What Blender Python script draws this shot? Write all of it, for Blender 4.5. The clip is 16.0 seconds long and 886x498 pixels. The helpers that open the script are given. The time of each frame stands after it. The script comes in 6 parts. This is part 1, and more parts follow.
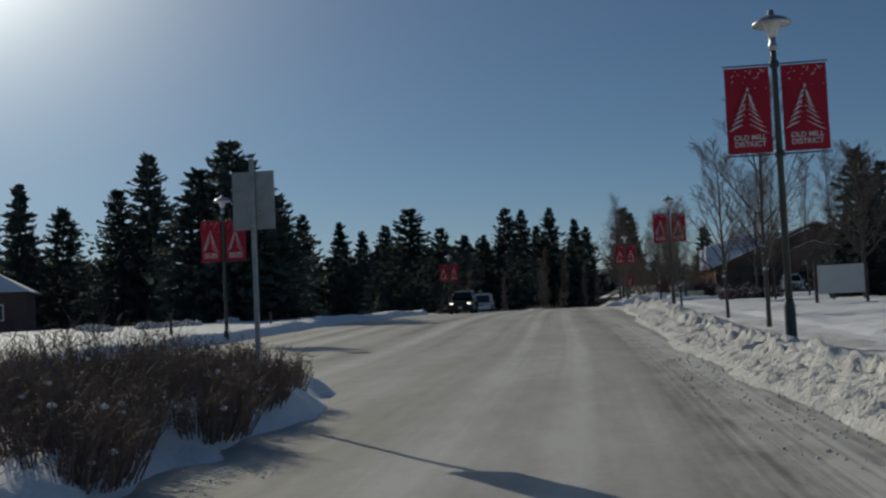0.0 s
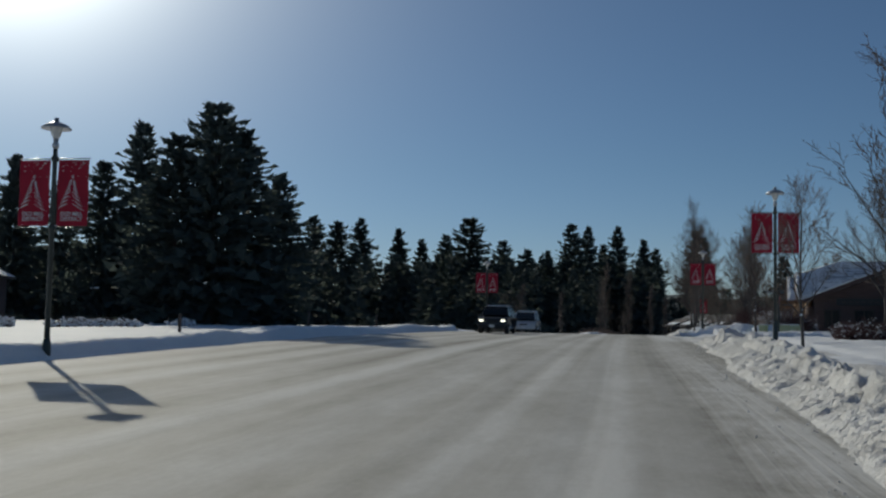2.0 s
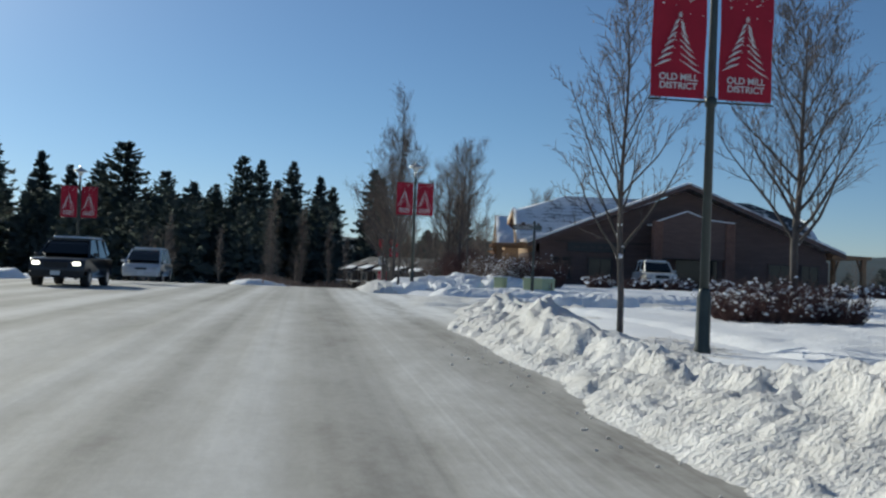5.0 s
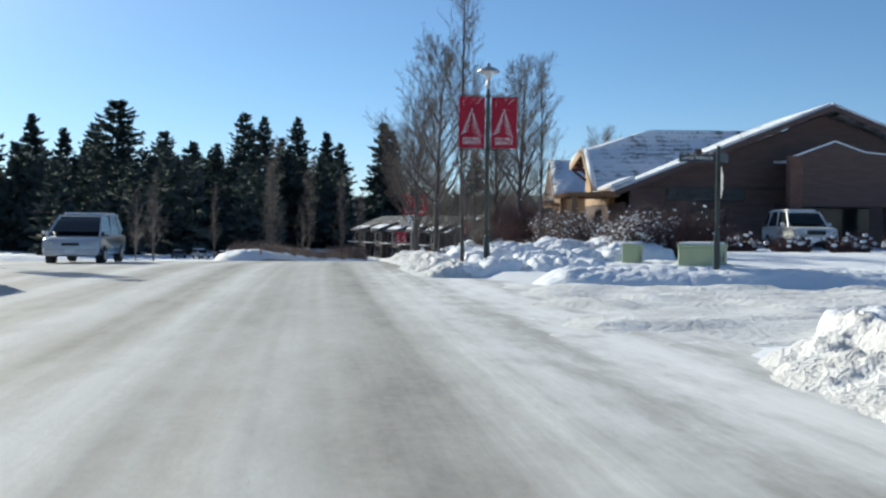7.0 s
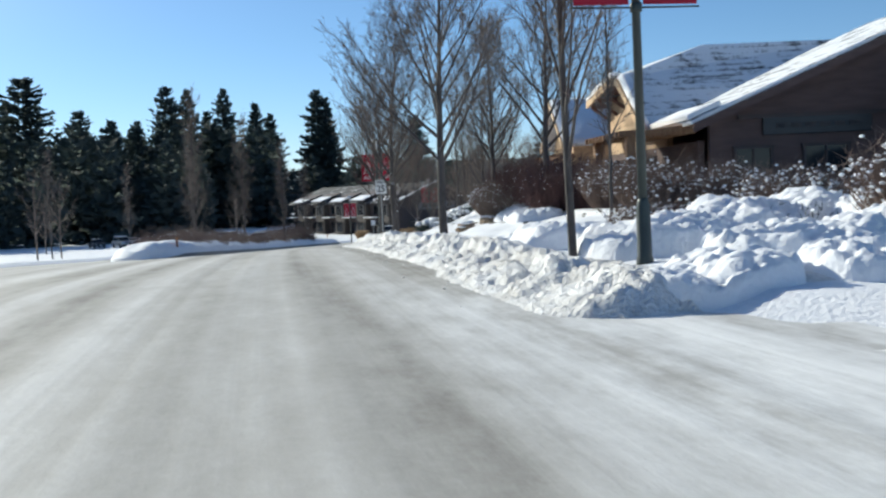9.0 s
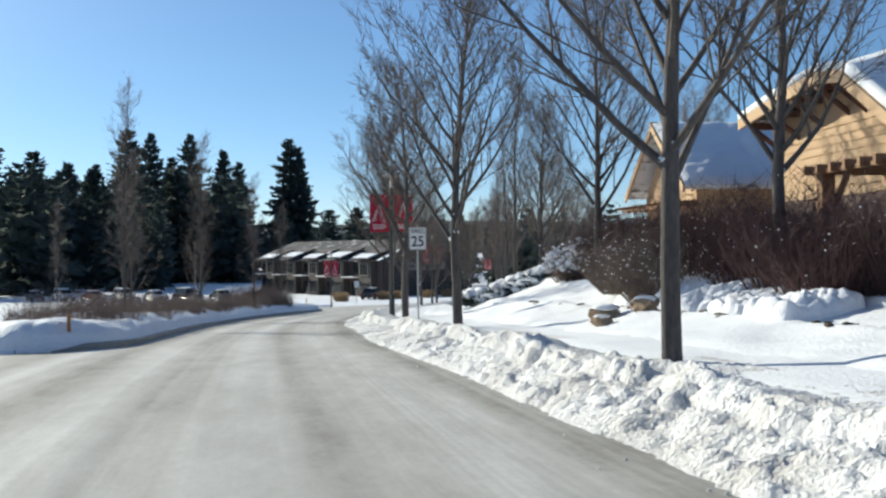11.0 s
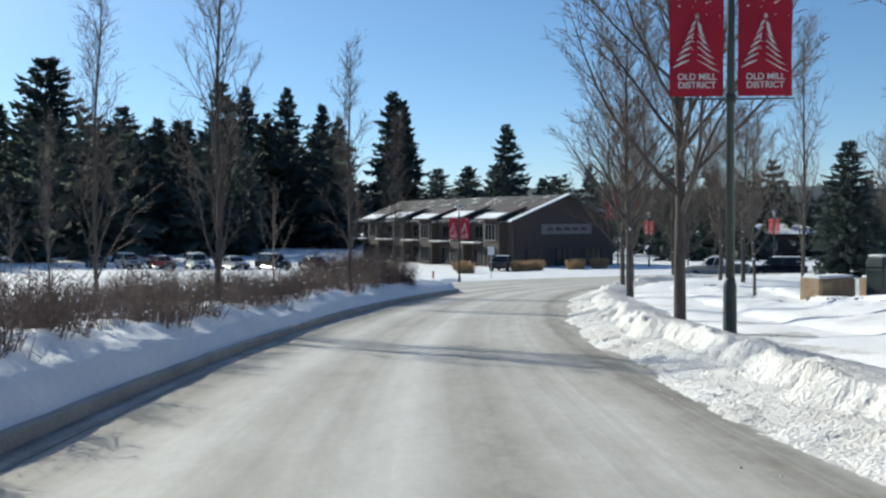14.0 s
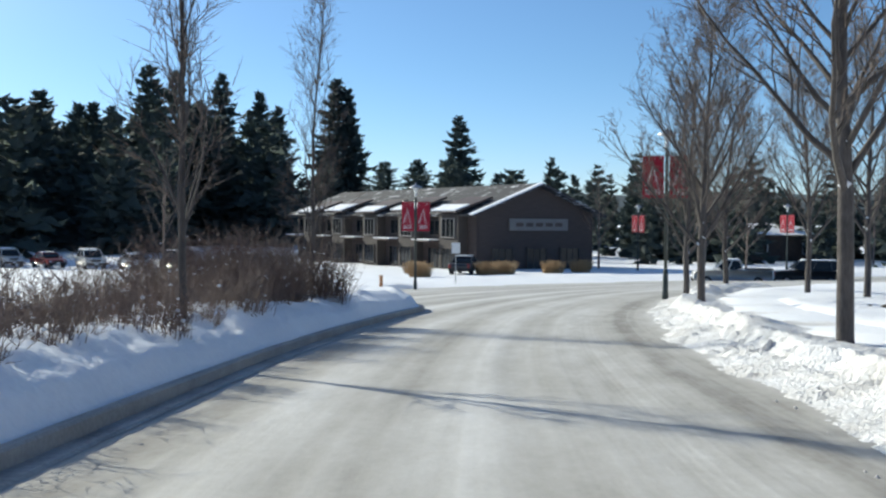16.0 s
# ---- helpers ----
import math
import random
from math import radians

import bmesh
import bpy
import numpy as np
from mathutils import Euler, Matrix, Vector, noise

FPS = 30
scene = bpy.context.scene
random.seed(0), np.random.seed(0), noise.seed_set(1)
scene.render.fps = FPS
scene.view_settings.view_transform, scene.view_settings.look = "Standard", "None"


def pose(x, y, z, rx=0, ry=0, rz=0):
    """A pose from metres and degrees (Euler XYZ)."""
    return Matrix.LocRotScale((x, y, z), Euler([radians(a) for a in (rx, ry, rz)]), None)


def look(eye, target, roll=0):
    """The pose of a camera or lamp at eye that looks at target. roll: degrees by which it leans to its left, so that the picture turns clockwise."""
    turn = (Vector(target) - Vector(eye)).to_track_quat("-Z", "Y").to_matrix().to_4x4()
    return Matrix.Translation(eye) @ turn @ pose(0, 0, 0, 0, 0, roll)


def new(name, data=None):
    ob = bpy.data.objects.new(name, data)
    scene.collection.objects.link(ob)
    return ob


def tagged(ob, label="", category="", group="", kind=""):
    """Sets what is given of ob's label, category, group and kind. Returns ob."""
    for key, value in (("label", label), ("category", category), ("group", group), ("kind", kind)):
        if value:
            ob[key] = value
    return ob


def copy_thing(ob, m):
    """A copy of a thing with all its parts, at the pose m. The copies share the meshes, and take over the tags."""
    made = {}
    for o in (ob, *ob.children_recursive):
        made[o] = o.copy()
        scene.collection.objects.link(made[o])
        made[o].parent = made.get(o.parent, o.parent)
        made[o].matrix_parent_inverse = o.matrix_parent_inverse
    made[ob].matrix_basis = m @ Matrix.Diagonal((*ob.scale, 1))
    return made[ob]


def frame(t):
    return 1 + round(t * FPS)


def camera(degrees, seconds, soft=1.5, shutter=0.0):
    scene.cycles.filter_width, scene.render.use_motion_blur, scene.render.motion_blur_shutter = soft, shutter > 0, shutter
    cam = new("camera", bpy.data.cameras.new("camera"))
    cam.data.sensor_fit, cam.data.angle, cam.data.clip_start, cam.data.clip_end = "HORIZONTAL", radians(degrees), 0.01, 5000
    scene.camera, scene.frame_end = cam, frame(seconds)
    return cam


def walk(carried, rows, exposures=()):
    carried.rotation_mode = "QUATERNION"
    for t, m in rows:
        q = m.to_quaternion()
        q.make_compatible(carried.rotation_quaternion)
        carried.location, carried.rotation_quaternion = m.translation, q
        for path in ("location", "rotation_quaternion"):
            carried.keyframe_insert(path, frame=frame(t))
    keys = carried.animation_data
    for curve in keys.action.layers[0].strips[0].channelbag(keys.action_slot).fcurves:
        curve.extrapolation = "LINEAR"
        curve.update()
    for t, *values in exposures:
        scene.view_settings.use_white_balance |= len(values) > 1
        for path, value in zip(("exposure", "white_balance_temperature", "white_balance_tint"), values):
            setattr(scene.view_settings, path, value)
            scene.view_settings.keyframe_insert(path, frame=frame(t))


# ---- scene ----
cam = camera(47.8, 16.0, 2.4)
PATH = [
    (0, (1.205, 0.483, 1.061), (1.191, 2.481, 1.167), -2.7),
    (0.5, (1.603, 3.669, 1.059), (1.527, 5.663, 1.201), -2.8),
    (1, (2.211, 7.611, 1.01), (2.06, 9.605, 1.053), -1.5),
    (1.5, (2.76, 11.484, 0.998), (2.524, 13.468, 1.08), -0.1),
    (2, (3.325, 15.56, 1.074), (3.176, 17.55, 1.209), 1.1),
    (2.5, (3.871, 19.848, 1.071), (3.745, 21.844, 1.095), 1.9),
    (3, (4.412, 23.999, 1.081), (4.444, 25.998, 1.148), 3.4),
    (3.2, (4.656, 25.775, 1.036), (4.761, 27.772, 1.078), 3.3),
    (5.5, (6.58, 45.695, 1.347), (7.117, 47.621, 1.373), 1.6),
    (6, (7.036, 49.971, 1.36), (7.581, 51.895, 1.348), 0.7),
    (6.5, (7.539, 54.388, 1.403), (8.032, 56.326, 1.358), 1.6),
    (7, (8.049, 58.735, 1.452), (8.529, 60.676, 1.4), 0.6),
    (7.5, (8.574, 62.97, 1.431), (9.089, 64.901, 1.342), -0.9),
    (8, (8.838, 66.625, 1.415), (9.358, 68.554, 1.32), -1.6),
    (8.2, (9.032, 68.234, 1.406), (9.608, 70.146, 1.291), -3.2),
    (10.3, (11.101, 86.367, 1.266), (11.739, 88.259, 1.153), -1.7),
    (10.5, (11.382, 88.183, 1.353), (11.975, 90.091, 1.258), -1.4),
    (11, (12.045, 92.867, 1.293), (12.716, 94.751, 1.293), -0.7),
    (11.5, (12.693, 97.295, 1.142), (13.398, 99.166, 1.194), 1.8),
    (12, (13.305, 101.646, 1.036), (13.964, 103.533, 1.094), 1.1),
    (12.5, (14.106, 106.474, 0.871), (14.668, 108.393, 0.914), 0.5),
    (13, (14.862, 111.277, 0.689), (15.247, 113.239, 0.719), 0.1),
    (13.5, (15.745, 116.281, 0.456), (16.131, 118.244, 0.438), -0.9),
    (14, (16.59, 120.881, 0.212), (17.07, 122.822, 0.151), -0.3),
    (14.5, (17.435, 125.406, -0.011), (18.003, 127.319, -0.142), -1.5),
    (15, (18.537, 129.938, -0.235), (19.154, 131.839, -0.304), -3.1),
    (15.5, (19.558, 134.322, -0.434), (20.246, 136.2, -0.452), -2.0),
    (16, (20.717, 138.731, -0.678), (21.303, 140.643, -0.735), 0.4),
]
# seconds, stops, kelvin, tint
EXPOSURES = [(0.0, -0.95, 6900, 2), (0.7, -0.95, 6900, 2), (1.5, -0.9, 6700, 2), (3.2, -0.45, 6600, 2), (5.3, 0.05, 6400, 1), (7.0, 0.5, 6350, 1), (8.2, 0.6, 6350, 1), (10.5, 0.55, 6500, 1), (12.5, 0.75, 6650, 1), (14.5, 0.5, 6400, 1), (15.5, 0.75, 6400, 1), (16.0, 0.7, 6400, 1)]
walk(cam, [(t, look(eye, target, roll)) for t, eye, target, roll in PATH], EXPOSURES)

# ---------- world, sun ----------
SUN_AZ, SUN_EL = radians(-29.5), radians(24.3)
SUN_DIR = Vector((math.sin(SUN_AZ) * math.cos(SUN_EL), math.cos(SUN_AZ) * math.cos(SUN_EL), math.sin(SUN_EL)))
world = bpy.data.worlds.new("winter_sky")
scene.world = world
world.use_nodes = True
wt = world.node_tree
sky = wt.nodes.new("ShaderNodeTexSky")
sky.sky_type = "NISHITA"
sky.sun_disc = False
sky.sun_elevation, sky.sun_rotation = SUN_EL, SUN_AZ
sky.altitude, sky.air_density, sky.dust_density, sky.ozone_density = 1100.0, 1.0, 0.0, 3.5
wt.nodes["Background"].inputs["Strength"].default_value = 0.155
# clear cold air: a deeper, bluer sky than the model gives at the horizon
w_tc, w_sep = wt.nodes.new("ShaderNodeTexCoord"), wt.nodes.new("ShaderNodeSeparateXYZ")
w_ramp, w_mul = wt.nodes.new("ShaderNodeValToRGB"), wt.nodes.new("ShaderNodeMixRGB")
w_mul.blend_type, w_mul.inputs[0].default_value = "MULTIPLY", 1.0
w_ramp.color_ramp.elements.new(0.15)
for w_e, w_p, w_c in zip(w_ramp.color_ramp.elements, (0.0, 0.15, 0.45), ((0.41, 0.435, 0.56), (0.37, 0.425, 0.50), (0.37, 0.43, 0.50))):
    w_e.position, w_e.color = w_p, (*w_c, 1)
wt.links.new(w_tc.outputs["Generated"], w_sep.inputs[0])
wt.links.new(w_sep.outputs["Z"], w_ramp.inputs["Fac"])
wt.links.new(sky.outputs["Color"], w_mul.inputs[1])
wt.links.new(w_ramp.outputs["Color"], w_mul.inputs[2])
wt.links.new(w_mul.outputs[0], wt.nodes["Background"].inputs["Color"])
# a glow round the low sun, added to the sky in place of windscreen glare
GLOW_G, GLOW = 0.90, 0.0095
w_dot, w_den, w_pow, w_gain = wt.nodes.new("ShaderNodeVectorMath"), wt.nodes.new("ShaderNodeMath"), wt.nodes.new("ShaderNodeMath"), wt.nodes.new("ShaderNodeMath")
w_dot.operation, w_den.operation, w_pow.operation, w_gain.operation = "DOT_PRODUCT", "MULTIPLY_ADD", "POWER", "MULTIPLY"
w_dot.inputs[1].default_value = SUN_DIR
w_den.inputs[1].default_value, w_den.inputs[2].default_value = -2 * GLOW_G, 1 + GLOW_G ** 2
w_pow.inputs[1].default_value, w_gain.inputs[1].default_value = -1.5, GLOW
w_glow, w_sum = wt.nodes.new("ShaderNodeBackground"), wt.nodes.new("ShaderNodeAddShader")
w_glow.inputs["Color"].default_value = (1.0, 0.98, 0.93, 1)
wt.links.new(w_tc.outputs["Generated"], w_dot.inputs[0])
wt.links.new(w_dot.outputs["Value"], w_den.inputs[0])
wt.links.new(w_den.outputs[0], w_pow.inputs[0])
wt.links.new(w_pow.outputs[0], w_gain.inputs[0])
wt.links.new(w_gain.outputs[0], w_glow.inputs["Strength"])
wt.links.new(wt.nodes["Background"].outputs[0], w_sum.inputs[0])
wt.links.new(w_glow.outputs[0], w_sum.inputs[1])
wt.links.new(w_sum.outputs[0], wt.nodes["World Output"].inputs["Surface"])
sun_data = bpy.data.lights.new("sun", "SUN")
sun_data.energy, sun_data.angle, sun_data.color = 3.5, radians(0.55), (1.0, 0.92, 0.80)
sun = new("sun", sun_data)
sun.matrix_world = look((0, 0, 60), Vector((0, 0, 60)) - SUN_DIR)


# ---------- small builders ----------
class Mesh:
    """Collects vertices and faces of one part."""

    def __init__(self):
        self.v, self.f = [], []

    def add(self, verts, faces):
        n = len(self.v)
        self.v += [tuple(p) for p in verts]
        self.f += [tuple(n + i for i in q) for q in faces]
        return self

    def box(self, c, s, rz=0.0, taper=1.0, bev=0.0):
        x, y, z = s[0] / 2, s[1] / 2, s[2] / 2
        ca, sa = math.cos(rz), math.sin(rz)
        if bev <= 0:
            ring = [(-x, -y), (x, -y), (x, y), (-x, y)]
            levels = [(-z, 1.0, 0.0), (z, taper, 0.0)]
        else:
            b = min(bev, x * 0.9, y * 0.9)
            ring = [(-x + b, -y), (x - b, -y), (x, -y + b), (x, y - b), (x - b, y), (-x + b, y), (-x, y - b), (-x, -y + b)]
            levels = [(-z, 1.0, b), (-z + b, 1.0, 0.0), (z - b, taper, 0.0), (z, taper, b)]
        vs, fs, n = [], [], len(ring)
        for zz, k, inset in levels:
            for px_, py_ in ring:
                qx = px_ * k - math.copysign(min(inset, abs(px_)), px_) * 0.6
                qy = py_ * k - math.copysign(min(inset, abs(py_)), py_) * 0.6
                vs.append((c[0] + qx * ca - qy * sa, c[1] + qx * sa + qy * ca, c[2] + zz))
        for l in range(len(levels) - 1):
            for i in range(n):
                j = (i + 1) % n
                fs.append((l * n + i, l * n + j, l * n + n + j, l * n + n + i))
        fs.append(tuple(reversed(range(n))))
        fs.append(tuple(range((len(levels) - 1) * n, len(levels) * n)))
        return self.add(vs, fs)

    def tube(self, pts, radii, n=6, cap=True):
        pts = [Vector(p) for p in pts]
        vs, fs = [], []
        side = None
        for i, p in enumerate(pts):
            d = (pts[min(i + 1, len(pts) - 1)] - pts[max(i - 1, 0)]).normalized()
            a = side if side is not None else (Vector((1, 0, 0)) if abs(d.x) < 0.8 else Vector((0, 1, 0)))
            a = (a - d * a.dot(d)).normalized()
            side = a
            b = d.cross(a)
            for k in range(n):
                w = 2 * math.pi * k / n
                vs.append(p + (a * math.cos(w) + b * math.sin(w)) * radii[i])
        for i in range(len(pts) - 1):
            for k in range(n):
                j = (k + 1) % n
                fs.append((i * n + k, i * n + j, i * n + n + j, i * n + n + k))
        if cap:
            fs.append(tuple(reversed(range(n))))
            fs.append(tuple(range((len(pts) - 1) * n, len(pts) * n)))
        return self.add(vs, fs)

    def spike(self, p, e, r):
        """A fine twig that runs out to a point."""
        p, e = Vector(p), Vector(e)
        d = (e - p).normalized()
        a = d.orthogonal().normalized()
        b = d.cross(a)
        vs = [p + a * r, p - a * r * 0.5 + b * r * 0.87, p - a * r * 0.5 - b * r * 0.87, e]
        return self.add(vs, [(0, 1, 3), (1, 2, 3), (2, 0, 3)])

    def lathe(self, prof, c=(0, 0, 0), n=16):
        vs, fs = [], []
        for r, z in prof:
            for k in range(n):
                w = 2 * math.pi * k / n
                vs.append((c[0] + r * math.cos(w), c[1] + r * math.sin(w), c[2] + z))
        for i in range(len(prof) - 1):
            for k in range(n):
                j = (k + 1) % n
                fs.append((i * n + k, i * n + j, i * n + n + j, i * n + n + k))
        fs.append(tuple(reversed(range(n))))
        fs.append(tuple(range((len(prof) - 1) * n, len(prof) * n)))
        return self.add(vs, fs)

    def slab(self, poly, t):
        """A plate under the polygon, t thick, along its normal."""
        p = [Vector(q) for q in poly]
        nrm = (p[1] - p[0]).cross(p[-1] - p[0]).normalized()
        n = len(p)
        vs = p + [q - nrm * t for q in p]
        fs = [tuple(range(n)), tuple(reversed(range(n, 2 * n)))]
        fs += [(i, i + n, (i + 1) % n + n, (i + 1) % n) for i in range(n)]
        return self.add(vs, fs)

    def blob(self, c, r, rng, rough=0.25, sub=1, squash=1.0):
        bm = ico_cache(sub)
        ph = rng.uniform(0, 50)
        vs = []
        for p in bm[0]:
            k = 1 + rough * noise.noise(Vector(p) * 1.7 + Vector((ph, ph * 0.7, -ph)))
            vs.append((c[0] + p[0] * r * k, c[1] + p[1] * r * k, c[2] + p[2] * r * k * squash))
        return self.add(vs, bm[1])


ICO = {}


def ico_cache(sub):
    if sub not in ICO:
        bm = bmesh.new()
        bmesh.ops.create_icosphere(bm, subdivisions=sub, radius=1.0)
        ICO[sub] = ([tuple(v.co) for v in bm.verts], [tuple(v.index for v in f.verts) for f in bm.faces])
        bm.free()
    return ICO[sub]


def mesh_data(name, m, material, smooth=False):
    me = bpy.data.meshes.new(name)
    me.from_pydata(m.v, [], m.f)
    me.materials.append(material)
    if smooth:
        me.polygons.foreach_set("use_smooth", [True] * len(me.polygons))
    me.update()
    return me


def part(name, m, material, parent=None, label="", smooth=False, kind=""):
    ob = new(name, mesh_data(name, m, material, smooth))
    if parent is not None:
        ob.parent = parent
    tagged(ob, label, "", "", kind)
    return ob


def thing(name, label, category, m=None, group="", kind=""):
    ob = new(name)
    ob.empty_display_size = 0.3
    tagged(ob, label, category, group, kind)
    if m is not None:
        ob.matrix_basis = m
    return ob


def setting(name, m, material, label, category="", kind="structure", smooth=True):
    ob = new(name, mesh_data(name, m, material, smooth))
    return tagged(ob, label, category or name, "", kind)


# ---------- materials ----------
def ramp(nt, stops):
    r = nt.nodes.new("ShaderNodeValToRGB")
    while len(r.color_ramp.elements) < len(stops):
        r.color_ramp.elements.new(0.5)
    for e, (p, c) in zip(r.color_ramp.elements, stops):
        e.position, e.color = p, (*c, 1)
    return r


def material(name, color, color2=None, rough=0.6, metal=0.0, scale=2.0, fine=25.0, bump=0.15, dist=0.02, stretch=(1, 1, 1), spec=0.5, vary=0.0, coord="Object"):
    """Two scales of noise between two colours, with fine relief."""
    mt = bpy.data.materials.new(name)
    mt.use_nodes = True
    nt = mt.node_tree
    b = nt.nodes["Principled BSDF"]
    tc = nt.nodes.new("ShaderNodeTexCoord")
    mp = nt.nodes.new("ShaderNodeMapping")
    mp.inputs["Scale"].default_value = stretch
    nt.links.new(tc.outputs[coord], mp.inputs["Vector"])
    n1, n2 = nt.nodes.new("ShaderNodeTexNoise"), nt.nodes.new("ShaderNodeTexNoise")
    n1.inputs["Scale"].default_value, n2.inputs["Scale"].default_value = scale, fine
    n1.inputs["Detail"].default_value, n2.inputs["Detail"].default_value = 4, 5
    mx = nt.nodes.new("ShaderNodeMath")
    mx.operation = "MULTIPLY_ADD"
    mx.inputs[1].default_value = 0.45
    sc = nt.nodes.new("ShaderNodeMath")
    sc.operation = "MULTIPLY"
    sc.inputs[1].default_value = 0.55
    for n in (n1, n2):
        nt.links.new(mp.outputs["Vector"], n.inputs["Vector"])
    nt.links.new(n1.outputs["Fac"], sc.inputs[0])
    nt.links.new(n2.outputs["Fac"], mx.inputs[0])
    nt.links.new(sc.outputs[0], mx.inputs[2])
    c2 = color2 or tuple(c * 0.72 for c in color)
    r = ramp(nt, [(0.36, c2), (0.62, color)])
    nt.links.new(mx.outputs[0], r.inputs["Fac"])
    out = r.outputs["Color"]
    if vary:
        oi = nt.nodes.new("ShaderNodeObjectInfo")
        hsv = nt.nodes.new("ShaderNodeHueSaturation")
        mr = nt.nodes.new("ShaderNodeMapRange")
        mr.inputs["To Min"].default_value, mr.inputs["To Max"].default_value = 1 - vary, 1 + vary
        nt.links.new(oi.outputs["Random"], mr.inputs["Value"])
        nt.links.new(mr.outputs["Result"], hsv.inputs["Value"])
        nt.links.new(out, hsv.inputs["Color"])
        out = hsv.outputs["Color"]
    nt.links.new(out, b.inputs["Base Color"])
    b.inputs["Roughness"].default_value, b.inputs["Metallic"].default_value = rough, metal
    b.inputs["Specular IOR Level"].default_value = spec
    if bump:
        bp = nt.nodes.new("ShaderNodeBump")
        bp.inputs["Strength"].default_value, bp.inputs["Distance"].default_value = bump, dist
        nt.links.new(n2.outputs["Fac"], bp.inputs["Height"])
        nt.links.new(bp.outputs["Normal"], b.inputs["Normal"])
    return mt


SNOW = material("snow", (0.90, 0.91, 0.93), (0.80, 0.82, 0.86), rough=0.75, scale=0.7, fine=14, bump=0.5, dist=0.05, spec=0.3)
SNOW_DIRTY = material("ploughed_snow", (0.88, 0.88, 0.88), (0.62, 0.60, 0.57), rough=0.8, scale=1.3, fine=22, bump=0.9, dist=0.05, spec=0.25)
SNOW_GRIMY = material("grimy_ploughed_snow", (0.86, 0.85, 0.835), (0.62, 0.605, 0.58), rough=0.8, scale=1.2, fine=22, bump=0.9, dist=0.05, spec=0.25)
BARK = material("bark", (0.118, 0.103, 0.096), (0.06, 0.052, 0.048), rough=0.9, scale=5, fine=40, bump=0.6, stretch=(1, 1, 0.25), vary=0.15)
TWIG = material("twig_bark", (0.22, 0.17, 0.14), (0.12, 0.092, 0.078), rough=0.85, scale=4, fine=30, bump=0.0)
NEEDLE_BASE = material("needles", (0.105, 0.13, 0.125), (0.062, 0.082, 0.08), rough=0.75, scale=0.25, fine=3, bump=0.0, spec=0.25, vary=0.3)


def translucent(mt, share, tint):
    """Lets some of the light from behind through thin needles."""
    nt = mt.node_tree
    tl, mix = nt.nodes.new("ShaderNodeBsdfTranslucent"), nt.nodes.new("ShaderNodeMixShader")
    tl.inputs["Color"].default_value = (*tint, 1)
    mix.inputs[0].default_value = share
    nt.links.new(nt.nodes["Principled BSDF"].outputs[0], mix.inputs[1])
    nt.links.new(tl.outputs[0], mix.inputs[2])
    nt.links.new(mix.outputs[0], nt.nodes["Material Output"].inputs["Surface"])
    return mt


NEEDLE = translucent(NEEDLE_BASE, 0.5, (0.17, 0.205, 0.18))
SHRUB = material("shrub_twigs", (0.23, 0.165, 0.135), (0.12, 0.085, 0.07), rough=0.85, scale=3, fine=20, bump=0.0, vary=0.15)
RED_TWIG = material("red_hedge_twigs", (0.125, 0.062, 0.056), (0.06, 0.035, 0.034), rough=0.8, scale=2, fine=14, bump=0.0)
GRASS_TUFT = material("dry_grass", (0.42, 0.28, 0.14), (0.27, 0.17, 0.085), rough=0.85, scale=3, fine=20, bump=0.0)
POLE = material("dark_green_pole_paint", (0.035, 0.05, 0.048), (0.02, 0.028, 0.028), rough=0.4, scale=3, fine=40, bump=0.05)
SHADE_METAL = material("brushed_lamp_metal", (0.52, 0.53, 0.54), (0.38, 0.39, 0.40), rough=0.35, metal=0.8, scale=6, fine=60, bump=0.05)
LAMP_GLASS = material("frosted_lamp_glass", (0.75, 0.76, 0.74), rough=0.2, scale=4, fine=30, bump=0.0)
CLOTH = material("red_banner_cloth", (0.40, 0.016, 0.042), (0.30, 0.011, 0.030), rough=0.7, scale=1.5, fine=60, bump=0.15, dist=0.004, spec=0.3)
PRINT = material("white_banner_print", (0.78, 0.76, 0.77), rough=0.7, scale=3, fine=40, bump=0.0)
SIGN_WHITE = material("white_sign_sheet", (0.78, 0.79, 0.79), (0.68, 0.69, 0.70), rough=0.4, scale=2, fine=30, bump=0.0)
SIGN_BLACK = material("black_sign_paint", (0.02, 0.02, 0.022), rough=0.4, scale=2, fine=30, bump=0.0)
SIGN_GREEN = material("dark_street_sign", (0.03, 0.045, 0.05), rough=0.45, scale=2, fine=30, bump=0.0)
GALV = material("galvanised_post", (0.42, 0.43, 0.43), (0.30, 0.31, 0.31), rough=0.5, metal=0.6, scale=6, fine=50, bump=0.1)
PALE_BOARD = material("pale_grey_sign_board", (0.58, 0.58, 0.57), (0.48, 0.48, 0.48), rough=0.6, scale=1.5, fine=20, bump=0.05)
BOARD = material("grey_sign_board", (0.18, 0.17, 0.165), (0.15, 0.14, 0.14), rough=0.6, scale=1.5, fine=20, bump=0.05)
UTILITY = material("pale_green_utility_steel", (0.42, 0.48, 0.30), (0.33, 0.38, 0.23), rough=0.55, scale=2.5, fine=30, bump=0.1)
RUST = material("rust", (0.22, 0.08, 0.03), rough=0.9, scale=6, fine=30, bump=0.2)
SIDING_BROWN = material("brown_board_siding", (0.145, 0.09, 0.075), (0.10, 0.062, 0.053), rough=0.8, scale=1.2, fine=22, bump=0.25, stretch=(1, 1, 6))
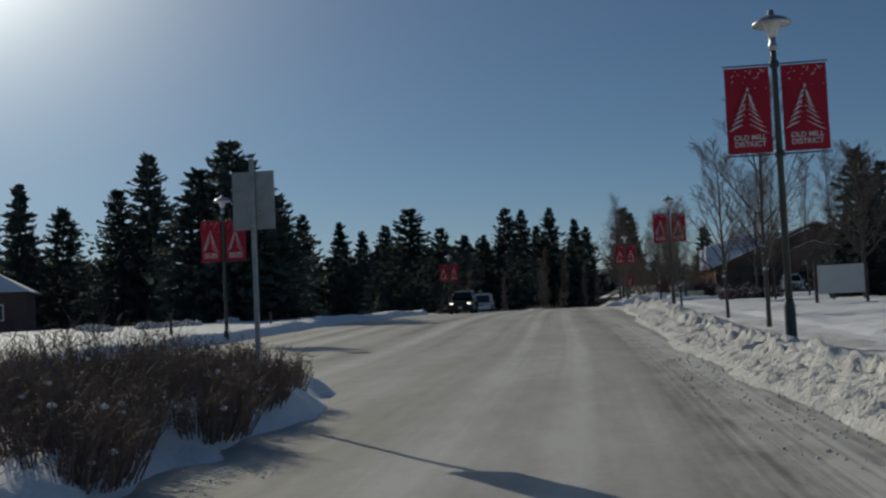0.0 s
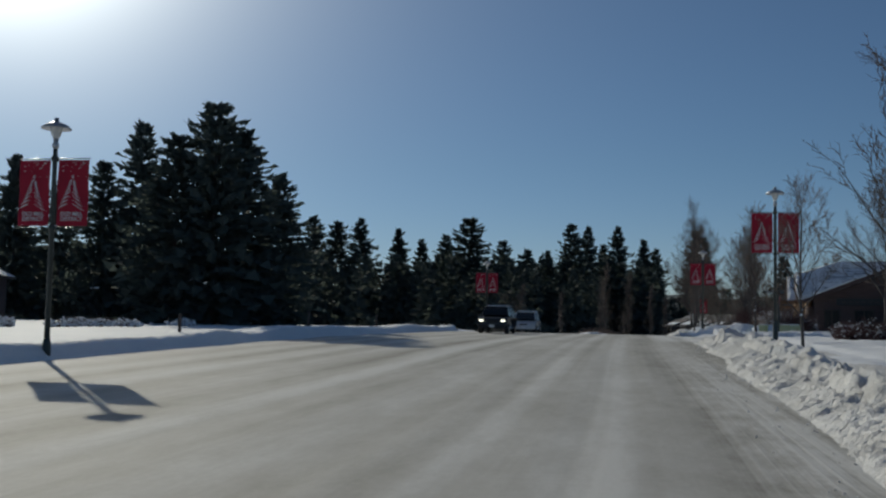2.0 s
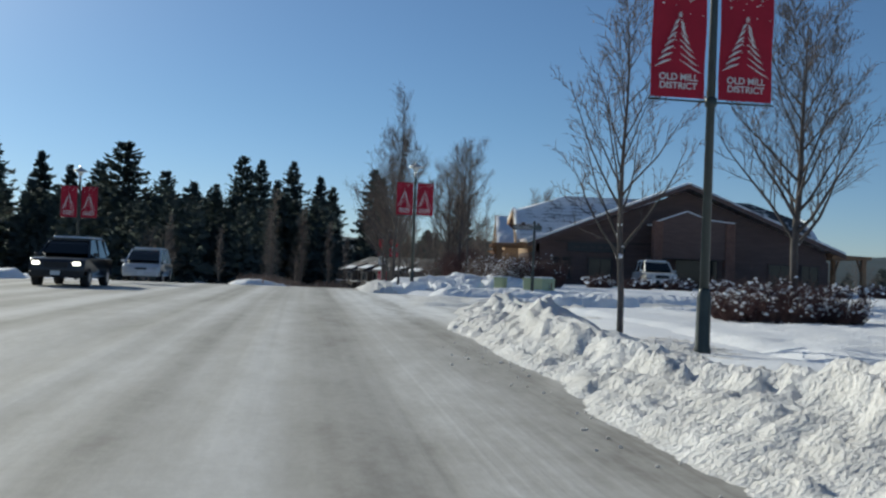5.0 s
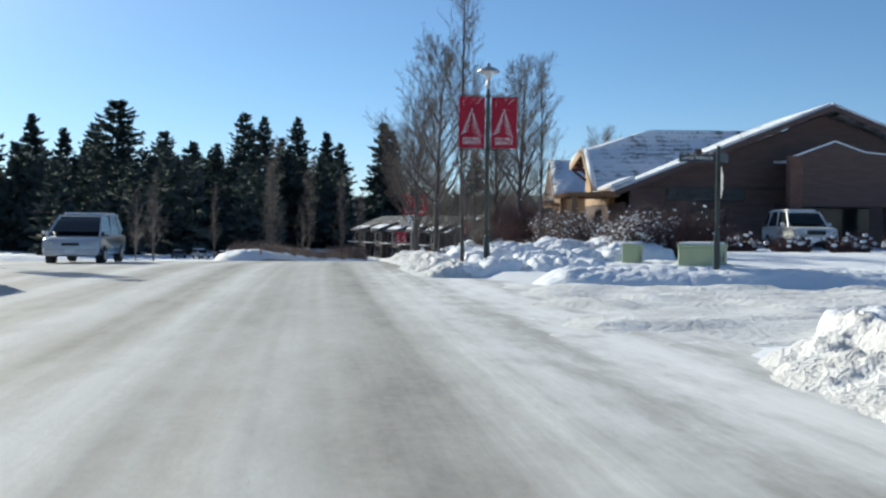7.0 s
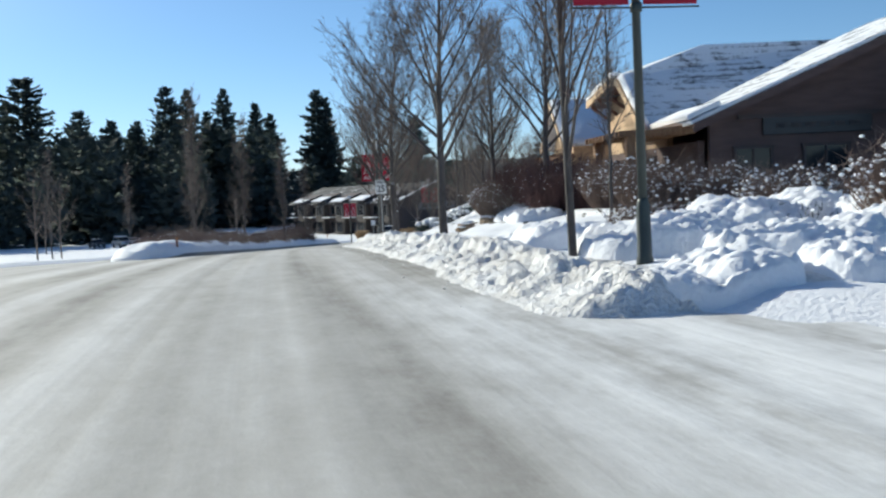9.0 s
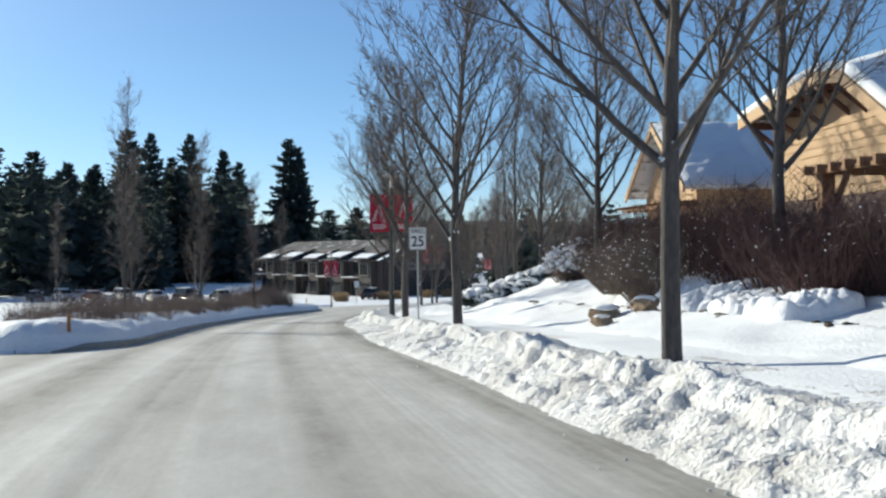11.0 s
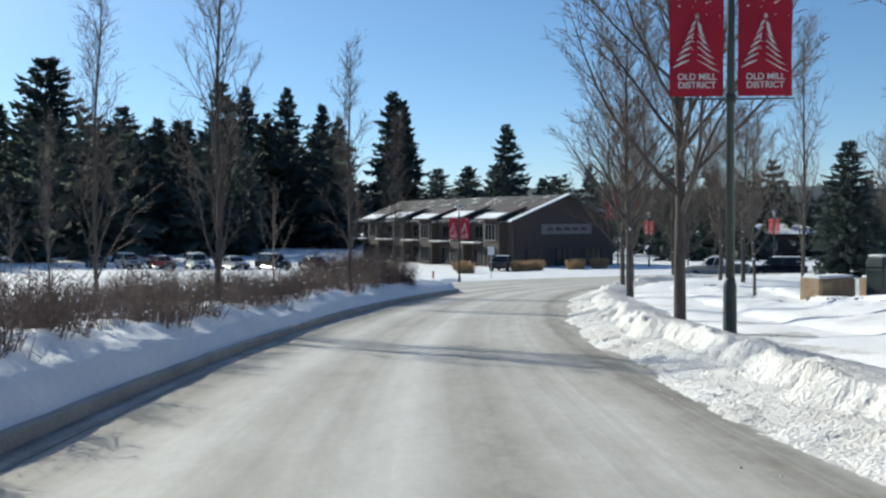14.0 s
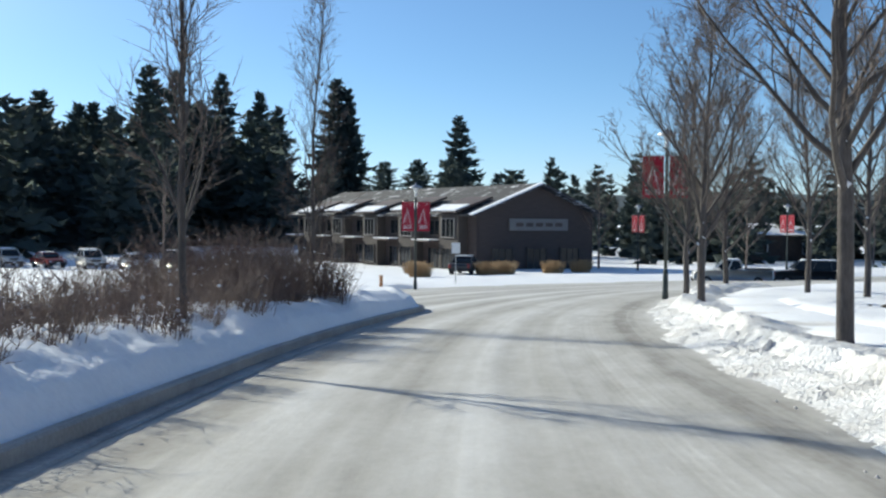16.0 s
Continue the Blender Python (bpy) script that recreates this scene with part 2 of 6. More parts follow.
SIDING_TAN = material("tan_board_siding", (0.60, 0.41, 0.24), (0.53, 0.35, 0.20), rough=0.75, scale=1.2, fine=22, bump=0.2, stretch=(1, 1, 6))
TIMBER = material("stained_timber", (0.36, 0.20, 0.10), (0.22, 0.11, 0.055), rough=0.7, scale=2, fine=25, bump=0.25, stretch=(4, 4, 1))
BEAM = material("red_brown_beam", (0.17, 0.075, 0.05), (0.10, 0.045, 0.032), rough=0.7, scale=2, fine=25, bump=0.2)
TRIM_DARK = material("dark_trim", (0.085, 0.055, 0.045), (0.05, 0.035, 0.03), rough=0.6, scale=2, fine=30, bump=0.1)
# shade on the long building's front is put into these two darker colours
SIDING_SHADED = material("dark_brown_board_siding", (0.075, 0.055, 0.05), (0.05, 0.038, 0.035), rough=0.85, scale=1.2, fine=22, bump=0.25, stretch=(1, 1, 6))
STUCCO = material("grey_stucco", (0.072, 0.06, 0.054), (0.05, 0.042, 0.038), rough=0.85, scale=1.0, fine=30, bump=0.3)
STONE = material("sandstone_rock", (0.40, 0.29, 0.18), (0.24, 0.17, 0.11), rough=0.85, scale=2.2, fine=12, bump=0.6, dist=0.05)
BRICK_COLUMN = material("brick_column", (0.20, 0.105, 0.075), (0.13, 0.065, 0.05), rough=0.85, scale=3, fine=16, bump=0.4)
TYRE = material("tyre_rubber", (0.025, 0.025, 0.026), rough=0.8, scale=4, fine=40, bump=0.2)
RIM = material("wheel_alloy", (0.45, 0.46, 0.47), rough=0.35, metal=0.8, scale=5, fine=40, bump=0.0)
PAINT_SILVER = material("silver_car_paint", (0.62, 0.63, 0.64), (0.52, 0.52, 0.52), rough=0.3, metal=0.3, scale=1.5, fine=20, bump=0.0)
PAINT_DARK = material("dark_car_paint", (0.022, 0.026, 0.035), (0.035, 0.036, 0.04), rough=0.28, scale=1.5, fine=20, bump=0.0)
PAINT_WHITE = material("white_car_paint", (0.72, 0.73, 0.73), (0.60, 0.60, 0.58), rough=0.3, scale=1.5, fine=20, bump=0.0)
PAINT_RED = material("red_car_paint", (0.30, 0.03, 0.025), rough=0.3, scale=1.5, fine=20, bump=0.0)
PLASTIC = material("black_car_plastic", (0.02, 0.02, 0.021), rough=0.6, scale=5, fine=50, bump=0.1)
MARKER = material("orange_brown_marker", (0.42, 0.20, 0.08), (0.30, 0.13, 0.05), rough=0.7, scale=5, fine=30, bump=0.1)
KERB = material("kerb_concrete", (0.34, 0.335, 0.325), (0.22, 0.22, 0.215), rough=0.6, scale=1.5, fine=25, bump=0.2)
# grey of the slush, with the kerb's shade put into the tone
SHADED_SLUSH = material("slushy_gutter", (0.36, 0.355, 0.345), (0.17, 0.165, 0.16), rough=0.6, scale=1.2, fine=20, bump=0.3)
SIDE_SNOW = material("rutted_street_snow", (0.84, 0.84, 0.83), (0.60, 0.59, 0.57), rough=0.75, scale=0.9, fine=9, bump=0.8, dist=0.05, spec=0.3)
HILL = material("far_wooded_hill", (0.05, 0.075, 0.085), (0.03, 0.05, 0.06), rough=0.9, scale=0.01, fine=0.06, bump=0.0)


def glass_material(name, tint):
    mt = bpy.data.materials.new(name)
    mt.use_nodes = True
    b = mt.node_tree.nodes["Principled BSDF"]
    b.inputs["Base Color"].default_value = (*tint, 1)
    b.inputs["Roughness"].default_value = 0.12
    b.inputs["Specular IOR Level"].default_value = 0.35
    return mt


GLASS = glass_material("dark_window_glass", (0.016, 0.02, 0.024))
HEADLAMP = glass_material("headlamp_glass", (0.55, 0.56, 0.56))


def emissive(name, color, strength):
    mt = bpy.data.materials.new(name)
    mt.use_nodes = True
    b = mt.node_tree.nodes["Principled BSDF"]
    b.inputs["Base Color"].default_value = (*color, 1)
    b.inputs["Emission Color"].default_value = (*color, 1)
    b.inputs["Emission Strength"].default_value = strength
    return mt


LIT_LAMP = emissive("lit_headlamp", (1.0, 0.93, 0.8), 3.0)


def snowy_roof_material(name, base, cover, scale):
    """Dark shingles partly under thin snow, with rows of shingle relief."""
    mt = material(name, base, rough=0.85, scale=3, fine=30, bump=0.0)
    nt = mt.node_tree
    b = nt.nodes["Principled BSDF"]
    tc = nt.nodes.new("ShaderNodeTexCoord")
    n = nt.nodes.new("ShaderNodeTexNoise")
    n.inputs["Scale"].default_value, n.inputs["Detail"].default_value = scale, 8
    n.inputs["Roughness"].default_value = 0.7
    nt.links.new(tc.outputs["Object"], n.inputs["Vector"])
    n.inputs["Distortion"].default_value = 0.4
    w = nt.nodes.new("ShaderNodeTexWave")
    w.wave_type, w.bands_direction, w.wave_profile = "BANDS", "Z", "SAW"
    w.inputs["Scale"].default_value, w.inputs["Distortion"].default_value = 1.15, 0.5
    w.inputs["Detail"].default_value, w.inputs["Detail Scale"].default_value = 3.0, 6.0
    nt.links.new(tc.outputs["Object"], w.inputs["Vector"])
    fine = nt.nodes.new("ShaderNodeTexNoise")
    fine.inputs["Scale"].default_value, fine.inputs["Detail"].default_value = 7.0, 5
    nt.links.new(tc.outputs["Object"], fine.inputs["Vector"])
    # snow lies thinnest at the lower edge of each course
    k1, k2 = nt.nodes.new("ShaderNodeMath"), nt.nodes.new("ShaderNodeMath")
    k1.operation, k2.operation = "MULTIPLY_ADD", "MULTIPLY_ADD"
    k1.inputs[1].default_value, k2.inputs[1].default_value = 0.13, 0.20
    nt.links.new(w.outputs["Fac"], k1.inputs[0])
    nt.links.new(n.outputs["Fac"], k1.inputs[2])
    nt.links.new(fine.outputs["Fac"], k2.inputs[0])
    nt.links.new(k1.outputs[0], k2.inputs[2])
    r = ramp(nt, [(cover + 0.05, (0, 0, 0)), (cover + 0.20, (1, 1, 1))])
    nt.links.new(k2.outputs[0], r.inputs["Fac"])
    mx = nt.nodes.new("ShaderNodeMix")
    mx.data_type = "RGBA"
    old = b.inputs["Base Color"].links[0].from_socket
    nt.links.new(r.outputs["Color"], mx.inputs["Factor"])
    nt.links.new(old, mx.inputs[6])
    mx.inputs[7].default_value = (0.80, 0.82, 0.85, 1)
    nt.links.new(mx.outputs[2], b.inputs["Base Color"])
    bp = nt.nodes.new("ShaderNodeBump")
    bp.inputs["Strength"].default_value, bp.inputs["Distance"].default_value = 0.5, 0.03
    nt.links.new(w.outputs["Fac"], bp.inputs["Height"])
    nt.links.new(bp.outputs["Normal"], b.inputs["Normal"])
    return mt


ROOF_THICK = snowy_roof_material("shingles_mostly_under_snow", (0.06, 0.06, 0.065), 0.455, 0.9)
ROOF_THIN = snowy_roof_material("shingles_dusted_with_snow", (0.055, 0.057, 0.062), 0.645, 1.6)
ROOF_BARE = snowy_roof_material("dark_shingles_with_remnants_of_snow", (0.05, 0.05, 0.055), 0.68, 0.55)


def road_material():
    """Packed snow: broad wheel tracks, thin grooves and scuffs along the road (UV: metres along and across)."""
    mt = bpy.data.materials.new("packed_snow_road")
    mt.use_nodes = True
    nt = mt.node_tree
    b = nt.nodes["Principled BSDF"]
    uv = nt.nodes.new("ShaderNodeUVMap")
    uv.uv_map = "along"
    sep = nt.nodes.new("ShaderNodeSeparateXYZ")
    nt.links.new(uv.outputs["UV"], sep.inputs[0])

    def layer(along, across, detail, rough=0.5, distort=0.0):
        mp = nt.nodes.new("ShaderNodeMapping")
        mp.inputs["Scale"].default_value = (along, across, 1)
        nt.links.new(uv.outputs["UV"], mp.inputs["Vector"])
        nz = nt.nodes.new("ShaderNodeTexNoise")
        nz.inputs["Scale"].default_value, nz.inputs["Detail"].default_value = 1.0, detail
        nz.inputs["Roughness"].default_value, nz.inputs["Distortion"].default_value = rough, distort
        nt.links.new(mp.outputs["Vector"], nz.inputs["Vector"])
        return nz.outputs["Fac"]

    def calc(op, p, q, r_=0.0):
        nd = nt.nodes.new("ShaderNodeMath")
        nd.operation = op
        for k, v in enumerate((p, q, r_)):
            if isinstance(v, (int, float)):
                nd.inputs[k].default_value = v
            else:
                nt.links.new(v, nd.inputs[k])
        return nd.outputs[0]

    # tracks wander a little from side to side
    wander = calc("MULTIPLY_ADD", layer(0.03, 0.05, 1), 1.3, calc("ADD", sep.outputs["Y"], -0.65))
    tracks = calc("MULTIPLY", calc("COSINE", calc("MULTIPLY", wander, 3.7), 0.0), 0.055)
    broad = layer(0.007, 0.75, 3, 0.55, 0.3)
    groove = layer(0.011, 2.6, 3, 0.5, 0.25)
    fine_groove = layer(0.02, 13.0, 2, 0.5, 0.1)
    patch = layer(0.16, 0.42, 5, 0.6)
    scuff = layer(0.9, 2.6, 6, 0.65)
    grain = layer(7.0, 9.0, 3, 0.7)
    a = calc("MULTIPLY_ADD", broad, 0.40, tracks)
    a = calc("MULTIPLY_ADD", groove, 0.17, a)
    a = calc("MULTIPLY_ADD", patch, 0.25, a)
    a = calc("MULTIPLY_ADD", scuff, 0.15, a)
    a = calc("MULTIPLY_ADD", grain, 0.09, a)
    # the outer wheel path is rougher and dirtier, with sharp grooves
    dirty = nt.nodes.new("ShaderNodeMapRange")
    dirty.interpolation_type = "SMOOTHSTEP"
    dirty.inputs["From Min"].default_value, dirty.inputs["From Max"].default_value = 0.5, 1.5
    nt.links.new(sep.outputs["Y"], dirty.inputs["Value"])
    near = nt.nodes.new("ShaderNodeMapRange")
    near.interpolation_type = "SMOOTHSTEP"
    near.inputs["From Min"].default_value, near.inputs["From Max"].default_value = 24.0, 58.0
    near.inputs["To Min"].default_value, near.inputs["To Max"].default_value = 1.0, 0.16
    nt.links.new(sep.outputs["X"], near.inputs["Value"])
    soiled = calc("MULTIPLY", dirty.outputs["Result"], near.outputs["Result"])
    cut = calc("MULTIPLY", calc("ADD", fine_groove, -0.52), calc("MULTIPLY_ADD", soiled, 0.42, 0.03))
    dirt = calc("MULTIPLY", calc("ADD", scuff, -0.53), calc("MULTIPLY_ADD", soiled, 0.45, 0.04))
    a = calc("ADD", calc("ADD", a, cut), dirt)
    r = ramp(nt, [(0.37, (0.25, 0.235, 0.21)), (0.47, (0.41, 0.395, 0.365)), (0.545, (0.50, 0.488, 0.462)), (0.635, (0.63, 0.62, 0.60))])
    nt.links.new(a, r.inputs["Fac"])
    # less driven, whiter snow where the side street joins
    facs = []
    for axis, lo, hi in (("X", 60, 68), ("X", 92, 85), ("Y", 0.9, 2.6)):
        mr = nt.nodes.new("ShaderNodeMapRange")
        mr.interpolation_type = "SMOOTHSTEP"
        mr.inputs["From Min"].default_value, mr.inputs["From Max"].default_value = min(lo, hi), max(lo, hi)
        if lo > hi:
            mr.inputs["To Min"].default_value, mr.inputs["To Max"].default_value = 1.0, 0.0
        nt.links.new(sep.outputs[axis], mr.inputs["Value"])
        facs.append(mr.outputs["Result"])
    prod = facs[0]
    for f in facs[1:]:
        mul = nt.nodes.new("ShaderNodeMath")
        mul.operation = "MULTIPLY"
        nt.links.new(prod, mul.inputs[0])
        nt.links.new(f, mul.inputs[1])
        prod = mul.outputs[0]
    white = ramp(nt, [(0.36, (0.42, 0.41, 0.39)), (0.52, (0.70, 0.70, 0.69)), (0.62, (0.82, 0.82, 0.81))])
    nt.links.new(calc("ADD", a, calc("MULTIPLY", calc("ADD", scuff, -0.52), 0.22)), white.inputs["Fac"])
    mxw = nt.nodes.new("ShaderNodeMixRGB")
    nt.links.new(prod, mxw.inputs[0])
    nt.links.new(r.outputs["Color"], mxw.inputs[1])
    nt.links.new(white.outputs["Color"], mxw.inputs[2])
    nt.links.new(mxw.outputs[0], b.inputs["Base Color"])
    b.inputs["Roughness"].default_value = 0.78
    b.inputs["Specular IOR Level"].default_value = 0.2
    bp = nt.nodes.new("ShaderNodeBump")
    bp.inputs["Strength"].default_value, bp.inputs["Distance"].default_value = 0.6, 0.06
    nt.links.new(a, bp.inputs["Height"])
    nt.links.new(bp.outputs["Normal"], b.inputs["Normal"])
    return mt


ROAD = road_material()

# ---------- the lie of the land ----------
CL_Y = np.array([-60, -30, 0.5, 11.5, 24, 45.7, 58.7, 66.6, 86.4, 92.9, 101.6, 111.3, 120.9, 130, 138.7, 147.5, 157.5, 166, 174, 181, 186.5, 190, 192, 193.5, 194])
CL_X = np.array([-6.4, -2.6, 1.2, 2.75, 4.4, 6.6, 8.05, 8.85, 11.1, 12.05, 13.3, 14.86, 16.6, 18.54, 20.72, 23.6, 27.6, 32, 37.5, 44.5, 53, 63, 76, 100, 160])
_seg = np.hypot(np.diff(CL_X), np.diff(CL_Y))
_len = np.concatenate([[0], np.cumsum(_seg)])
S_ALL = np.arange(0, _len[-1], 0.5)
LX, LY = np.interp(S_ALL, _len, CL_X), np.interp(S_ALL, _len, CL_Y)
_k = np.ones(31) / 31
LX[15:-15], LY[15:-15] = np.convolve(LX, _k, "valid"), np.convolve(LY, _k, "valid")
TX, TY = np.gradient(LX), np.gradient(LY)
_n = np.hypot(TX, TY)
TX, TY = TX / _n, TY / _n
S0 = float(S_ALL[np.argmin(np.abs(LY - 0.0))])


def at_road(s, d):
    """World x, y at s metres along (0 at the start) and d metres to the right of the driving line."""
    s = np.asarray(s, float) + S0
    return (np.interp(s, S_ALL, LX) + d * np.interp(s, S_ALL, TY), np.interp(s, S_ALL, LY) - d * np.interp(s, S_ALL, TX))


def road_sd(x, y):
    """The nearest place along the driving line, and the distance to its right."""
    x, y = np.atleast_1d(np.asarray(x, float)), np.atleast_1d(np.asarray(y, float))
    s, d = np.empty(x.size), np.empty(x.size)
    for i in range(0, x.size, 20000):
        xa, ya = x.ravel()[i:i + 20000], y.ravel()[i:i + 20000]
        k = np.argmin((xa[:, None] - LX[None, ::2]) ** 2 + (ya[:, None] - LY[None, ::2]) ** 2, 1) * 2
        s[i:i + 20000] = S_ALL[k] - S0
        d[i:i + 20000] = (xa - LX[k]) * TY[k] - (ya - LY[k]) * TX[k]
    return s.reshape(x.shape), d.reshape(x.shape)


def heading(s):
    """Turn about z of a thing that faces along the road."""
    s = s + S0
    return -math.atan2(float(np.interp(s, S_ALL, TX)), float(np.interp(s, S_ALL, TY)))


GY = np.array([-60, 0, 24, 35, 46, 58, 66, 88, 94, 101.6, 106.5, 111, 116, 121, 125.4, 130, 134, 138.7, 203, 240, 400, 3000])
GZ = np.array([-.25, -.24, -.20, -.08, .05, .13, .12, .04, -.04, -.26, -.43, -.61, -.84, -1.09, -1.31, -1.53, -1.73, -1.98, -4.9, -5.6, -6.0, -9.0])


def road_z(y):
    return np.interp(y, GY, GZ)


def step(a, b, x):
    t = np.clip((np.asarray(x, float) - a) / (b - a), 0, 1)
    return t * t * (3 - 2 * t)


def _hash(i, j, k=0):
    n = (i.astype(np.int64) * 374761393 + j.astype(np.int64) * 668265263 + k * 1274126177) & 0x7FFFFFFF
    n = ((n ^ (n >> 13)) * 1274126177) & 0x7FFFFFFF
    return ((n ^ (n >> 16)) & 0xFFFF) / 65535.0


def vnoise(x, y, k=0):
    i, j = np.floor(x), np.floor(y)
    u, v = x - i, y - j
    u, v = u * u * (3 - 2 * u), v * v * (3 - 2 * v)
    return (_hash(i, j, k) * (1 - u) + _hash(i + 1, j, k) * u) * (1 - v) + (_hash(i, j + 1, k) * (1 - u) + _hash(i + 1, j + 1, k) * u) * v


def lumps(x, y, k=0):
    """Rounded blocks: high in the middle of each cell, low at the joints."""
    i, j = np.floor(x), np.floor(y)
    best = np.full(np.shape(x), 9.0)
    for a in (-1, 0, 1):
        for b in (-1, 0, 1):
            ci, cj = i + a, j + b
            px_, py_ = ci + 0.15 + 0.7 * _hash(ci, cj, k + 1), cj + 0.15 + 0.7 * _hash(ci, cj, k + 2)
            best = np.minimum(best, np.hypot(x - px_, y - py_) / (0.55 + 0.6 * _hash(ci, cj, k + 3)))
    return np.clip(1 - best ** 2, 0, 1)


SIDE_DIR = (0.970, -0.243)
SIDE_O = (10.4, 76.0)


def side_street(x, y):
    """Distance from the middle of the side street, and along it."""
    dx, dy = np.asarray(x) - SIDE_O[0], np.asarray(y) - SIDE_O[1]
    return dy * SIDE_DIR[0] - dx * SIDE_DIR[1], dx * SIDE_DIR[0] + dy * SIDE_DIR[1]


def plateau(y):
    return np.interp(y, [60, 84, 92, 114, 126, 136, 146, 176, 200], [0.3, 0.35, 0.45, 0.42, 0.1, -1.15, -2.3, -4.45, -5.3])


def ground_z(x, y):
    x, y = np.atleast_1d(np.asarray(x, float)), np.atleast_1d(np.asarray(y, float))
    s, d = road_sd(x, y)
    z = road_z(y)
    edge = right_edge(s)
    r = np.maximum(0, plateau(y) - (z + 0.2)) * step(edge + 3.2, edge + 7.8, d)
    r = r + np.minimum(0, plateau(y) - (z + 0.2)) * step(edge + 5, edge + 16, d) * step(128, 140, y) * (1 - step(196, 215, y))
    turn = np.interp(s, [58, 64, 68, 73, 75], [0, 1.2, 2.6, 2.6, 0])
    verge = 0.2 * step(edge + 1.3 + turn, edge + 2.0 + turn, d) + r
    path = -0.13 * (step(edge + 5.3, edge + 5.6, d) - step(edge + 6.8, edge + 7.1, d)) * step(84, 92, y) * (1 - step(150, 160, y))
    left = 0.22 * step(13.0, 13.8, -d)
    c, a = side_street(x, y)
    hw = 4.4 + 2.8 * (1 - step(2.5, 8, a))
    inside = (1 - step(hw - 0.4, hw + 0.5, np.abs(c))) * (a > 0)
    right = (verge + path) * (1 - inside)
    bump = 0.09 * (vnoise(x * 0.5, y * 0.5) - 0.5) + 0.05 * (vnoise(x * 1.6, y * 1.6, 5) - 0.5)
    off = np.minimum(step(edge + 0.5, edge + 3, d) + step(13.2, 15, -d), 1) * (1 - inside)
    corner = step(56, 60, s) * (1 - step(88, 92, s)) * (d > 0)
    under = -0.35 * (1 - 0.8 * corner) * (step(-13.6, -13.1, d) - step(edge + 1.0, edge + 2.0, d))
    return z + right + left + bump * off + under - 0.22 * inside * (d > edge)


def right_edge(s):
    return np.interp(s, [-30, 8, 14, 20, 40, 60, 75, 90, 140, 150, 400], [2.15, 2.15, 1.95, 1.9, 2.4, 2.9, 3.0, 2.7, 2.6, 2.9, 3.2])


def gz(x, y):
    return float(ground_z(x, y)[0])


def grid_mesh(X, Y, Z):
    n, m = X.shape
    me = Mesh()
    me.v = list(map(tuple, np.stack([X, Y, Z], -1).reshape(-1, 3).tolist()))
    i, j = np.meshgrid(np.arange(n - 1), np.arange(m - 1), indexing="ij")
    a = (i * m + j).ravel()
    me.f = list(map(tuple, np.stack([a, a + m, a + m + 1, a + 1], -1).tolist()))
    return me


# ground: one sheet to the horizon, fine beside the road
gx = np.concatenate([[-3500, -1800, -900, -450, -250], np.arange(-160, -30, 6.0), np.arange(-30, 58, 0.8), np.arange(58, 160, 5.0), [200, 300, 500, 900, 1800, 3500]])
gy = np.concatenate([[-900, -400, -200, -100], np.arange(-60, -12, 6.0), np.arange(-12, 190, 0.8), np.arange(190, 330, 5.0), [360, 450, 600, 900, 1500, 2500, 4500]])
GXX, GYY = np.meshgrid(gx, gy, indexing="ij")
gzz = ground_z(GXX.ravel(), GYY.ravel()).reshape(GXX.shape)
m = grid_mesh(GXX, GYY, gzz)
setting("ground", m, SNOW, "snow-covered open ground with soft drifts", "ground")

# road: packed snow, both carriageways
rs = np.arange(-40, 245, 0.5)
rd = np.concatenate([np.arange(-13.4, -3, 0.4), np.arange(-3, 5.0, 0.15)])
RS, RD = np.meshgrid(rs, rd, indexing="ij")
RX, RY = at_road(RS, RD)
rz = road_z(RY) + 0.02 * (vnoise(RD * 2.2, RS * 0.05, 3) - 0.5) + 0.012 * (vnoise(RD * 6, RS * 0.2, 4) - 0.5)
corner = step(56, 60, RS) * (1 - step(87, 90, RS))
rz = rz - 0.25 * step(0.3, 1.0, RD - right_edge(RS)) * (1 - corner) - 0.4 * step(1.3, 1.8, RD - right_edge(RS)) * (1 - corner)
m = grid_mesh(RX, RY, rz)
m.f = [tuple(reversed(q)) for q in m.f]
road = setting("road", m, ROAD, "road of packed snow with tyre tracks along it", "road")


def put_uv(ob, U, V):
    lay = ob.data.uv_layers.new(name="along")
    idx = np.empty(len(ob.data.loops), np.int32)
    ob.data.loops.foreach_get("vertex_index", idx)
    lay.data.foreach_set("uv", np.stack([U.ravel()[idx], V.ravel()[idx]], -1).astype(np.float32).ravel())


put_uv(road, RS, RD)
# side street: rutted, with tyre tracks that swing in from the road
ss, sd = np.meshgrid(np.concatenate([np.arange(0.2, 62, 0.2), np.arange(62, 240, 4.0)]), np.arange(-5.2, 5.3, 0.15), indexing="ij")
flare = 1 + 0.55 * (1 - step(2.5, 8, ss))
SX = SIDE_O[0] + ss * SIDE_DIR[0] - sd * flare * SIDE_DIR[1]
SY = SIDE_O[1] + ss * SIDE_DIR[1] + sd * flare * SIDE_DIR[0]
sz = road_z(SY) * (1 - step(2, 14, ss)) + 0.12 * step(2, 14, ss) + 0.03 * step(3, 4.5, ss) - 0.02 + 0.04 * (vnoise(SX * 1.3, SY * 1.3, 8) - 0.5)
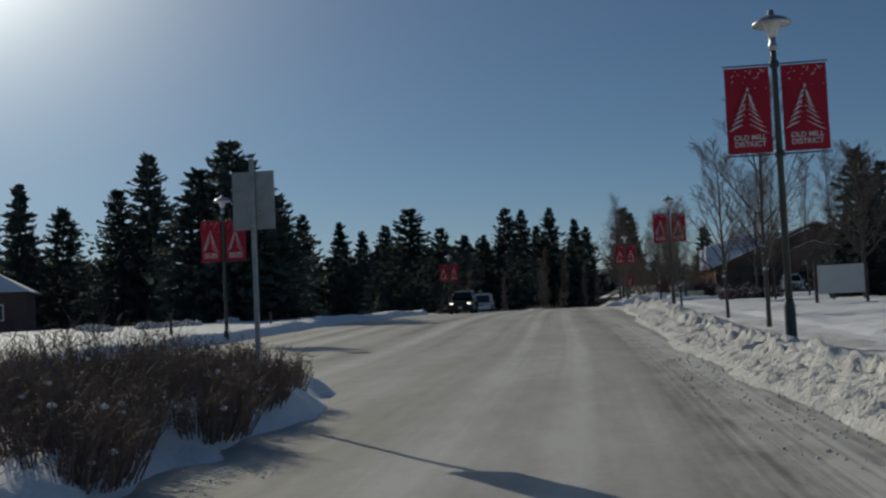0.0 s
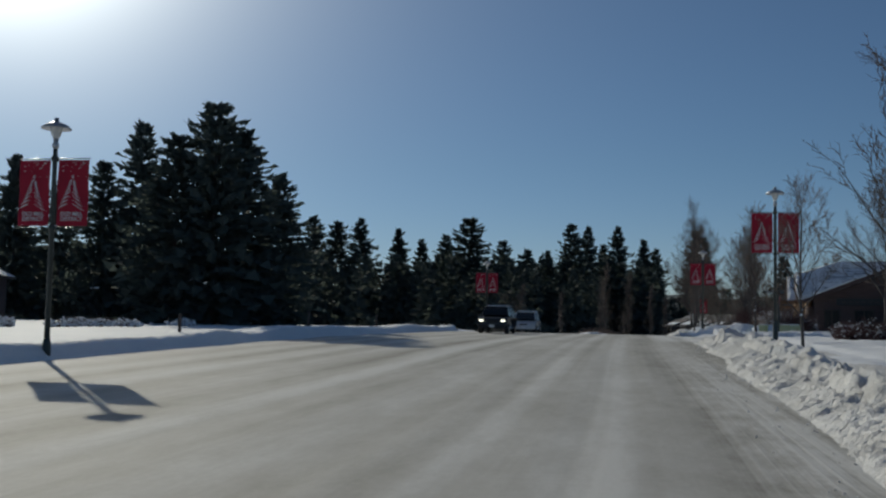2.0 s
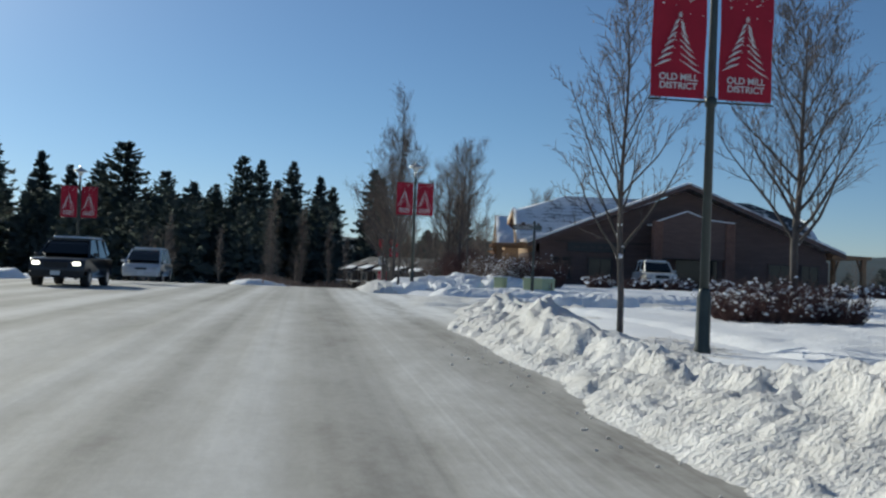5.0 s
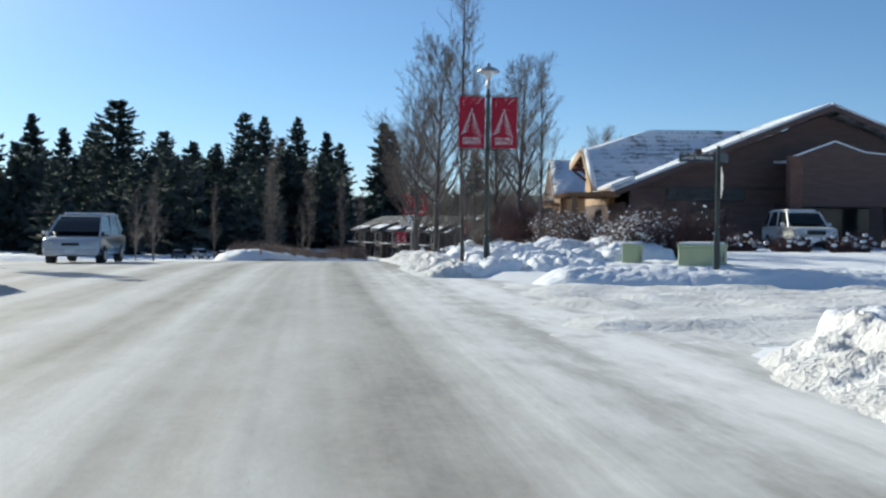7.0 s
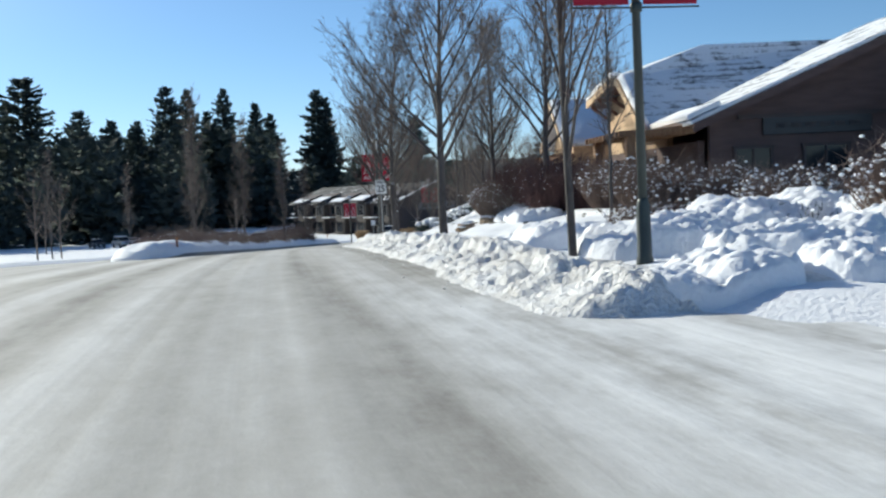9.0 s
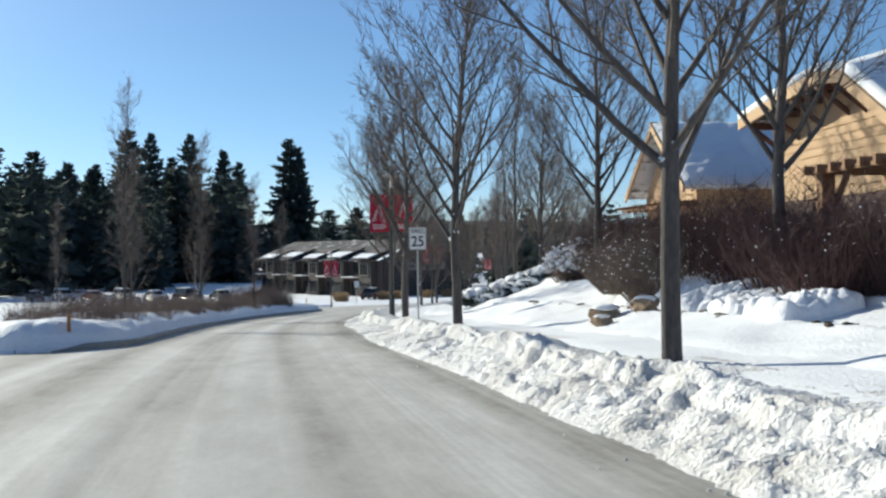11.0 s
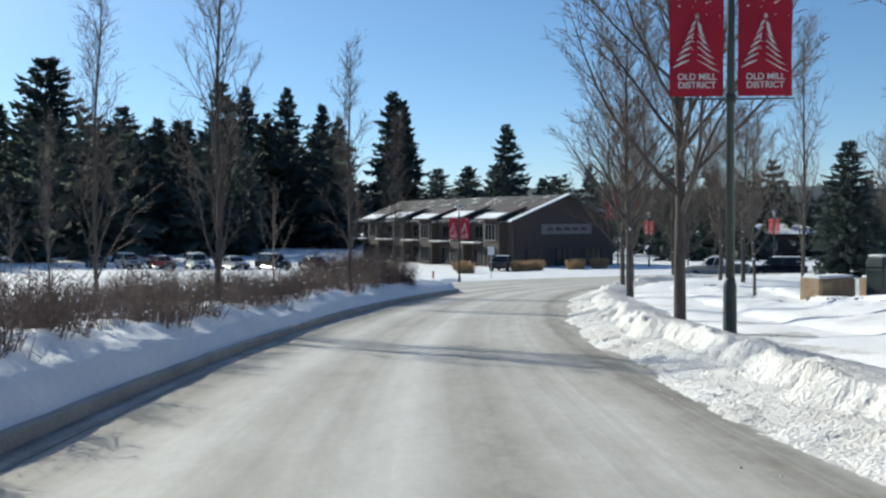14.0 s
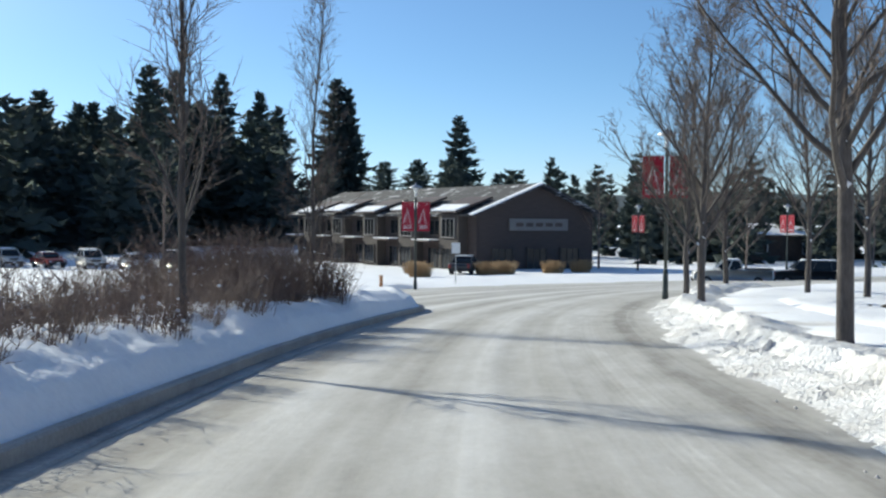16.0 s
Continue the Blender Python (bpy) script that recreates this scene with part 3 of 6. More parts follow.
for k, c0 in enumerate((-2.6, -1.1, 0.7, 2.1, 3.2)):
    swing = c0 + 0.5 * (vnoise(ss * 0.15, ss * 0, 40 + k) - 0.5) + (0.9 if k % 2 else -1.1) * (1 - step(3, 11, ss))
    rut = np.exp(-((sd * flare - swing) / 0.16) ** 2)
    ridge = np.exp(-((np.abs(sd * flare - swing) - 0.36) / 0.12) ** 2)
    sz += (-0.035 * rut + 0.03 * ridge * (0.3 + vnoise(SX * 3, SY * 3, 60 + k))) * (0.4 + vnoise(ss * 0.3, ss * 0, 70 + k))
crumbs = (vnoise(SX * 0.55, SY * 0.9, 10) > 0.56) * step(3.0, 4.5, ss)
sz += crumbs * (0.05 * lumps(SX * 3.5, SY * 3.5, 9) + 0.04 * lumps(SX * 6, SY * 6, 12))
sz += 0.05 * (1 - step(3.0, 5.0, ss))
brink = 2.4 + 1.0 * (vnoise(SX * 0.45, SY * 0.45, 91) - 0.5) + 1.6 * (vnoise(SX * 2.6, SY * 2.6, 92) - 0.5)
sz -= 0.14 * (1 - step(brink, brink + 1.6, ss))
sz -= 0.14 * step(0.62, 0.95, np.abs(sd) / 5.2) * (1 - step(5, 8, ss))
sz -= 0.3 * step(0.93, 1.0, np.abs(sd) / 5.2)
m = grid_mesh(SX, SY, sz)
m.f = [tuple(reversed(q)) for q in m.f]
side = setting("side_road", m, SIDE_SNOW, "side street of rutted packed snow", "road")


def snow_bank(name, s0, s1, width, height, label, seed=0, ds=0.06, ends=1.5, material_=None, chunky=0.0, broken=1.0):
    """A ploughed bank along the road: a crumbled apron, a steep cut edge, and trodden snow behind it."""
    bs = np.arange(s0, s1, ds)
    bw = np.concatenate([np.arange(0, 1.75, 0.037), np.arange(1.75, width + 0.01, 0.075)])
    BS, BW = np.meshgrid(bs, bw, indexing="ij")
    BD = right_edge(BS) - 0.1 + BW + 0.3 * (vnoise(BS * 0.4, BS * 0, seed) - 0.5) * (1 - step(0.2, 1.6, BW))
    BD = BD + np.interp(BS, [60, 65.5, 67.3, 69.5, 75], [0, 0.9, 1.15, 1.9, 0])
    X, Y = at_road(BS, BD)
    fade = step(s0, s0 + ends, BS) * (1 - step(s1 - ends, s1, BS))
    broken = 1 - (1 - broken) * step(104, 118, BS)
    edge = 1.05 + 0.4 * (vnoise(BS * 0.5, BS * 0, seed + 1) - 0.5) + 0.26 * (vnoise(BS * 1.9, BW * 2, seed + 2) - 0.5) + 0.16 * (vnoise(BS * 5, BW * 4, seed + 22) - 0.5)
    tall = height * np.interp(BS, [25, 42], [0.72, 1.0]) * (0.72 + 0.56 * vnoise(BS * 0.4, BS * 0, seed + 3)) * (0.9 + 0.2 * vnoise(BS * 2.6, BS * 0, seed + 24))
    foot = 0.36 * tall * step(0.0, 1.0, BW)
    cut = 0.64 * tall * step(edge - 0.1, edge + 0.2, BW)
    back = -(tall - 0.19) * step(edge + 0.22, edge + 1.3, BW)
    apron = step(0.0, 0.35, BW) * (1 - step(edge - 0.05, edge + 0.12, BW))
    face = step(edge - 0.15, edge, BW) * (1 - step(edge + 0.15, edge + 0.35, BW))
    trodden = step(edge + 0.15, edge + 0.45, BW) * (1 - step(width - 0.6, width, BW))
    chunk = (0.045 + 0.05 * vnoise(X * 1.4, Y * 1.4, seed + 21)) * lumps(X * 6.5, Y * 6.5, seed + 4) * (vnoise(X * 2.2, Y * 2.2, seed + 25) > 0.42)
    if chunky:
        here = 1 - step(106, 120, BS)
        chunk = chunk + here * chunky * lumps(X * 2.9 + 0.6 * vnoise(X * 2, Y * 2, seed + 41), Y * 2.9, seed + 40) * (0.35 + vnoise(X * 1.1, Y * 1.1, seed + 42)) * step(0.3, 0.9, BW) + here * 0.6 * chunky * lumps(X * 5.2, Y * 5.2, seed + 43)
    crumb = chunk + 0.045 * lumps(X * 10.5, Y * 10.5, seed + 6) + 0.022 * lumps(X * 17, Y * 17, seed + 9) - 0.04
    prints = 0.035 * lumps(X * 4.2, Y * 4.2, seed + 12) * (vnoise(X * 0.9, Y * 0.9, seed + 26) > 0.4) + 0.04 * lumps(X * 7.5, Y * 7.5, seed + 15) + 0.02 * lumps(X * 13, Y * 13, seed + 18) - 0.035
    z = road_z(Y) - 0.03 + fade * (foot + cut + back + apron * crumb * (0.4 + 0.6 * broken) + 0.7 * face * crumb + broken * trodden * prints) + (1 - fade) * (0.12 + 1.3 * crumb) * step(0.1, 0.8, BW)
    z = z - 0.5 * (1 - step(s0, s0 + 0.7, BS) * (1 - step(s1 - 0.7, s1, BS)))
    z = z + np.maximum(0, plateau(Y) - (road_z(Y) + 0.2)) * step(right_edge(BS) + 3.2, right_edge(BS) + 7.8, BD) - 0.12 * step(width - 0.35, width, BW)
    m_ = grid_mesh(X, Y, z)
    m_.f = [tuple(reversed(q)) for q in m_.f]
    return setting(name, m_, material_ or SNOW_DIRTY, label, "snow bank", "stuff")


snow_bank("snow_bank", -8, 69.3, 3.7, 0.50, "ploughed bank of lumpy snow with a cut edge along the road", 11, material_=SNOW_GRIMY, chunky=0.11)
snow_bank("snow_bank", 84, 190, 3.7, 0.36, "ploughed bank of clean lumpy snow along the road edge", 31, chunky=0.10, broken=0.4)


def trodden_snow(name, s0, s1, w0, w1, seed, cell, label):
    """Uneven snow with drifts and prints between a bank and the ground behind it."""
    TS, TW = np.meshgrid(np.arange(s0, s1, cell), np.arange(w0, w1, cell), indexing="ij")
    X, Y = at_road(TS, right_edge(TS) + TW)
    rim = np.minimum(np.minimum(TS - s0, s1 - TS), np.minimum(TW - w0, w1 - TW))
    inn = step(0.0, 0.7, rim)
    z = ground_z(X.ravel(), Y.ravel()).reshape(X.shape) + 0.05 * inn - 0.06 * (1 - inn)
    z = z + inn * (0.05 * (vnoise(X * 0.8, Y * 0.8, seed) - 0.5) + 0.05 * lumps(X * 2.8, Y * 2.8, seed + 1) * (vnoise(X * 0.5, Y * 0.5, seed + 2) > 0.52) + 0.03 * lumps(X * 5, Y * 5, seed + 3) * (vnoise(X * 0.7, Y * 0.7, seed + 4) > 0.48))
    m_ = grid_mesh(X, Y, z)
    m_.f = [tuple(reversed(q)) for q in m_.f]
    return setting(name, m_, SNOW, label, "snow", "stuff")


trodden_snow("trodden_snow", 20, 66.5, 3.3, 12.0, 151, 0.13, "trodden uneven snow on the verge behind the bank")
trodden_snow("trodden_snow", 79.5, 89.5, 3.2, 13.0, 171, 0.1, "rough trodden snow on the street corner")
trodden_snow("trodden_snow", 90, 172, 3.3, 8.4, 161, 0.13, "uneven drifted snow between the bank and the path")


def side_bank(name, a0, a1, off, width, height, seed, label):
    """Banks along the side street."""
    ba, bw = np.meshgrid(np.arange(a0, a1, 0.07), np.linspace(-1, 1, int(width / 0.06)), indexing="ij")
    w = off + bw * width / 2
    X = SIDE_O[0] + ba * SIDE_DIR[0] - w * SIDE_DIR[1]
    Y = SIDE_O[1] + ba * SIDE_DIR[1] + w * SIDE_DIR[0]
    prof = np.clip(1 - bw ** 2, 0, 1)
    fade = step(a0, a0 + 1.5, ba) * (1 - step(a1 - 1.5, a1, ba))
    z = 0.06 + fade * prof * (height * (0.5 + vnoise(X * 0.5, Y * 0.5, seed)) + 0.09 * lumps(X * 2.4, Y * 2.4, seed + 2) * (vnoise(X * 0.8, Y * 0.8, seed + 8) + 0.3) + 0.10 * lumps(X * 4.8, Y * 4.8, seed + 4) + 0.06 * lumps(X * 10, Y * 10, seed + 6)) - 0.1 * np.abs(bw) ** 6
    z = z + 0.12 * (1 - np.abs(bw) ** 4) - 0.4 * (1 - fade) ** 2
    m_ = grid_mesh(X, Y, z)
    return setting(name, m_, SNOW, label, "snow bank", "stuff")


side_bank("snow_bank", 3.4, 50, 5.6, 2.7, 0.10, 51, "low snow bank along the far side of the side street")
side_bank("snow_bank", 9.5, 40, -5.9, 1.6, 0.05, 61, "low snow bank along the near side of the side street")


def island(name, s0, s1, d0, d1, seed, label, lip=0.10, kerb=0.17):
    """A median under snow, with rounded ends. lip: how far the snow stands up close behind the edge."""
    mid, half = (d0 + d1) / 2, (d1 - d0) / 2
    bs, bt = np.meshgrid(np.arange(s0, s1, 0.14), np.sin(np.linspace(-1, 1, 64) * math.pi / 2), indexing="ij")
    e = np.minimum(np.clip((bs - s0) / (half * 1.6), 0, 1), np.clip((s1 - bs) / (half * 1.6), 0, 1))
    wid = half * np.sqrt(np.clip(1 - (1 - e) ** 2, 0.0004, 1)) * (0.975 + 0.05 * vnoise(bs * 0.6, bs * 0, seed + 7))
    D = mid + bt * wid
    X, Y = at_road(bs, D)
    rim = (1 - np.abs(bt)) * wid
    ragged = rim + (0.0 if kerb else 0.5) * (vnoise(X * 1.3, Y * 1.3, seed + 9) - 0.6)
    z = road_z(Y) - 0.05 + kerb * step(0.0, 0.06, rim) + (0.17 - kerb) * step(0.05, 0.75, ragged)
    z = z + lip * step(0.02, 0.34, ragged) * (0.6 + 0.8 * vnoise(bs * 0.5, bs * 0, seed + 8)) + 0.16 * step(0.15, 1.1, ragged) * (0.5 + vnoise(X * 0.7, Y * 0.7, seed)) + 0.12 * lumps(X * 1.1, Y * 1.1, seed + 3) * step(0.2, 0.8, ragged) + 0.07 * lumps(X * 3.1, Y * 3.1, seed + 5) * step(0.05, 0.4, ragged)
    m_ = grid_mesh(X, Y, z)
    m_.f = [tuple(reversed(q)) for q in m_.f]
    return setting(name, m_, SNOW, label, "median")


island("median", -36, 16.0, -7.0, -3.2, 71, "road median deep in ploughed and drifted snow", 0.0, 0.0)
MED0, MED1 = 116.0, 169.5
island("median", MED0, MED1, -7.2, -2.95, 81, "long kerbed median deep in snow with drifts", 0.22)


def kerb_line(name, s0, s1, d, out, label):
    """A kerb with a slushy, shade-darkened gutter at its foot, along one side of a median."""
    ks = np.arange(s0, s1, 0.25)
    half = 2.1
    e = np.minimum(np.clip((ks - s0) / (half * 1.6), 0, 1), np.clip((s1 - ks) / (half * 1.6), 0, 1))
    d = d - 2.1 + half * np.sqrt(np.clip(1 - (1 - e) ** 2, 0.0004, 1))
    sink = 0.15 * (1 - step(0.0, 0.25, e))
    kerb = thing(name, label, "kerb", kind="structure")
    rows = [((0.0, 0.0), (0.0, 0.14), (0.02, 0.16), (0.10, 0.16), (0.12, -0.02)), ((-0.20, 0.004), (-0.16, 0.022), (0.01, 0.028), (0.01, 0.0))]
    for nm, prof, mat_, lift in (("kerb_stone", rows[0], KERB, 0), ("gutter", rows[1], SHADED_SLUSH, 0)):
        P = []
        for w_, h_ in prof:
            x, y = at_road(ks, d - out * w_ + 0.05 * np.sin(ks * 0.4) * (w_ < -0.3))
            P.append((x, y, road_z(y) + h_ - sink))
        X = np.stack([p[0] for p in P], 1)
        Y = np.stack([p[1] for p in P], 1)
        Z = np.stack([p[2] for p in P], 1)
        m_ = grid_mesh(X, Y, Z)
        if out < 0:
            m_.f = [tuple(reversed(q)) for q in m_.f]
        part(nm, m_, mat_, kerb)
    return kerb


kerb_line("kerb", MED0, MED1, -2.92, 1, "grey concrete kerb along the median with a shade-darkened slushy gutter")

def left_bank(name, s0, s1, seed, label):
    """The ridge that the plough leaves along the far verge."""
    bs, bw = np.meshgrid(np.arange(s0, s1, 0.2), np.linspace(0, 3.2, 40), indexing="ij")
    X, Y = at_road(bs, -12.55 - bw + 0.25 * (vnoise(bs * 0.35, bs * 0, seed) - 0.5))
    fade = step(s0, s0 + 3, bs) * (1 - step(s1 - 3, s1, bs))
    tall = 0.36 + 0.2 * (vnoise(bs * 0.3, bs * 0, seed + 1) - 0.5)
    z = road_z(Y) - 0.04 + fade * (tall * step(0.0, 0.55, bw) - (tall - 0.24) * step(0.8, 3.0, bw) + (0.06 * lumps(X * 1.6, Y * 1.6, seed + 2) + 0.04 * lumps(X * 3.7, Y * 3.7, seed + 5)) * step(0.1, 0.6, bw))
    z = z - 0.12 * step(2.8, 3.2, bw)
    return setting(name, grid_mesh(X, Y, z), SNOW, label, "snow bank", "stuff")


left_bank("snow_bank", 14, 92, 211, "low ploughed ridge of snow along the far verge")

# loose snow blocks at the foot of the banks
rng = random.Random(5)
m = Mesh()
for i in range(1100):
    s = rng.choice([rng.uniform(-3, 22), rng.uniform(-3, 57)] + [rng.uniform(86, 150)] * (i % 5 == 0))
    d = float(right_edge(s)) + rng.triangular(-0.9, 0.5, 0.2)
    x, y = at_road(s, d)
    r = rng.uniform(0.006, 0.02)
    m.blob((float(x), float(y), float(road_z(y)) + r * 0.4), r, rng, 0.5, 1, 0.75)
setting("snow_blocks", m, SNOW_GRIMY, "loose blocks of ploughed snow along the road edge", "snow", "stuff", smooth=False)

# bare soil and leaf litter that shows along the edges of the path
m = Mesh()
for i in range(70):
    s = rng.uniform(88, 165)
    d = float(right_edge(s)) + rng.choice([5.35, 5.45, 6.95]) + rng.uniform(-0.15, 0.15)
    x0, y0 = (float(q) for q in at_road(s, d))
    for k in range(rng.randrange(3, 9)):
        x, y = x0 + (rng.uniform(-0.7, 0.7)) * 0.3, y0 + rng.uniform(-0.8, 0.8)
        m.blob((x, y, gz(x, y) + 0.055), rng.uniform(0.04, 0.12), rng, 0.7, 1, 0.35)
setting("bare_soil", m, material("wet_soil", (0.085, 0.065, 0.045), (0.05, 0.04, 0.03), rough=0.9, scale=6, fine=40, bump=0.4), "dark soil showing through snow along the path", "soil", "stuff", smooth=False)

# far hills
m = Mesh()
hx = np.linspace(-2500, 4200, 90)
hz = 40 + 60 * vnoise(hx * 0.0016, hx * 0, 4) + 25 * vnoise(hx * 0.006, hx * 0, 7)
hy = 3300 - 0.25 * (hx - 500) - 0.00012 * (hx - 500) ** 2
HX = np.stack([hx, hx, hx], 1)
HY = np.stack([hy - 500, hy, hy + 500], 1)
HZ = np.stack([hx * 0 - 12, hz, hx * 0 - 12], 1)
m = grid_mesh(HX, HY, HZ)
setting("far_hill", m, HILL, "low wooded hills in the far distance", "backdrop")

# ---------- where the trees stand ----------
# x, y, height of the top, kind, breadth
SKYLINE = [(-12.2, 336, 32.9, 1, 1.15), (23.9, 398, 37.2, 1, 0.8), (41.8, 406, 36.6, 0, 0.9), (50.3, 392, 30.6, 0, 0.8), (68.1, 383, 33.5, 2, 1.15), (94.6, 367, 24.0, 2, 1.2),
           (-73.9, 390, 37.8, 0, 1), (-66.8, 400, 37.1, 3, 1), (-54.7, 380, 36.2, 0, 1), (-42.8, 400, 34.4, 2, 1), (-35.5, 420, 32.0, 2, 1), (-25.7, 420, 33.8, 0, 1)]
SKYLINE += [(-2.6, 410, 31.4, 1, 0.9), (7.3, 400, 27.2, 3, 1), (14.9, 400, 26.7, 2, 1.1), (30.0, 400, 35.9, 0, 0.9), (36.7, 410, 30.0, 2, 1), (55.0, 395, 27.5, 0, 0.9), (70.3, 381, 31.0, 2, 0.9),
            (0.8, 330, 19, 3, 1.1), (13.1, 330, 19.8, 0, 1.1), (-2.7, 320, 17.1, 2, 1.2), (16.5, 340, 16.0, 3, 1.1), (72.1, 350, 11.9, 1, 1.3), (79.5, 350, 12.5, 3, 1.3), (94.6, 340, 9.2, 0, 1.3), (3.7, 300, 15.7, 2, 1)]
NEAR_PINES = [(-15.0, 74.5, 13.7, 1, 1.15), (-13.9, 77, 12.3, 0, 1.2), (-17.2, 74, 11.6, 3, 1.2), (-12.6, 81, 10.2, 3, 1.2), (-26.0, 91.2, 15.6, 0, 1.0), (-28.5, 90, 12.4, 1, 0.9), (-46, 110, 16.6, 2, 1.0),
              (-41.3, 110, 13.8, 3, 1.1), (-44, 90, 15.7, 0, 1), (-68.8, 140, 14, 0, 1.2), (-59, 130, 15, 1, 1), (-26, 130, 13, 0, 1.1), (-34, 118, 12, 3, 1.2), (21.5, 50, 7.6, 3, 1.0), (24.5, 54, 7.4, 1, 0.9)]
NEAR_PINES += [(24.0, 47, 5.6, 0, 1.0), (57.1, 176.7, 8.8, 1, 1.0), (60.6, 179.5, 6.6, 3, 1.0), (63.5, 176.0, 5.0, 1, 1.0), (-31, 140, 13, 2, 1.2)]
# x, y, scale, kind
STREET_TREES = [(18.8, 103.5, 1.28, 0), (24.5, 108.7, 1.25, 1), (20.5, 115.6, 1.22, 2), (22.95, 127.65, 1.22, 1), (25.66, 138.5, 1.2, 0), (29.85, 150.0, 1.15, 1), (34.9, 161.8, 1.12, 2), (26.5, 119.6, 1.2, 0),
                (12.7, 55.75, 0.92, 3), (10.65, 41.9, 0.80, 3), (20.0, 62.2, 1.0, 1), (30.5, 132, 1.1, 2), (36.5, 143, 1.1, 0), (42.5, 152, 1.1, 1), (48.0, 160.0, 1.0, 2), (43.5, 174.0, 1.1, 1), (42.4, 164.5, 1.1, 0), (44.0, 169.5, 1.1, 2), (34.0, 149.6, 0.95, 3), (38.3, 168.3, 1.05, 1), (19.5, 45.0, 0.9, 1), (39.5, 133.5, 1.25, 1), (10.1, 33.0, 1.0, 3), (9.4, 26.6, 1.12, 3)]
THIN_TREES = [(16.98, 140.3, 1.0, 0), (13.3, 129.8, 1.0, 1), (14.2, 147, 1.0, 0), (21.3, 152, 0.95, 1), (24.3, 160, 0.85, 0), (16.0, 88.4, 1.05, 0), (22.6, 100.0, 0.9, 1), (27.5, 128, 1.05, 0), (31, 137, 1.0, 1),
              (36, 150, 1.0, 0), (18.5, 46.0, 0.85, 1), (21.5, 57.5, 0.9, 0), (16.5, 48.0, 0.75, 0), (46, 138, 1.1, 0), (48.5, 140, 1.05, 1), (10, 170, 0.9, 1), (4, 160, 0.95, 0)]

# ---------- trees ----------
def bare_shape(height, seed, spread, fork, limbs, reach, trunk_r, kids, shoots, spurs):
    """Meshes of a leafless tree: trunk with its leader, limbs and shoots, fine twigs; and the forks."""
    rg = random.Random(seed)
    tr, br, tw, forks = Mesh(), Mesh(), Mesh(), []
    fz = height * fork

    def bend(p, d, length, n, up, wob):
        pts = [p.copy()]
        for i in range(n):
            d = (d + Vector((rg.uniform(-wob, wob), rg.uniform(-wob, wob), up + rg.uniform(-wob, wob) * 0.5))).normalized()
            pts.append(pts[-1] + d * (length / n))
        return pts

    def on(pts, t):
        n = len(pts) - 1
        k = min(int(t * n), n - 1)
        return pts[k].lerp(pts[k + 1], t * n - k), (pts[k + 1] - pts[k]).normalized()

    def aside(along, amount, lift):
        v = Vector((rg.gauss(0, 1), rg.gauss(0, 1), rg.gauss(0, 0.7)))
        v = (v - along * v.dot(along)).normalized()
        return (along + v * amount + Vector((0, 0, lift))).normalized()

    trunk = [Vector((0, 0, -0.35)), Vector((0, 0, 0.1)), Vector((rg.uniform(-.02, .02), 0, fz * 0.55)), Vector((rg.uniform(-.04, .04), rg.uniform(-.04, .04), fz))]
    leader = bend(trunk[-1], Vector((0, 0, 1)), height - fz, 8, 0.12, 0.05)
    tr.tube(trunk + leader[1:], [trunk_r * 1.25, trunk_r, trunk_r * 0.92, trunk_r * 0.88] + [trunk_r * 0.74 * (1 - i / 8.4) ** 1.15 + 0.003 for i in range(8)], 9)
    for i in range(limbs):
        t = (i / limbs) ** 1.05 * 0.93
        p, _a = on(leader, t)
        a = i * 2.4 + rg.uniform(-0.5, 0.5)
        out = spread * rg.uniform(0.75, 1.25) * (1 - 0.35 * t)
        L = (height - fz) * (reach - reach * 0.72 * t) * rg.uniform(0.75, 1.15) + 0.25
        limb = bend(p, Vector((math.cos(a) * out, math.sin(a) * out, 0.62)).normalized(), L, 6, 0.085, 0.14)
        r0 = trunk_r * (0.42 * (1 - t) ** 1.6 + 0.08) + 0.004
        rad = [r0 * (1 - 0.86 * (k / 6.0) ** 0.8) for k in range(7)]
        br.tube(limb, rad, 5, False)
        if i < 4:
            forks.append(p + (limb[1] - p) * 0.12)
        for j in range(kids):
            u_ = 0.18 + 0.82 * (j + rg.random()) / kids
            q, along = on(limb, u_)
            l1 = L * 0.44 * (1.08 - 0.72 * u_) * rg.uniform(0.6, 1.2) + 0.12
            shoot = bend(q, aside(along, 0.8, 0.12), l1, 3, 0.10, 0.15)
            r1 = max(0.0045, r0 * 0.42 * (1 - 0.7 * u_))
            br.tube(shoot, [r1, r1 * 0.75, r1 * 0.55, 0.0028], 3, False)
            for k in range(shoots):
                q2, al2 = on(shoot, 0.15 + 0.85 * (k + rg.random()) / shoots)
                l2 = rg.uniform(0.16, 0.46) * (height / 7.2)
                e = q2 + aside(al2, 0.75, 0.16) * l2
                tw.spike(q2, e, 0.0075)
                for _ in range(spurs):
                    q3 = q2.lerp(e, rg.uniform(0.25, 0.9))
                    tw.spike(q3, q3 + aside((e - q2).normalized(), 0.9, 0.1) * l2 * rg.uniform(0.3, 0.55), 0.006)
    return tr, br, tw, forks


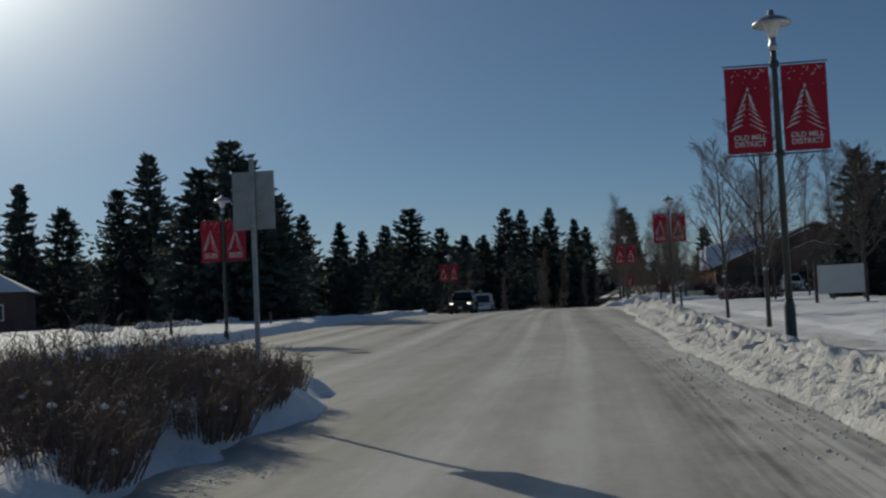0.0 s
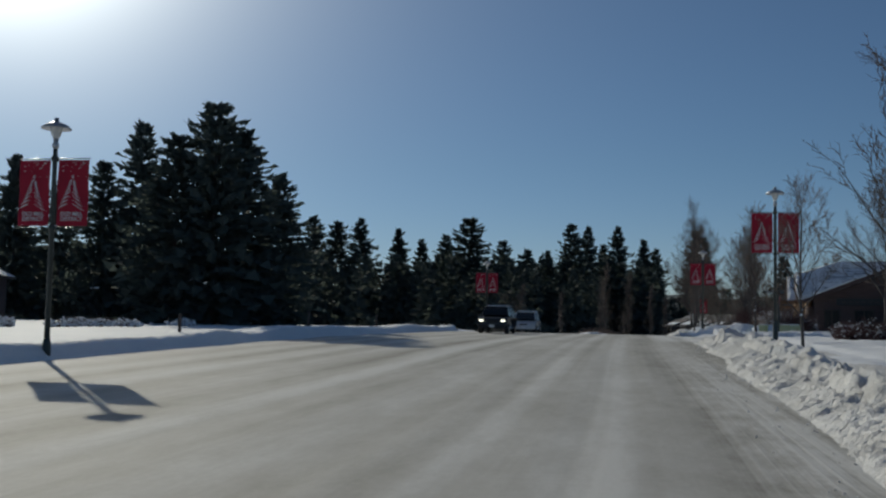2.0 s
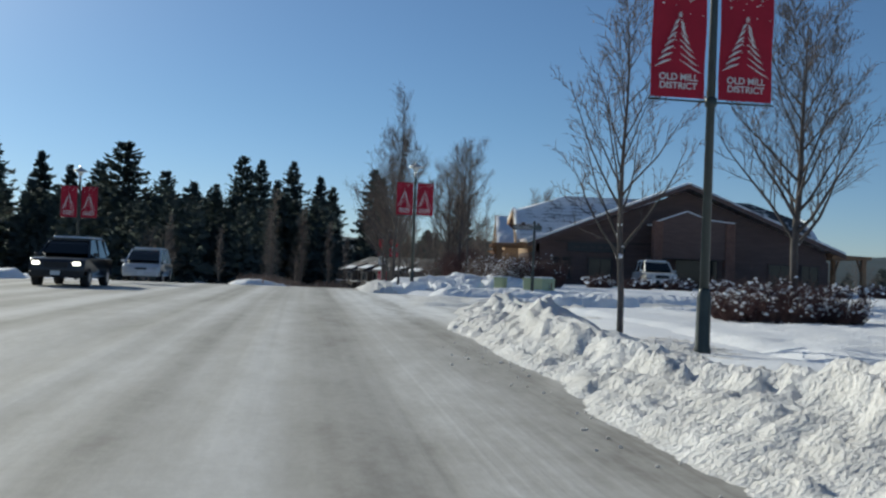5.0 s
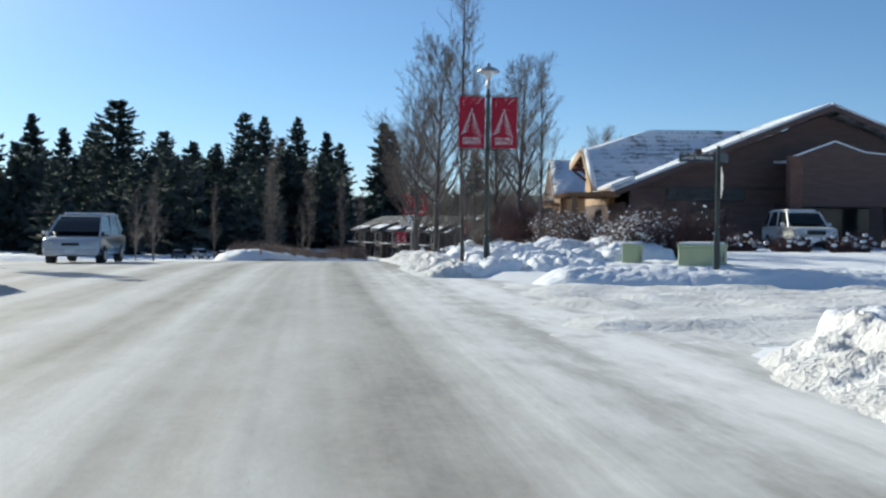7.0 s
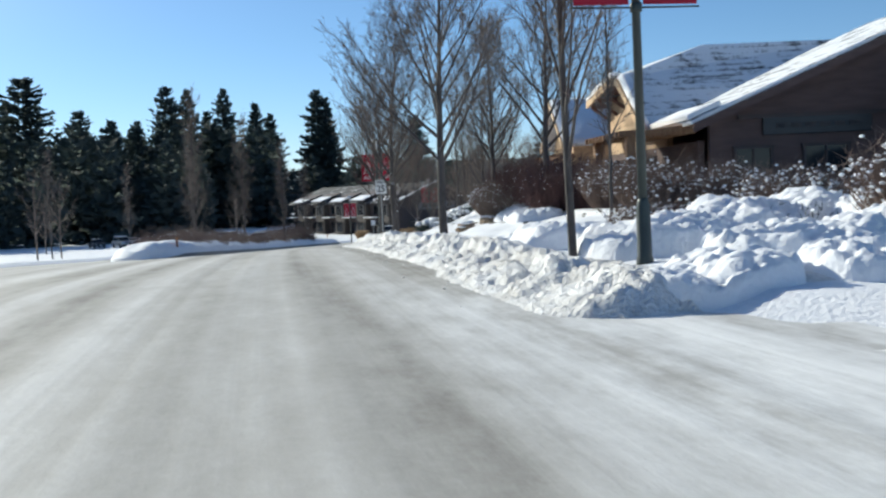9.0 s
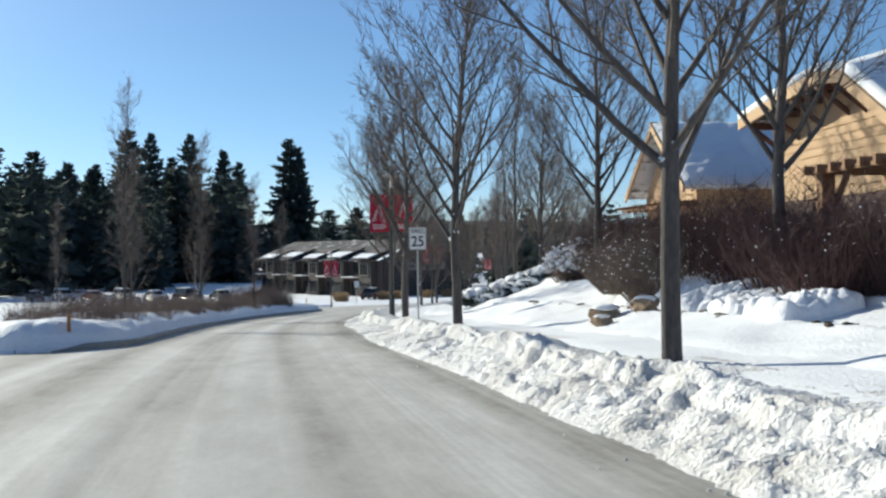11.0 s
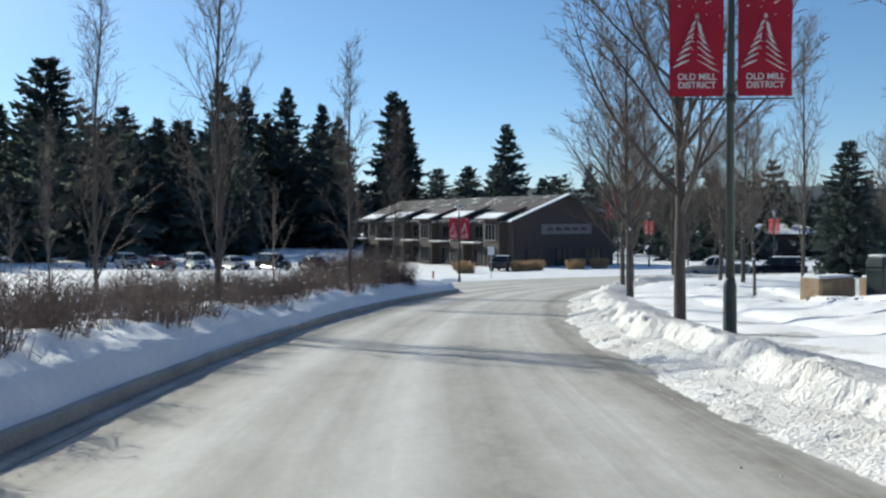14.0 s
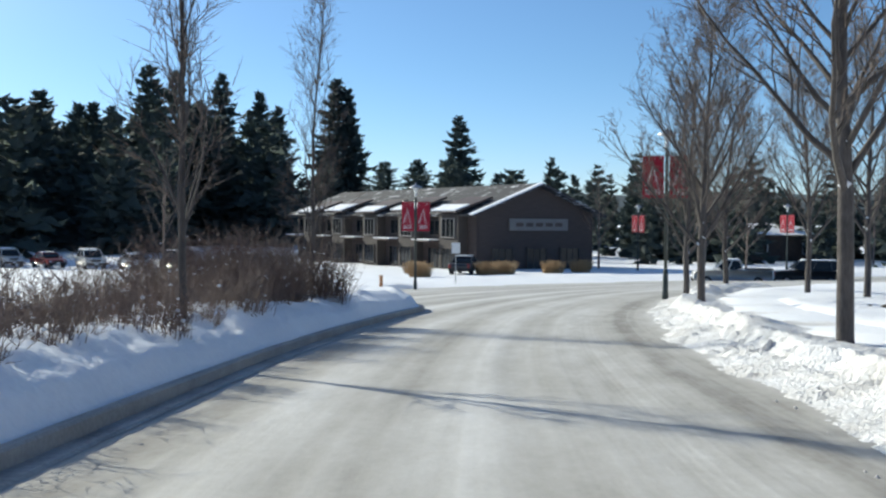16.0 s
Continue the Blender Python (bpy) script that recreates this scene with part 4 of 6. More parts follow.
def bare_tree(name, label, height, seed, spread, fork, limbs, reach, trunk_r, kids=11, shoots=8, spurs=2, snow=0.06):
    """A leafless tree of trunk, branches and a crown of fine twigs."""
    root = thing(name, label, "tree")
    tr, br, tw, forks = bare_shape(height, seed, spread, fork, limbs, reach, trunk_r, kids, shoots, spurs)
    part("trunk", tr, BARK, root, smooth=True)
    part("branchwork", br, BARK, root, smooth=True, kind="stuff")
    part("twig_crown", tw, TWIG, root, kind="stuff")
    if snow:
        rg, sn = random.Random(seed), Mesh()
        for p in forks:
            sn.blob(p + Vector((0, 0, 0.05)), snow * rg.uniform(0.6, 1.3), rg, 0.6, 2, 0.75)
        part("caught_snow", sn, SNOW, root, "white snow caught in the forks", True, "stuff")
    return root


def pine_shape(seed, slim=0.16, bare=0.1, levels=44, ragged=0.45, dense=7, n=6, spray=0.0185):
    """Trunk and crown of a pine of height 1: whorls of uneven branches with needle sprays towards their ends."""
    rg = random.Random(seed)
    tr, cr = Mesh(), Mesh()
    tr.tube([(0, 0, -0.02), (0.003, 0, 0.4), (0, 0.002, 0.97)], [0.014, 0.009, 0.001], 7)
    for k in range(levels):
        h = bare + (1 - bare) * (k + rg.random() * 0.9) / levels
        q = (h - bare) / (1 - bare)
        rad = slim * ((1 - q) ** 0.66) * (0.62 + 0.38 * min(1, q * 5)) * rg.uniform(0.78, 1.1) + 0.010
        lean = rg.uniform(0, 6.28)
        for j in range(dense):
            if rg.random() < 0.1:
                continue
            a = rg.uniform(0, 2 * math.pi)
            L = rad * rg.uniform(1 - ragged, 1.1) * (1 + 0.22 * math.cos(a - lean))
            rise = rg.uniform(-0.30, 0.2) + 0.55 * q
            ca, sa = math.cos(a), math.sin(a)
            for i in range(n):
                t = 0.22 + 0.78 * (i + 0.7) / n
                c = Vector((ca * L * t, sa * L * t, h + L * t * rise - 0.10 * L * t * t))
                w = spray * (0.8 + 0.5 * t) * rg.uniform(0.6, 1.35) * (0.5 + 0.5 * (1 - q))
                u_ = Vector((ca, sa, rise)) * w * 1.4
                v_ = Vector((-sa, ca, rg.uniform(-0.6, 0.6))) * w
                o = Vector((0, 0, w * rg.uniform(-0.9, 1.0)))
                n0 = len(cr.v)
                cr.v += [tuple(c - u_ * 0.5 - v_), tuple(c - u_ * 0.4 + v_), tuple(c + u_ + o), tuple(c - o * 1.3 + u_ * 0.2)]
                cr.f += [(n0, n0 + 1, n0 + 2), (n0, n0 + 2, n0 + 3), (n0 + 1, n0 + 3, n0 + 2)]
    return tr, cr


def conifer(name, seed, label, *shape):
    root = thing(name, label, "tree")
    tr, cr = pine_shape(seed, *shape)
    part("trunk", tr, BARK, root, smooth=True)
    part("crown", cr, NEEDLE, root)
    return root


def wood(name, shapes, places, mat_, label):
    """Many far trees joined into one mass: x, y, z, breadth, height of each."""
    rg = random.Random(77)
    V, F, n0 = [], [], 0
    arr = [(np.array(sh.v), np.array([f for f in sh.f if len(f) == 3]), np.array([f for f in sh.f if len(f) == 4])) for sh in shapes]
    for x, y, z, w_, h_ in places:
        v, f3, f4 = arr[rg.randrange(len(arr))]
        a = rg.uniform(0, 6.28)
        V.append(np.stack([(v[:, 0] * math.cos(a) - v[:, 1] * math.sin(a)) * w_ + x, (v[:, 0] * math.sin(a) + v[:, 1] * math.cos(a)) * w_ + y, v[:, 2] * h_ + z], 1))
        F += [tuple(q) for q in (f3 + n0).tolist()] + [tuple(q) for q in (f4 + n0).tolist()]
        n0 += len(v)
    m_ = Mesh()
    m_.v, m_.f = list(map(tuple, np.concatenate(V).tolist())), F
    return setting(name, m_, mat_, label, "woods", "stuff", smooth=False)


PINE_LABEL = "tall dark green pine standing in the snow"
PINES = [conifer("pine_tree", 3 + i, PINE_LABEL, s_, b_, 54, r_, 13) for i, (s_, b_, r_) in enumerate([(0.25, 0.05, 0.5), (0.33, 0.05, 0.55), (0.20, 0.07, 0.55), (0.29, 0.03, 0.5)])]
rng = random.Random(17)
USED = set()


def plant(kinds, k, x, y, z, h, group, wide=1.0, label=""):
    """Places a kind of tree h times its own size: the first time the built one, later copies."""
    mtx = Matrix.Translation((x, y, z)) @ Matrix.Rotation(rng.uniform(0, 6.28), 4, "Z") @ Matrix.Diagonal((h * wide, h * wide, h, 1))
    src = kinds[k]
    if src.name in USED:
        scale_keep = src.scale.copy()
        src.scale = (1, 1, 1)
        ob = copy_thing(src, mtx)
        src.scale = scale_keep
    else:
        src.matrix_basis = mtx
        USED.add(src.name)
        ob = src
    tagged(ob, label, "", group)
    return ob


# skyline pines: x, y, top height
for x, y, top, k, w in SKYLINE:
    base = gz(x, y)
    plant(PINES, k, x, y, base - 0.3, top - base + 0.3, "pines on the skyline", w)
# lower woods between them
FAR_PINES = [pine_shape(60 + i, s_, 0.03, 22, 0.5, 6, 3, 0.040)[1] for i, s_ in enumerate((0.20, 0.25, 0.30, 0.22))]
places = []
for i in range(340):
    a, dist = rng.uniform(-0.64, 0.12), rng.uniform(240, 440)
    x, y = 8 + math.sin(a) * dist, 20 + math.cos(a) * dist
    if 30 < x < 84 and y < 300:
        continue
    h = dist * rng.uniform(0.036, 0.066) + 6
    places.append((x, y, gz(x, y) - 0.3, h * rng.uniform(0.95, 1.5), h))
for i in range(80):
    x, y = rng.uniform(46, 240), rng.uniform(268, 400)
    h = rng.uniform(10, 17) if x < 120 else rng.uniform(8, 13)
    places.append((x, y, gz(x, y) - 0.3, h * rng.uniform(0.95, 1.4), h))
for i in range(46):
    x, y = rng.uniform(68, 128), rng.uniform(232, 266)
    h = rng.uniform(7.5, 12.0)
    places.append((x, y, gz(x, y) - 0.3, h * rng.uniform(0.9, 1.3), h))
wood("pine_woods", FAR_PINES, places, NEEDLE, "dense dark pine woods beyond the road")
# nearer groups on the far verge and beyond
for x, y, h, k, w in NEAR_PINES:
    plant(PINES, k, x, y, gz(x, y) - 0.2, h, "pines beside the road", w)

STREET_LABEL = "leafless young street tree with bits of snow in its forks"
STREETS = [bare_tree("street_tree", STREET_LABEL, 7.2, 21, 0.66, 0.235, 28, 0.60, 0.10, 11, 8, 2),
           bare_tree("street_tree", STREET_LABEL, 7.2, 22, 0.74, 0.25, 28, 0.60, 0.105, 11, 8, 2),
           bare_tree("street_tree", STREET_LABEL, 7.2, 23, 0.60, 0.23, 28, 0.58, 0.10, 11, 8, 2),
           bare_tree("street_tree", STREET_LABEL, 5.4, 24, 0.62, 0.24, 20, 0.52, 0.058, 7, 6, 2)]
POPLAR_LABEL = "tall narrow leafless tree with upright branches"
POPLARS = [bare_tree("poplar_tree", POPLAR_LABEL, 9.0, 31, 0.27, 0.16, 26, 0.26, 0.062, 6, 5, 1, 0),
           bare_tree("poplar_tree", POPLAR_LABEL, 9.0, 33, 0.28, 0.2, 26, 0.25, 0.058, 6, 5, 1, 0)]
for x, y, sc, k in STREET_TREES:
    plant(STREETS, k, x, y, gz(x, y) - 0.02, sc, "street trees along the verge")
for x, y, sc, k in THIN_TREES:
    plant(POPLARS, k, x, y, gz(x, y) - 0.05, sc, "leafless trees")
# leafless woods round the bend and by the car park
BARE_FAR = []
for i in range(4):
    _t, b_, w_, _f = bare_shape(7.0, 45 + i, 0.8, 0.2, 13, 0.55, 0.09, 6, 5, 0)
    n_ = len(b_.v)
    for far in (_t, w_):
        b_.f += [tuple(len(b_.v) + q for q in f) for f in far.f if len(f) < 5]
        b_.v += far.v
    BARE_FAR.append(b_)
places = []
for i in range(95):
    x, y = rng.uniform(62, 165), rng.uniform(150, 245)
    if abs(float(road_sd(x, y)[1][0])) < 5.0 or (x < 92 and 186 < y < 214) or (x < 72 and y < 172) or y < 190 - (x - 62) * 0.25:
        continue
    k = rng.uniform(0.9, 1.45)
    places.append((x, y, gz(x, y) - 0.1, k, k))
for i in range(4):
    x, y = rng.uniform(-4, 26), rng.uniform(180, 236)
    k = rng.uniform(1.0, 1.4)
    places.append((x, y, gz(x, y) - 0.1, k * 0.8, k))
wood("bare_woods", BARE_FAR, places, TWIG, "grey-brown leafless trees beyond the bend")


# ---------- shrubs ----------
def shrub(name, label, size, seed, stems, mat_, snow=0, lean=0.5, thick=0.008, snow_size=0.09, group="", kind="", upright=False):
    """Many fine stems from the ground, forked, with snow cushions on top."""
    rg = random.Random(seed)
    root = thing(name, label, "shrub", group=group, kind=kind)
    st, sn = Mesh(), Mesh()
    w, l, h = size
    for i in range(stems):
        bx, by = rg.uniform(-0.5, 0.5), rg.uniform(-0.5, 0.5)
        if not upright and bx * bx + by * by > 0.25:
            bx, by = bx * 0.6, by * 0.6
        k = 1 - 0.55 * (bx * bx + by * by) * 2 if not upright else 1
        p = Vector((bx * w * (0.9 if upright else 0.7), by * l * (0.9 if upright else 0.7), -0.1))
        hh = h * rg.uniform(0.55, 1.0) * k
        d = Vector((bx * lean * 1.5 * w / h + rg.uniform(-.25, .25), by * lean * 1.5 * w / h + rg.uniform(-.25, .25), 1)).normalized()
        q = p + d * hh * 0.55
        e = q + (d + Vector((rg.uniform(-.4, .4), rg.uniform(-.4, .4), 0.2))).normalized() * hh * 0.55
        st.tube([p, q], [thick, thick * 0.8], 3, False)
        st.spike(q, e, thick * 0.8)
        for _ in range(4):
            f = p + (e - p) * rg.uniform(0.3, 1.0)
            g_ = f + Vector((rg.uniform(-1, 1), rg.uniform(-1, 1), rg.uniform(0.1, 1.1))).normalized() * hh * rg.uniform(0.15, 0.33)
            st.spike(f, g_, thick * 0.7)
        if snow and rg.random() < snow:
            c = q.lerp(e, rg.uniform(0.2, 1.0))
            sn.blob(c, snow_size * rg.uniform(0.5, 1.3), rg, 0.45, 1, 0.65)
    part("stem_mass", st, mat_, root, kind="stuff")
    if sn.v:
        part("caught_snow", sn, SNOW, root, "white snow lying on the twigs", True, "stuff")
    return root


def stand(ob, x, y, rz=0.0, dz=0.0):
    ob.matrix_basis = Matrix.Translation((x, y, gz(x, y) + dz)) @ Matrix.Rotation(rz, 4, "Z")
    return ob


def median_z(x, y):
    return float(road_z(y)) + 0.22


# bushes in the first median: a taller reedy belt behind, lower clumps in front
MEDIAN_BUSHES = [(s_, -6.0 + 0.3 * math.sin(s_ * 2), 2.5, 1.1 + 0.12 * math.sin(s_ * 3)) for s_ in (-1.0, 1.4, 3.8, 6.2, 8.6, 11.0)]
MEDIAN_BUSHES += [(2.6, -4.7, 2.2, 0.85), (5.2, -4.8, 2.3, 0.9), (8.0, -4.8, 2.2, 0.85), (10.2, -5.0, 2.2, 0.9), (12.4, -5.3, 2.1, 0.95), (13.5, -5.5, 1.6, 0.75), (4.6, -4.0, 1.5, 0.65), (7.0, -4.1, 1.5, 0.7), (9.4, -4.1, 1.5, 0.75), (11.2, -4.3, 1.4, 0.75), (12.8, -4.5, 1.3, 0.75)]
for i, (s, d, w_, h_) in enumerate(MEDIAN_BUSHES):
    x, y = (float(q) for q in at_road(s + 0.3, d + 0.25))
    ob = shrub("median_bush", "dense grey-brown leafless bush in deep snow", (w_, w_ * 1.1, h_), 100 + i, 640 if w_ > 2 else 360, SHRUB, 0.03, 0.35, 0.0085, 0.03, "bushes in the median")
    ob.matrix_basis = Matrix.Translation((x, y, median_z(x, y) - 0.04)) @ Matrix.Rotation(heading(s), 4, "Z")
# hedge bushes in the long median
s = MED0 + 5.0
i = 0
while s < MED1 - 8:
    for d in (-4.3, -6.0):
        x, y = (float(q) for q in at_road(s + (0.5 if d < -5 else 0), d + rng.uniform(-0.25, 0.25)))
        big = s > MED1 - 14
        ob = shrub("median_bush", "reddish brown leafless bush with snow at its foot", (1.9, 1.9, 1.9 if big else rng.uniform(0.95, 1.5)), 140 + i, 260 if not big else 420, SHRUB, 0.04, 0.3, 0.008, 0.03, "bushes in the long median")
        ob.matrix_basis = Matrix.Translation((x, y, median_z(x, y))) @ Matrix.Rotation(rng.uniform(0, 6), 4, "Z")
        i += 1
    s += 1.9


# ---------- street furniture ----------
def text_mesh(body, size, material_, name, parent, m, label=""):
    cu = bpy.data.curves.new(name, "FONT")
    cu.body, cu.size, cu.align_x, cu.align_y = body, size, "CENTER", "CENTER"
    cu.extrude = 0.0015
    cu.offset = size * 0.018
    tmp = bpy.data.objects.new(name, cu)
    scene.collection.objects.link(tmp)
    me = bpy.data.meshes.new_from_object(tmp.evaluated_get(bpy.context.evaluated_depsgraph_get()))
    bpy.data.objects.remove(tmp)
    me.materials.clear()
    me.materials.append(material_)
    me.transform(m)
    ob = new(name, me)
    ob.parent = parent
    if label:
        tagged(ob, label)
    return ob


UPRIGHT = Matrix.Rotation(radians(90), 4, "X")


def lamp_post():
    root = thing("street_lamp", "dark green street lamp with two red festive banners", "street lamp", group="street lamps along the road")
    me = Mesh().lathe([(0.115, -0.3), (0.115, 0.05), (0.10, 0.09), (0.092, 0.74), (0.075, 0.82), (0.068, 0.86)], n=14)
    part("base", me, POLE, root, smooth=True)
    me = Mesh().lathe([(0.064, 0.84), (0.052, 5.05), (0.048, 5.2)], n=12)
    part("pole", me, POLE, root, smooth=True)
    for z in (3.36, 4.92):
        me = Mesh().lathe([(0.075, -0.06), (0.082, -0.03), (0.082, 0.03), (0.075, 0.06)], (0, 0, z), 12)
        part("collar", me, POLE, root, smooth=True)
        for sx in (-1, 1):
            me = Mesh().tube([(0, 0, z), (sx * 0.88, 0, z + 0.005)], [0.014, 0.012], 8)
            part("banner_arm", me, POLE, root, smooth=True)
    me = Mesh().lathe([(0.055, 5.15), (0.075, 5.2), (0.075, 5.26), (0.05, 5.3), (0.06, 5.38)], n=14)
    part("neck", me, SHADE_METAL, root, smooth=True)
    me = Mesh().lathe([(0.06, 5.38), (0.10, 5.46), (0.145, 5.62), (0.15, 5.66), (0.0, 5.67)], n=18)
    part("lantern", me, LAMP_GLASS, root, "frosted glass lantern", True)
    me = Mesh().lathe([(0.15, 5.63), (0.33, 5.60), (0.335, 5.625), (0.25, 5.70), (0.10, 5.76), (0.055, 5.78), (0.05, 5.86), (0.0, 5.87)], n=24)
    part("shade", me, SHADE_METAL, root, "flat round metal shade", True)
    for sx in (-1, 1):
        x0, x1, z0, z1 = 0.10, 0.85, 3.40, 4.89
        me = Mesh()
        nx, nz = 7, 13
        for side in (-0.004, 0.004):
            vs = []
            for i in range(nx):
                for j in range(nz):
                    u_, v_ = i / (nx - 1), j / (nz - 1)
                    y = side + 0.018 * math.sin(u_ * 5 + v_ * 7) * (4 * v_ * (1 - v_))
                    vs.append((sx * (x0 + (x1 - x0) * u_), y, z0 + (z1 - z0) * v_))
            me.add(vs, [(i * nz + j, i * nz + nz + j, i * nz + nz + j + 1, i * nz + j + 1) for i in range(nx - 1) for j in range(nz - 1)])
        banner = part("banner", me, CLOTH, root, "red banner with a white tree and lettering", True)
        cx = sx * (x0 + x1) / 2
        for fy, turn in ((-0.026, 0.0), (0.026, math.pi)):
            pr = Mesh()

            def stroke(pts, w):
                q = [(cx + a * (1 if turn == 0 else -1), fy, b) for a, b in pts]
                pr.tube(q, w, 4, True)

            for i in range(7):
                top, o = 4.40 - 0.092 * i, 0.034 * i
                stroke([(-0.012 - o * 0.5, top + 0.05), (-0.045 - o * 0.9, top + 0.01), (-0.08 - o * 1.25, top - 0.055)], [0.006, 0.019, 0.004])
                for q in range(3):
                    stroke([(0.008 + o * 0.45 * q * 0.5, top + 0.05 - 0.02 * q), (0.04 + o * (0.4 + 0.2 * q), top - 0.01 - 0.03 * q), (0.075 + o * (0.8 + 0.2 * q), top - 0.075 - 0.02 * q)], [0.003, 0.007, 0.002])
            for a in range(5):
                w = 2 * math.pi * a / 5 + math.pi / 2
                stroke([(0, 4.5), (0.04 * math.cos(w), 4.5 + 0.04 * math.sin(w))], [0.01, 0.003])
            rd_ = random.Random(9)
            for a in range(34):
                dx_, dz_ = rd_.uniform(-0.32, 0.32), rd_.uniform(0, 1)
                zz = 4.84 - 0.33 * dz_ if a < 26 else 4.4 - 0.55 * dz_
                if a >= 26:
                    dx_ *= 0.25
                rr = rd_.uniform(0.006, 0.014)
                stroke([(dx_ - rr, zz), (dx_ + rr, zz)], [rr * 0.8, rr * 0.8])
            part("printed_tree", pr, PRINT, banner, "white print of a tree and snowflakes", kind="stuff")
            for body, z in (("OLD MILL", 3.665), ("DISTRICT", 3.55)):
                text_mesh(body, 0.125, PRINT, "lettering", banner, Matrix.Translation((cx, fy, z)) @ Matrix.Rotation(turn, 4, "Z") @ UPRIGHT, "white banner lettering")
    return root


LAMP = lamp_post()
first = True
for x, y in [(6.94, 17.6), (12.9, 53.55), (16.3, 86.8), (24.6, 134.8), (-7.15, 37.3), (38.6, 170.2), (34.4, 188.2), (1.0, 92.5), (63, 218), (74, 212)]:
    s_, d_ = road_sd(x, y)
    rot = heading(float(s_[0]))
    base = max(gz(x, y), float(road_z(y)) + 0.18) if d_[0] > 0 else gz(x, y) - 0.05
    tall = 1.1 if (x, y) == (24.6, 134.8) else 1.0
    mtx = Matrix.Translation((x, y, base - (tall - 1) * 0.8)) @ Matrix.Rotation(rot, 4, "Z") @ Matrix.Diagonal((tall, tall, tall, 1))
    if first:
        LAMP.matrix_basis, first = mtx, False
    else:
        copy_thing(LAMP, mtx)


def speed_sign(x, y, rot):
    root = thing("speed_sign", "white speed sign on a thin metal post in the snow", "road sign")
    part("post", Mesh().box((0, 0.03, 1.32), (0.05, 0.04, 3.3), bev=0.006), GALV, root)
    zc = 2.55
    p = part("plate", Mesh().box((0, 0, zc), (0.53, 0.012, 0.68), bev=0.0), SIGN_WHITE, root)
    fr = Mesh()
    for cx, cz, sx, sz_ in ((0, 0.325, 0.50, 0.012), (0, -0.325, 0.50, 0.012), (-0.248, 0, 0.012, 0.66), (0.248, 0, 0.012, 0.66)):
        fr.box((cx, -0.009, zc + cz), (sx, 0.006, sz_))
    part("border", fr, SIGN_BLACK, p, "black border line")
    for z_ in (-0.27, 0.27):
        part("bolt", Mesh().box((0, -0.012, zc + z_), (0.018, 0.012, 0.018), bev=0.003), GALV, p)
    text_mesh("SPEED", 0.17, SIGN_BLACK, "lettering", p, Matrix.Translation((0, -0.010, zc + 0.215)) @ UPRIGHT @ Matrix.Diagonal((0.88, 1, 1, 1)), "black lettering")
    text_mesh("25", 0.45, SIGN_BLACK, "number", p, Matrix.Translation((0, -0.010, zc - 0.095)) @ UPRIGHT @ Matrix.Diagonal((0.9, 1, 1, 1)), "black speed number")
    root.matrix_basis = Matrix.Translation((x, y, gz(x, y))) @ Matrix.Rotation(rot, 4, "Z")


speed_sign(21.5, 121.7, heading(122) + 0.03)
back_sign = thing("road_sign", "bare grey back of a road sign in the median", "road sign")
part("post", Mesh().box((0, -0.03, 1.40), (0.055, 0.045, 3.4), bev=0.006), GALV, back_sign)
part("plate", Mesh().box((0, 0, 2.60), (0.52, 0.012, 0.70)), GALV, back_sign, "grey metal back of the plate")
for z_ in (2.4, 2.8):
    part("bolt", Mesh().box((0, -0.06, z_), (0.03, 0.02, 0.03), bev=0.004), GALV, back_sign)
back_sign.matrix_basis = Matrix.Translation((-1.12, 12.4, float(road_z(12.4)))) @ Matrix.Rotation(heading(11), 4, "Z")


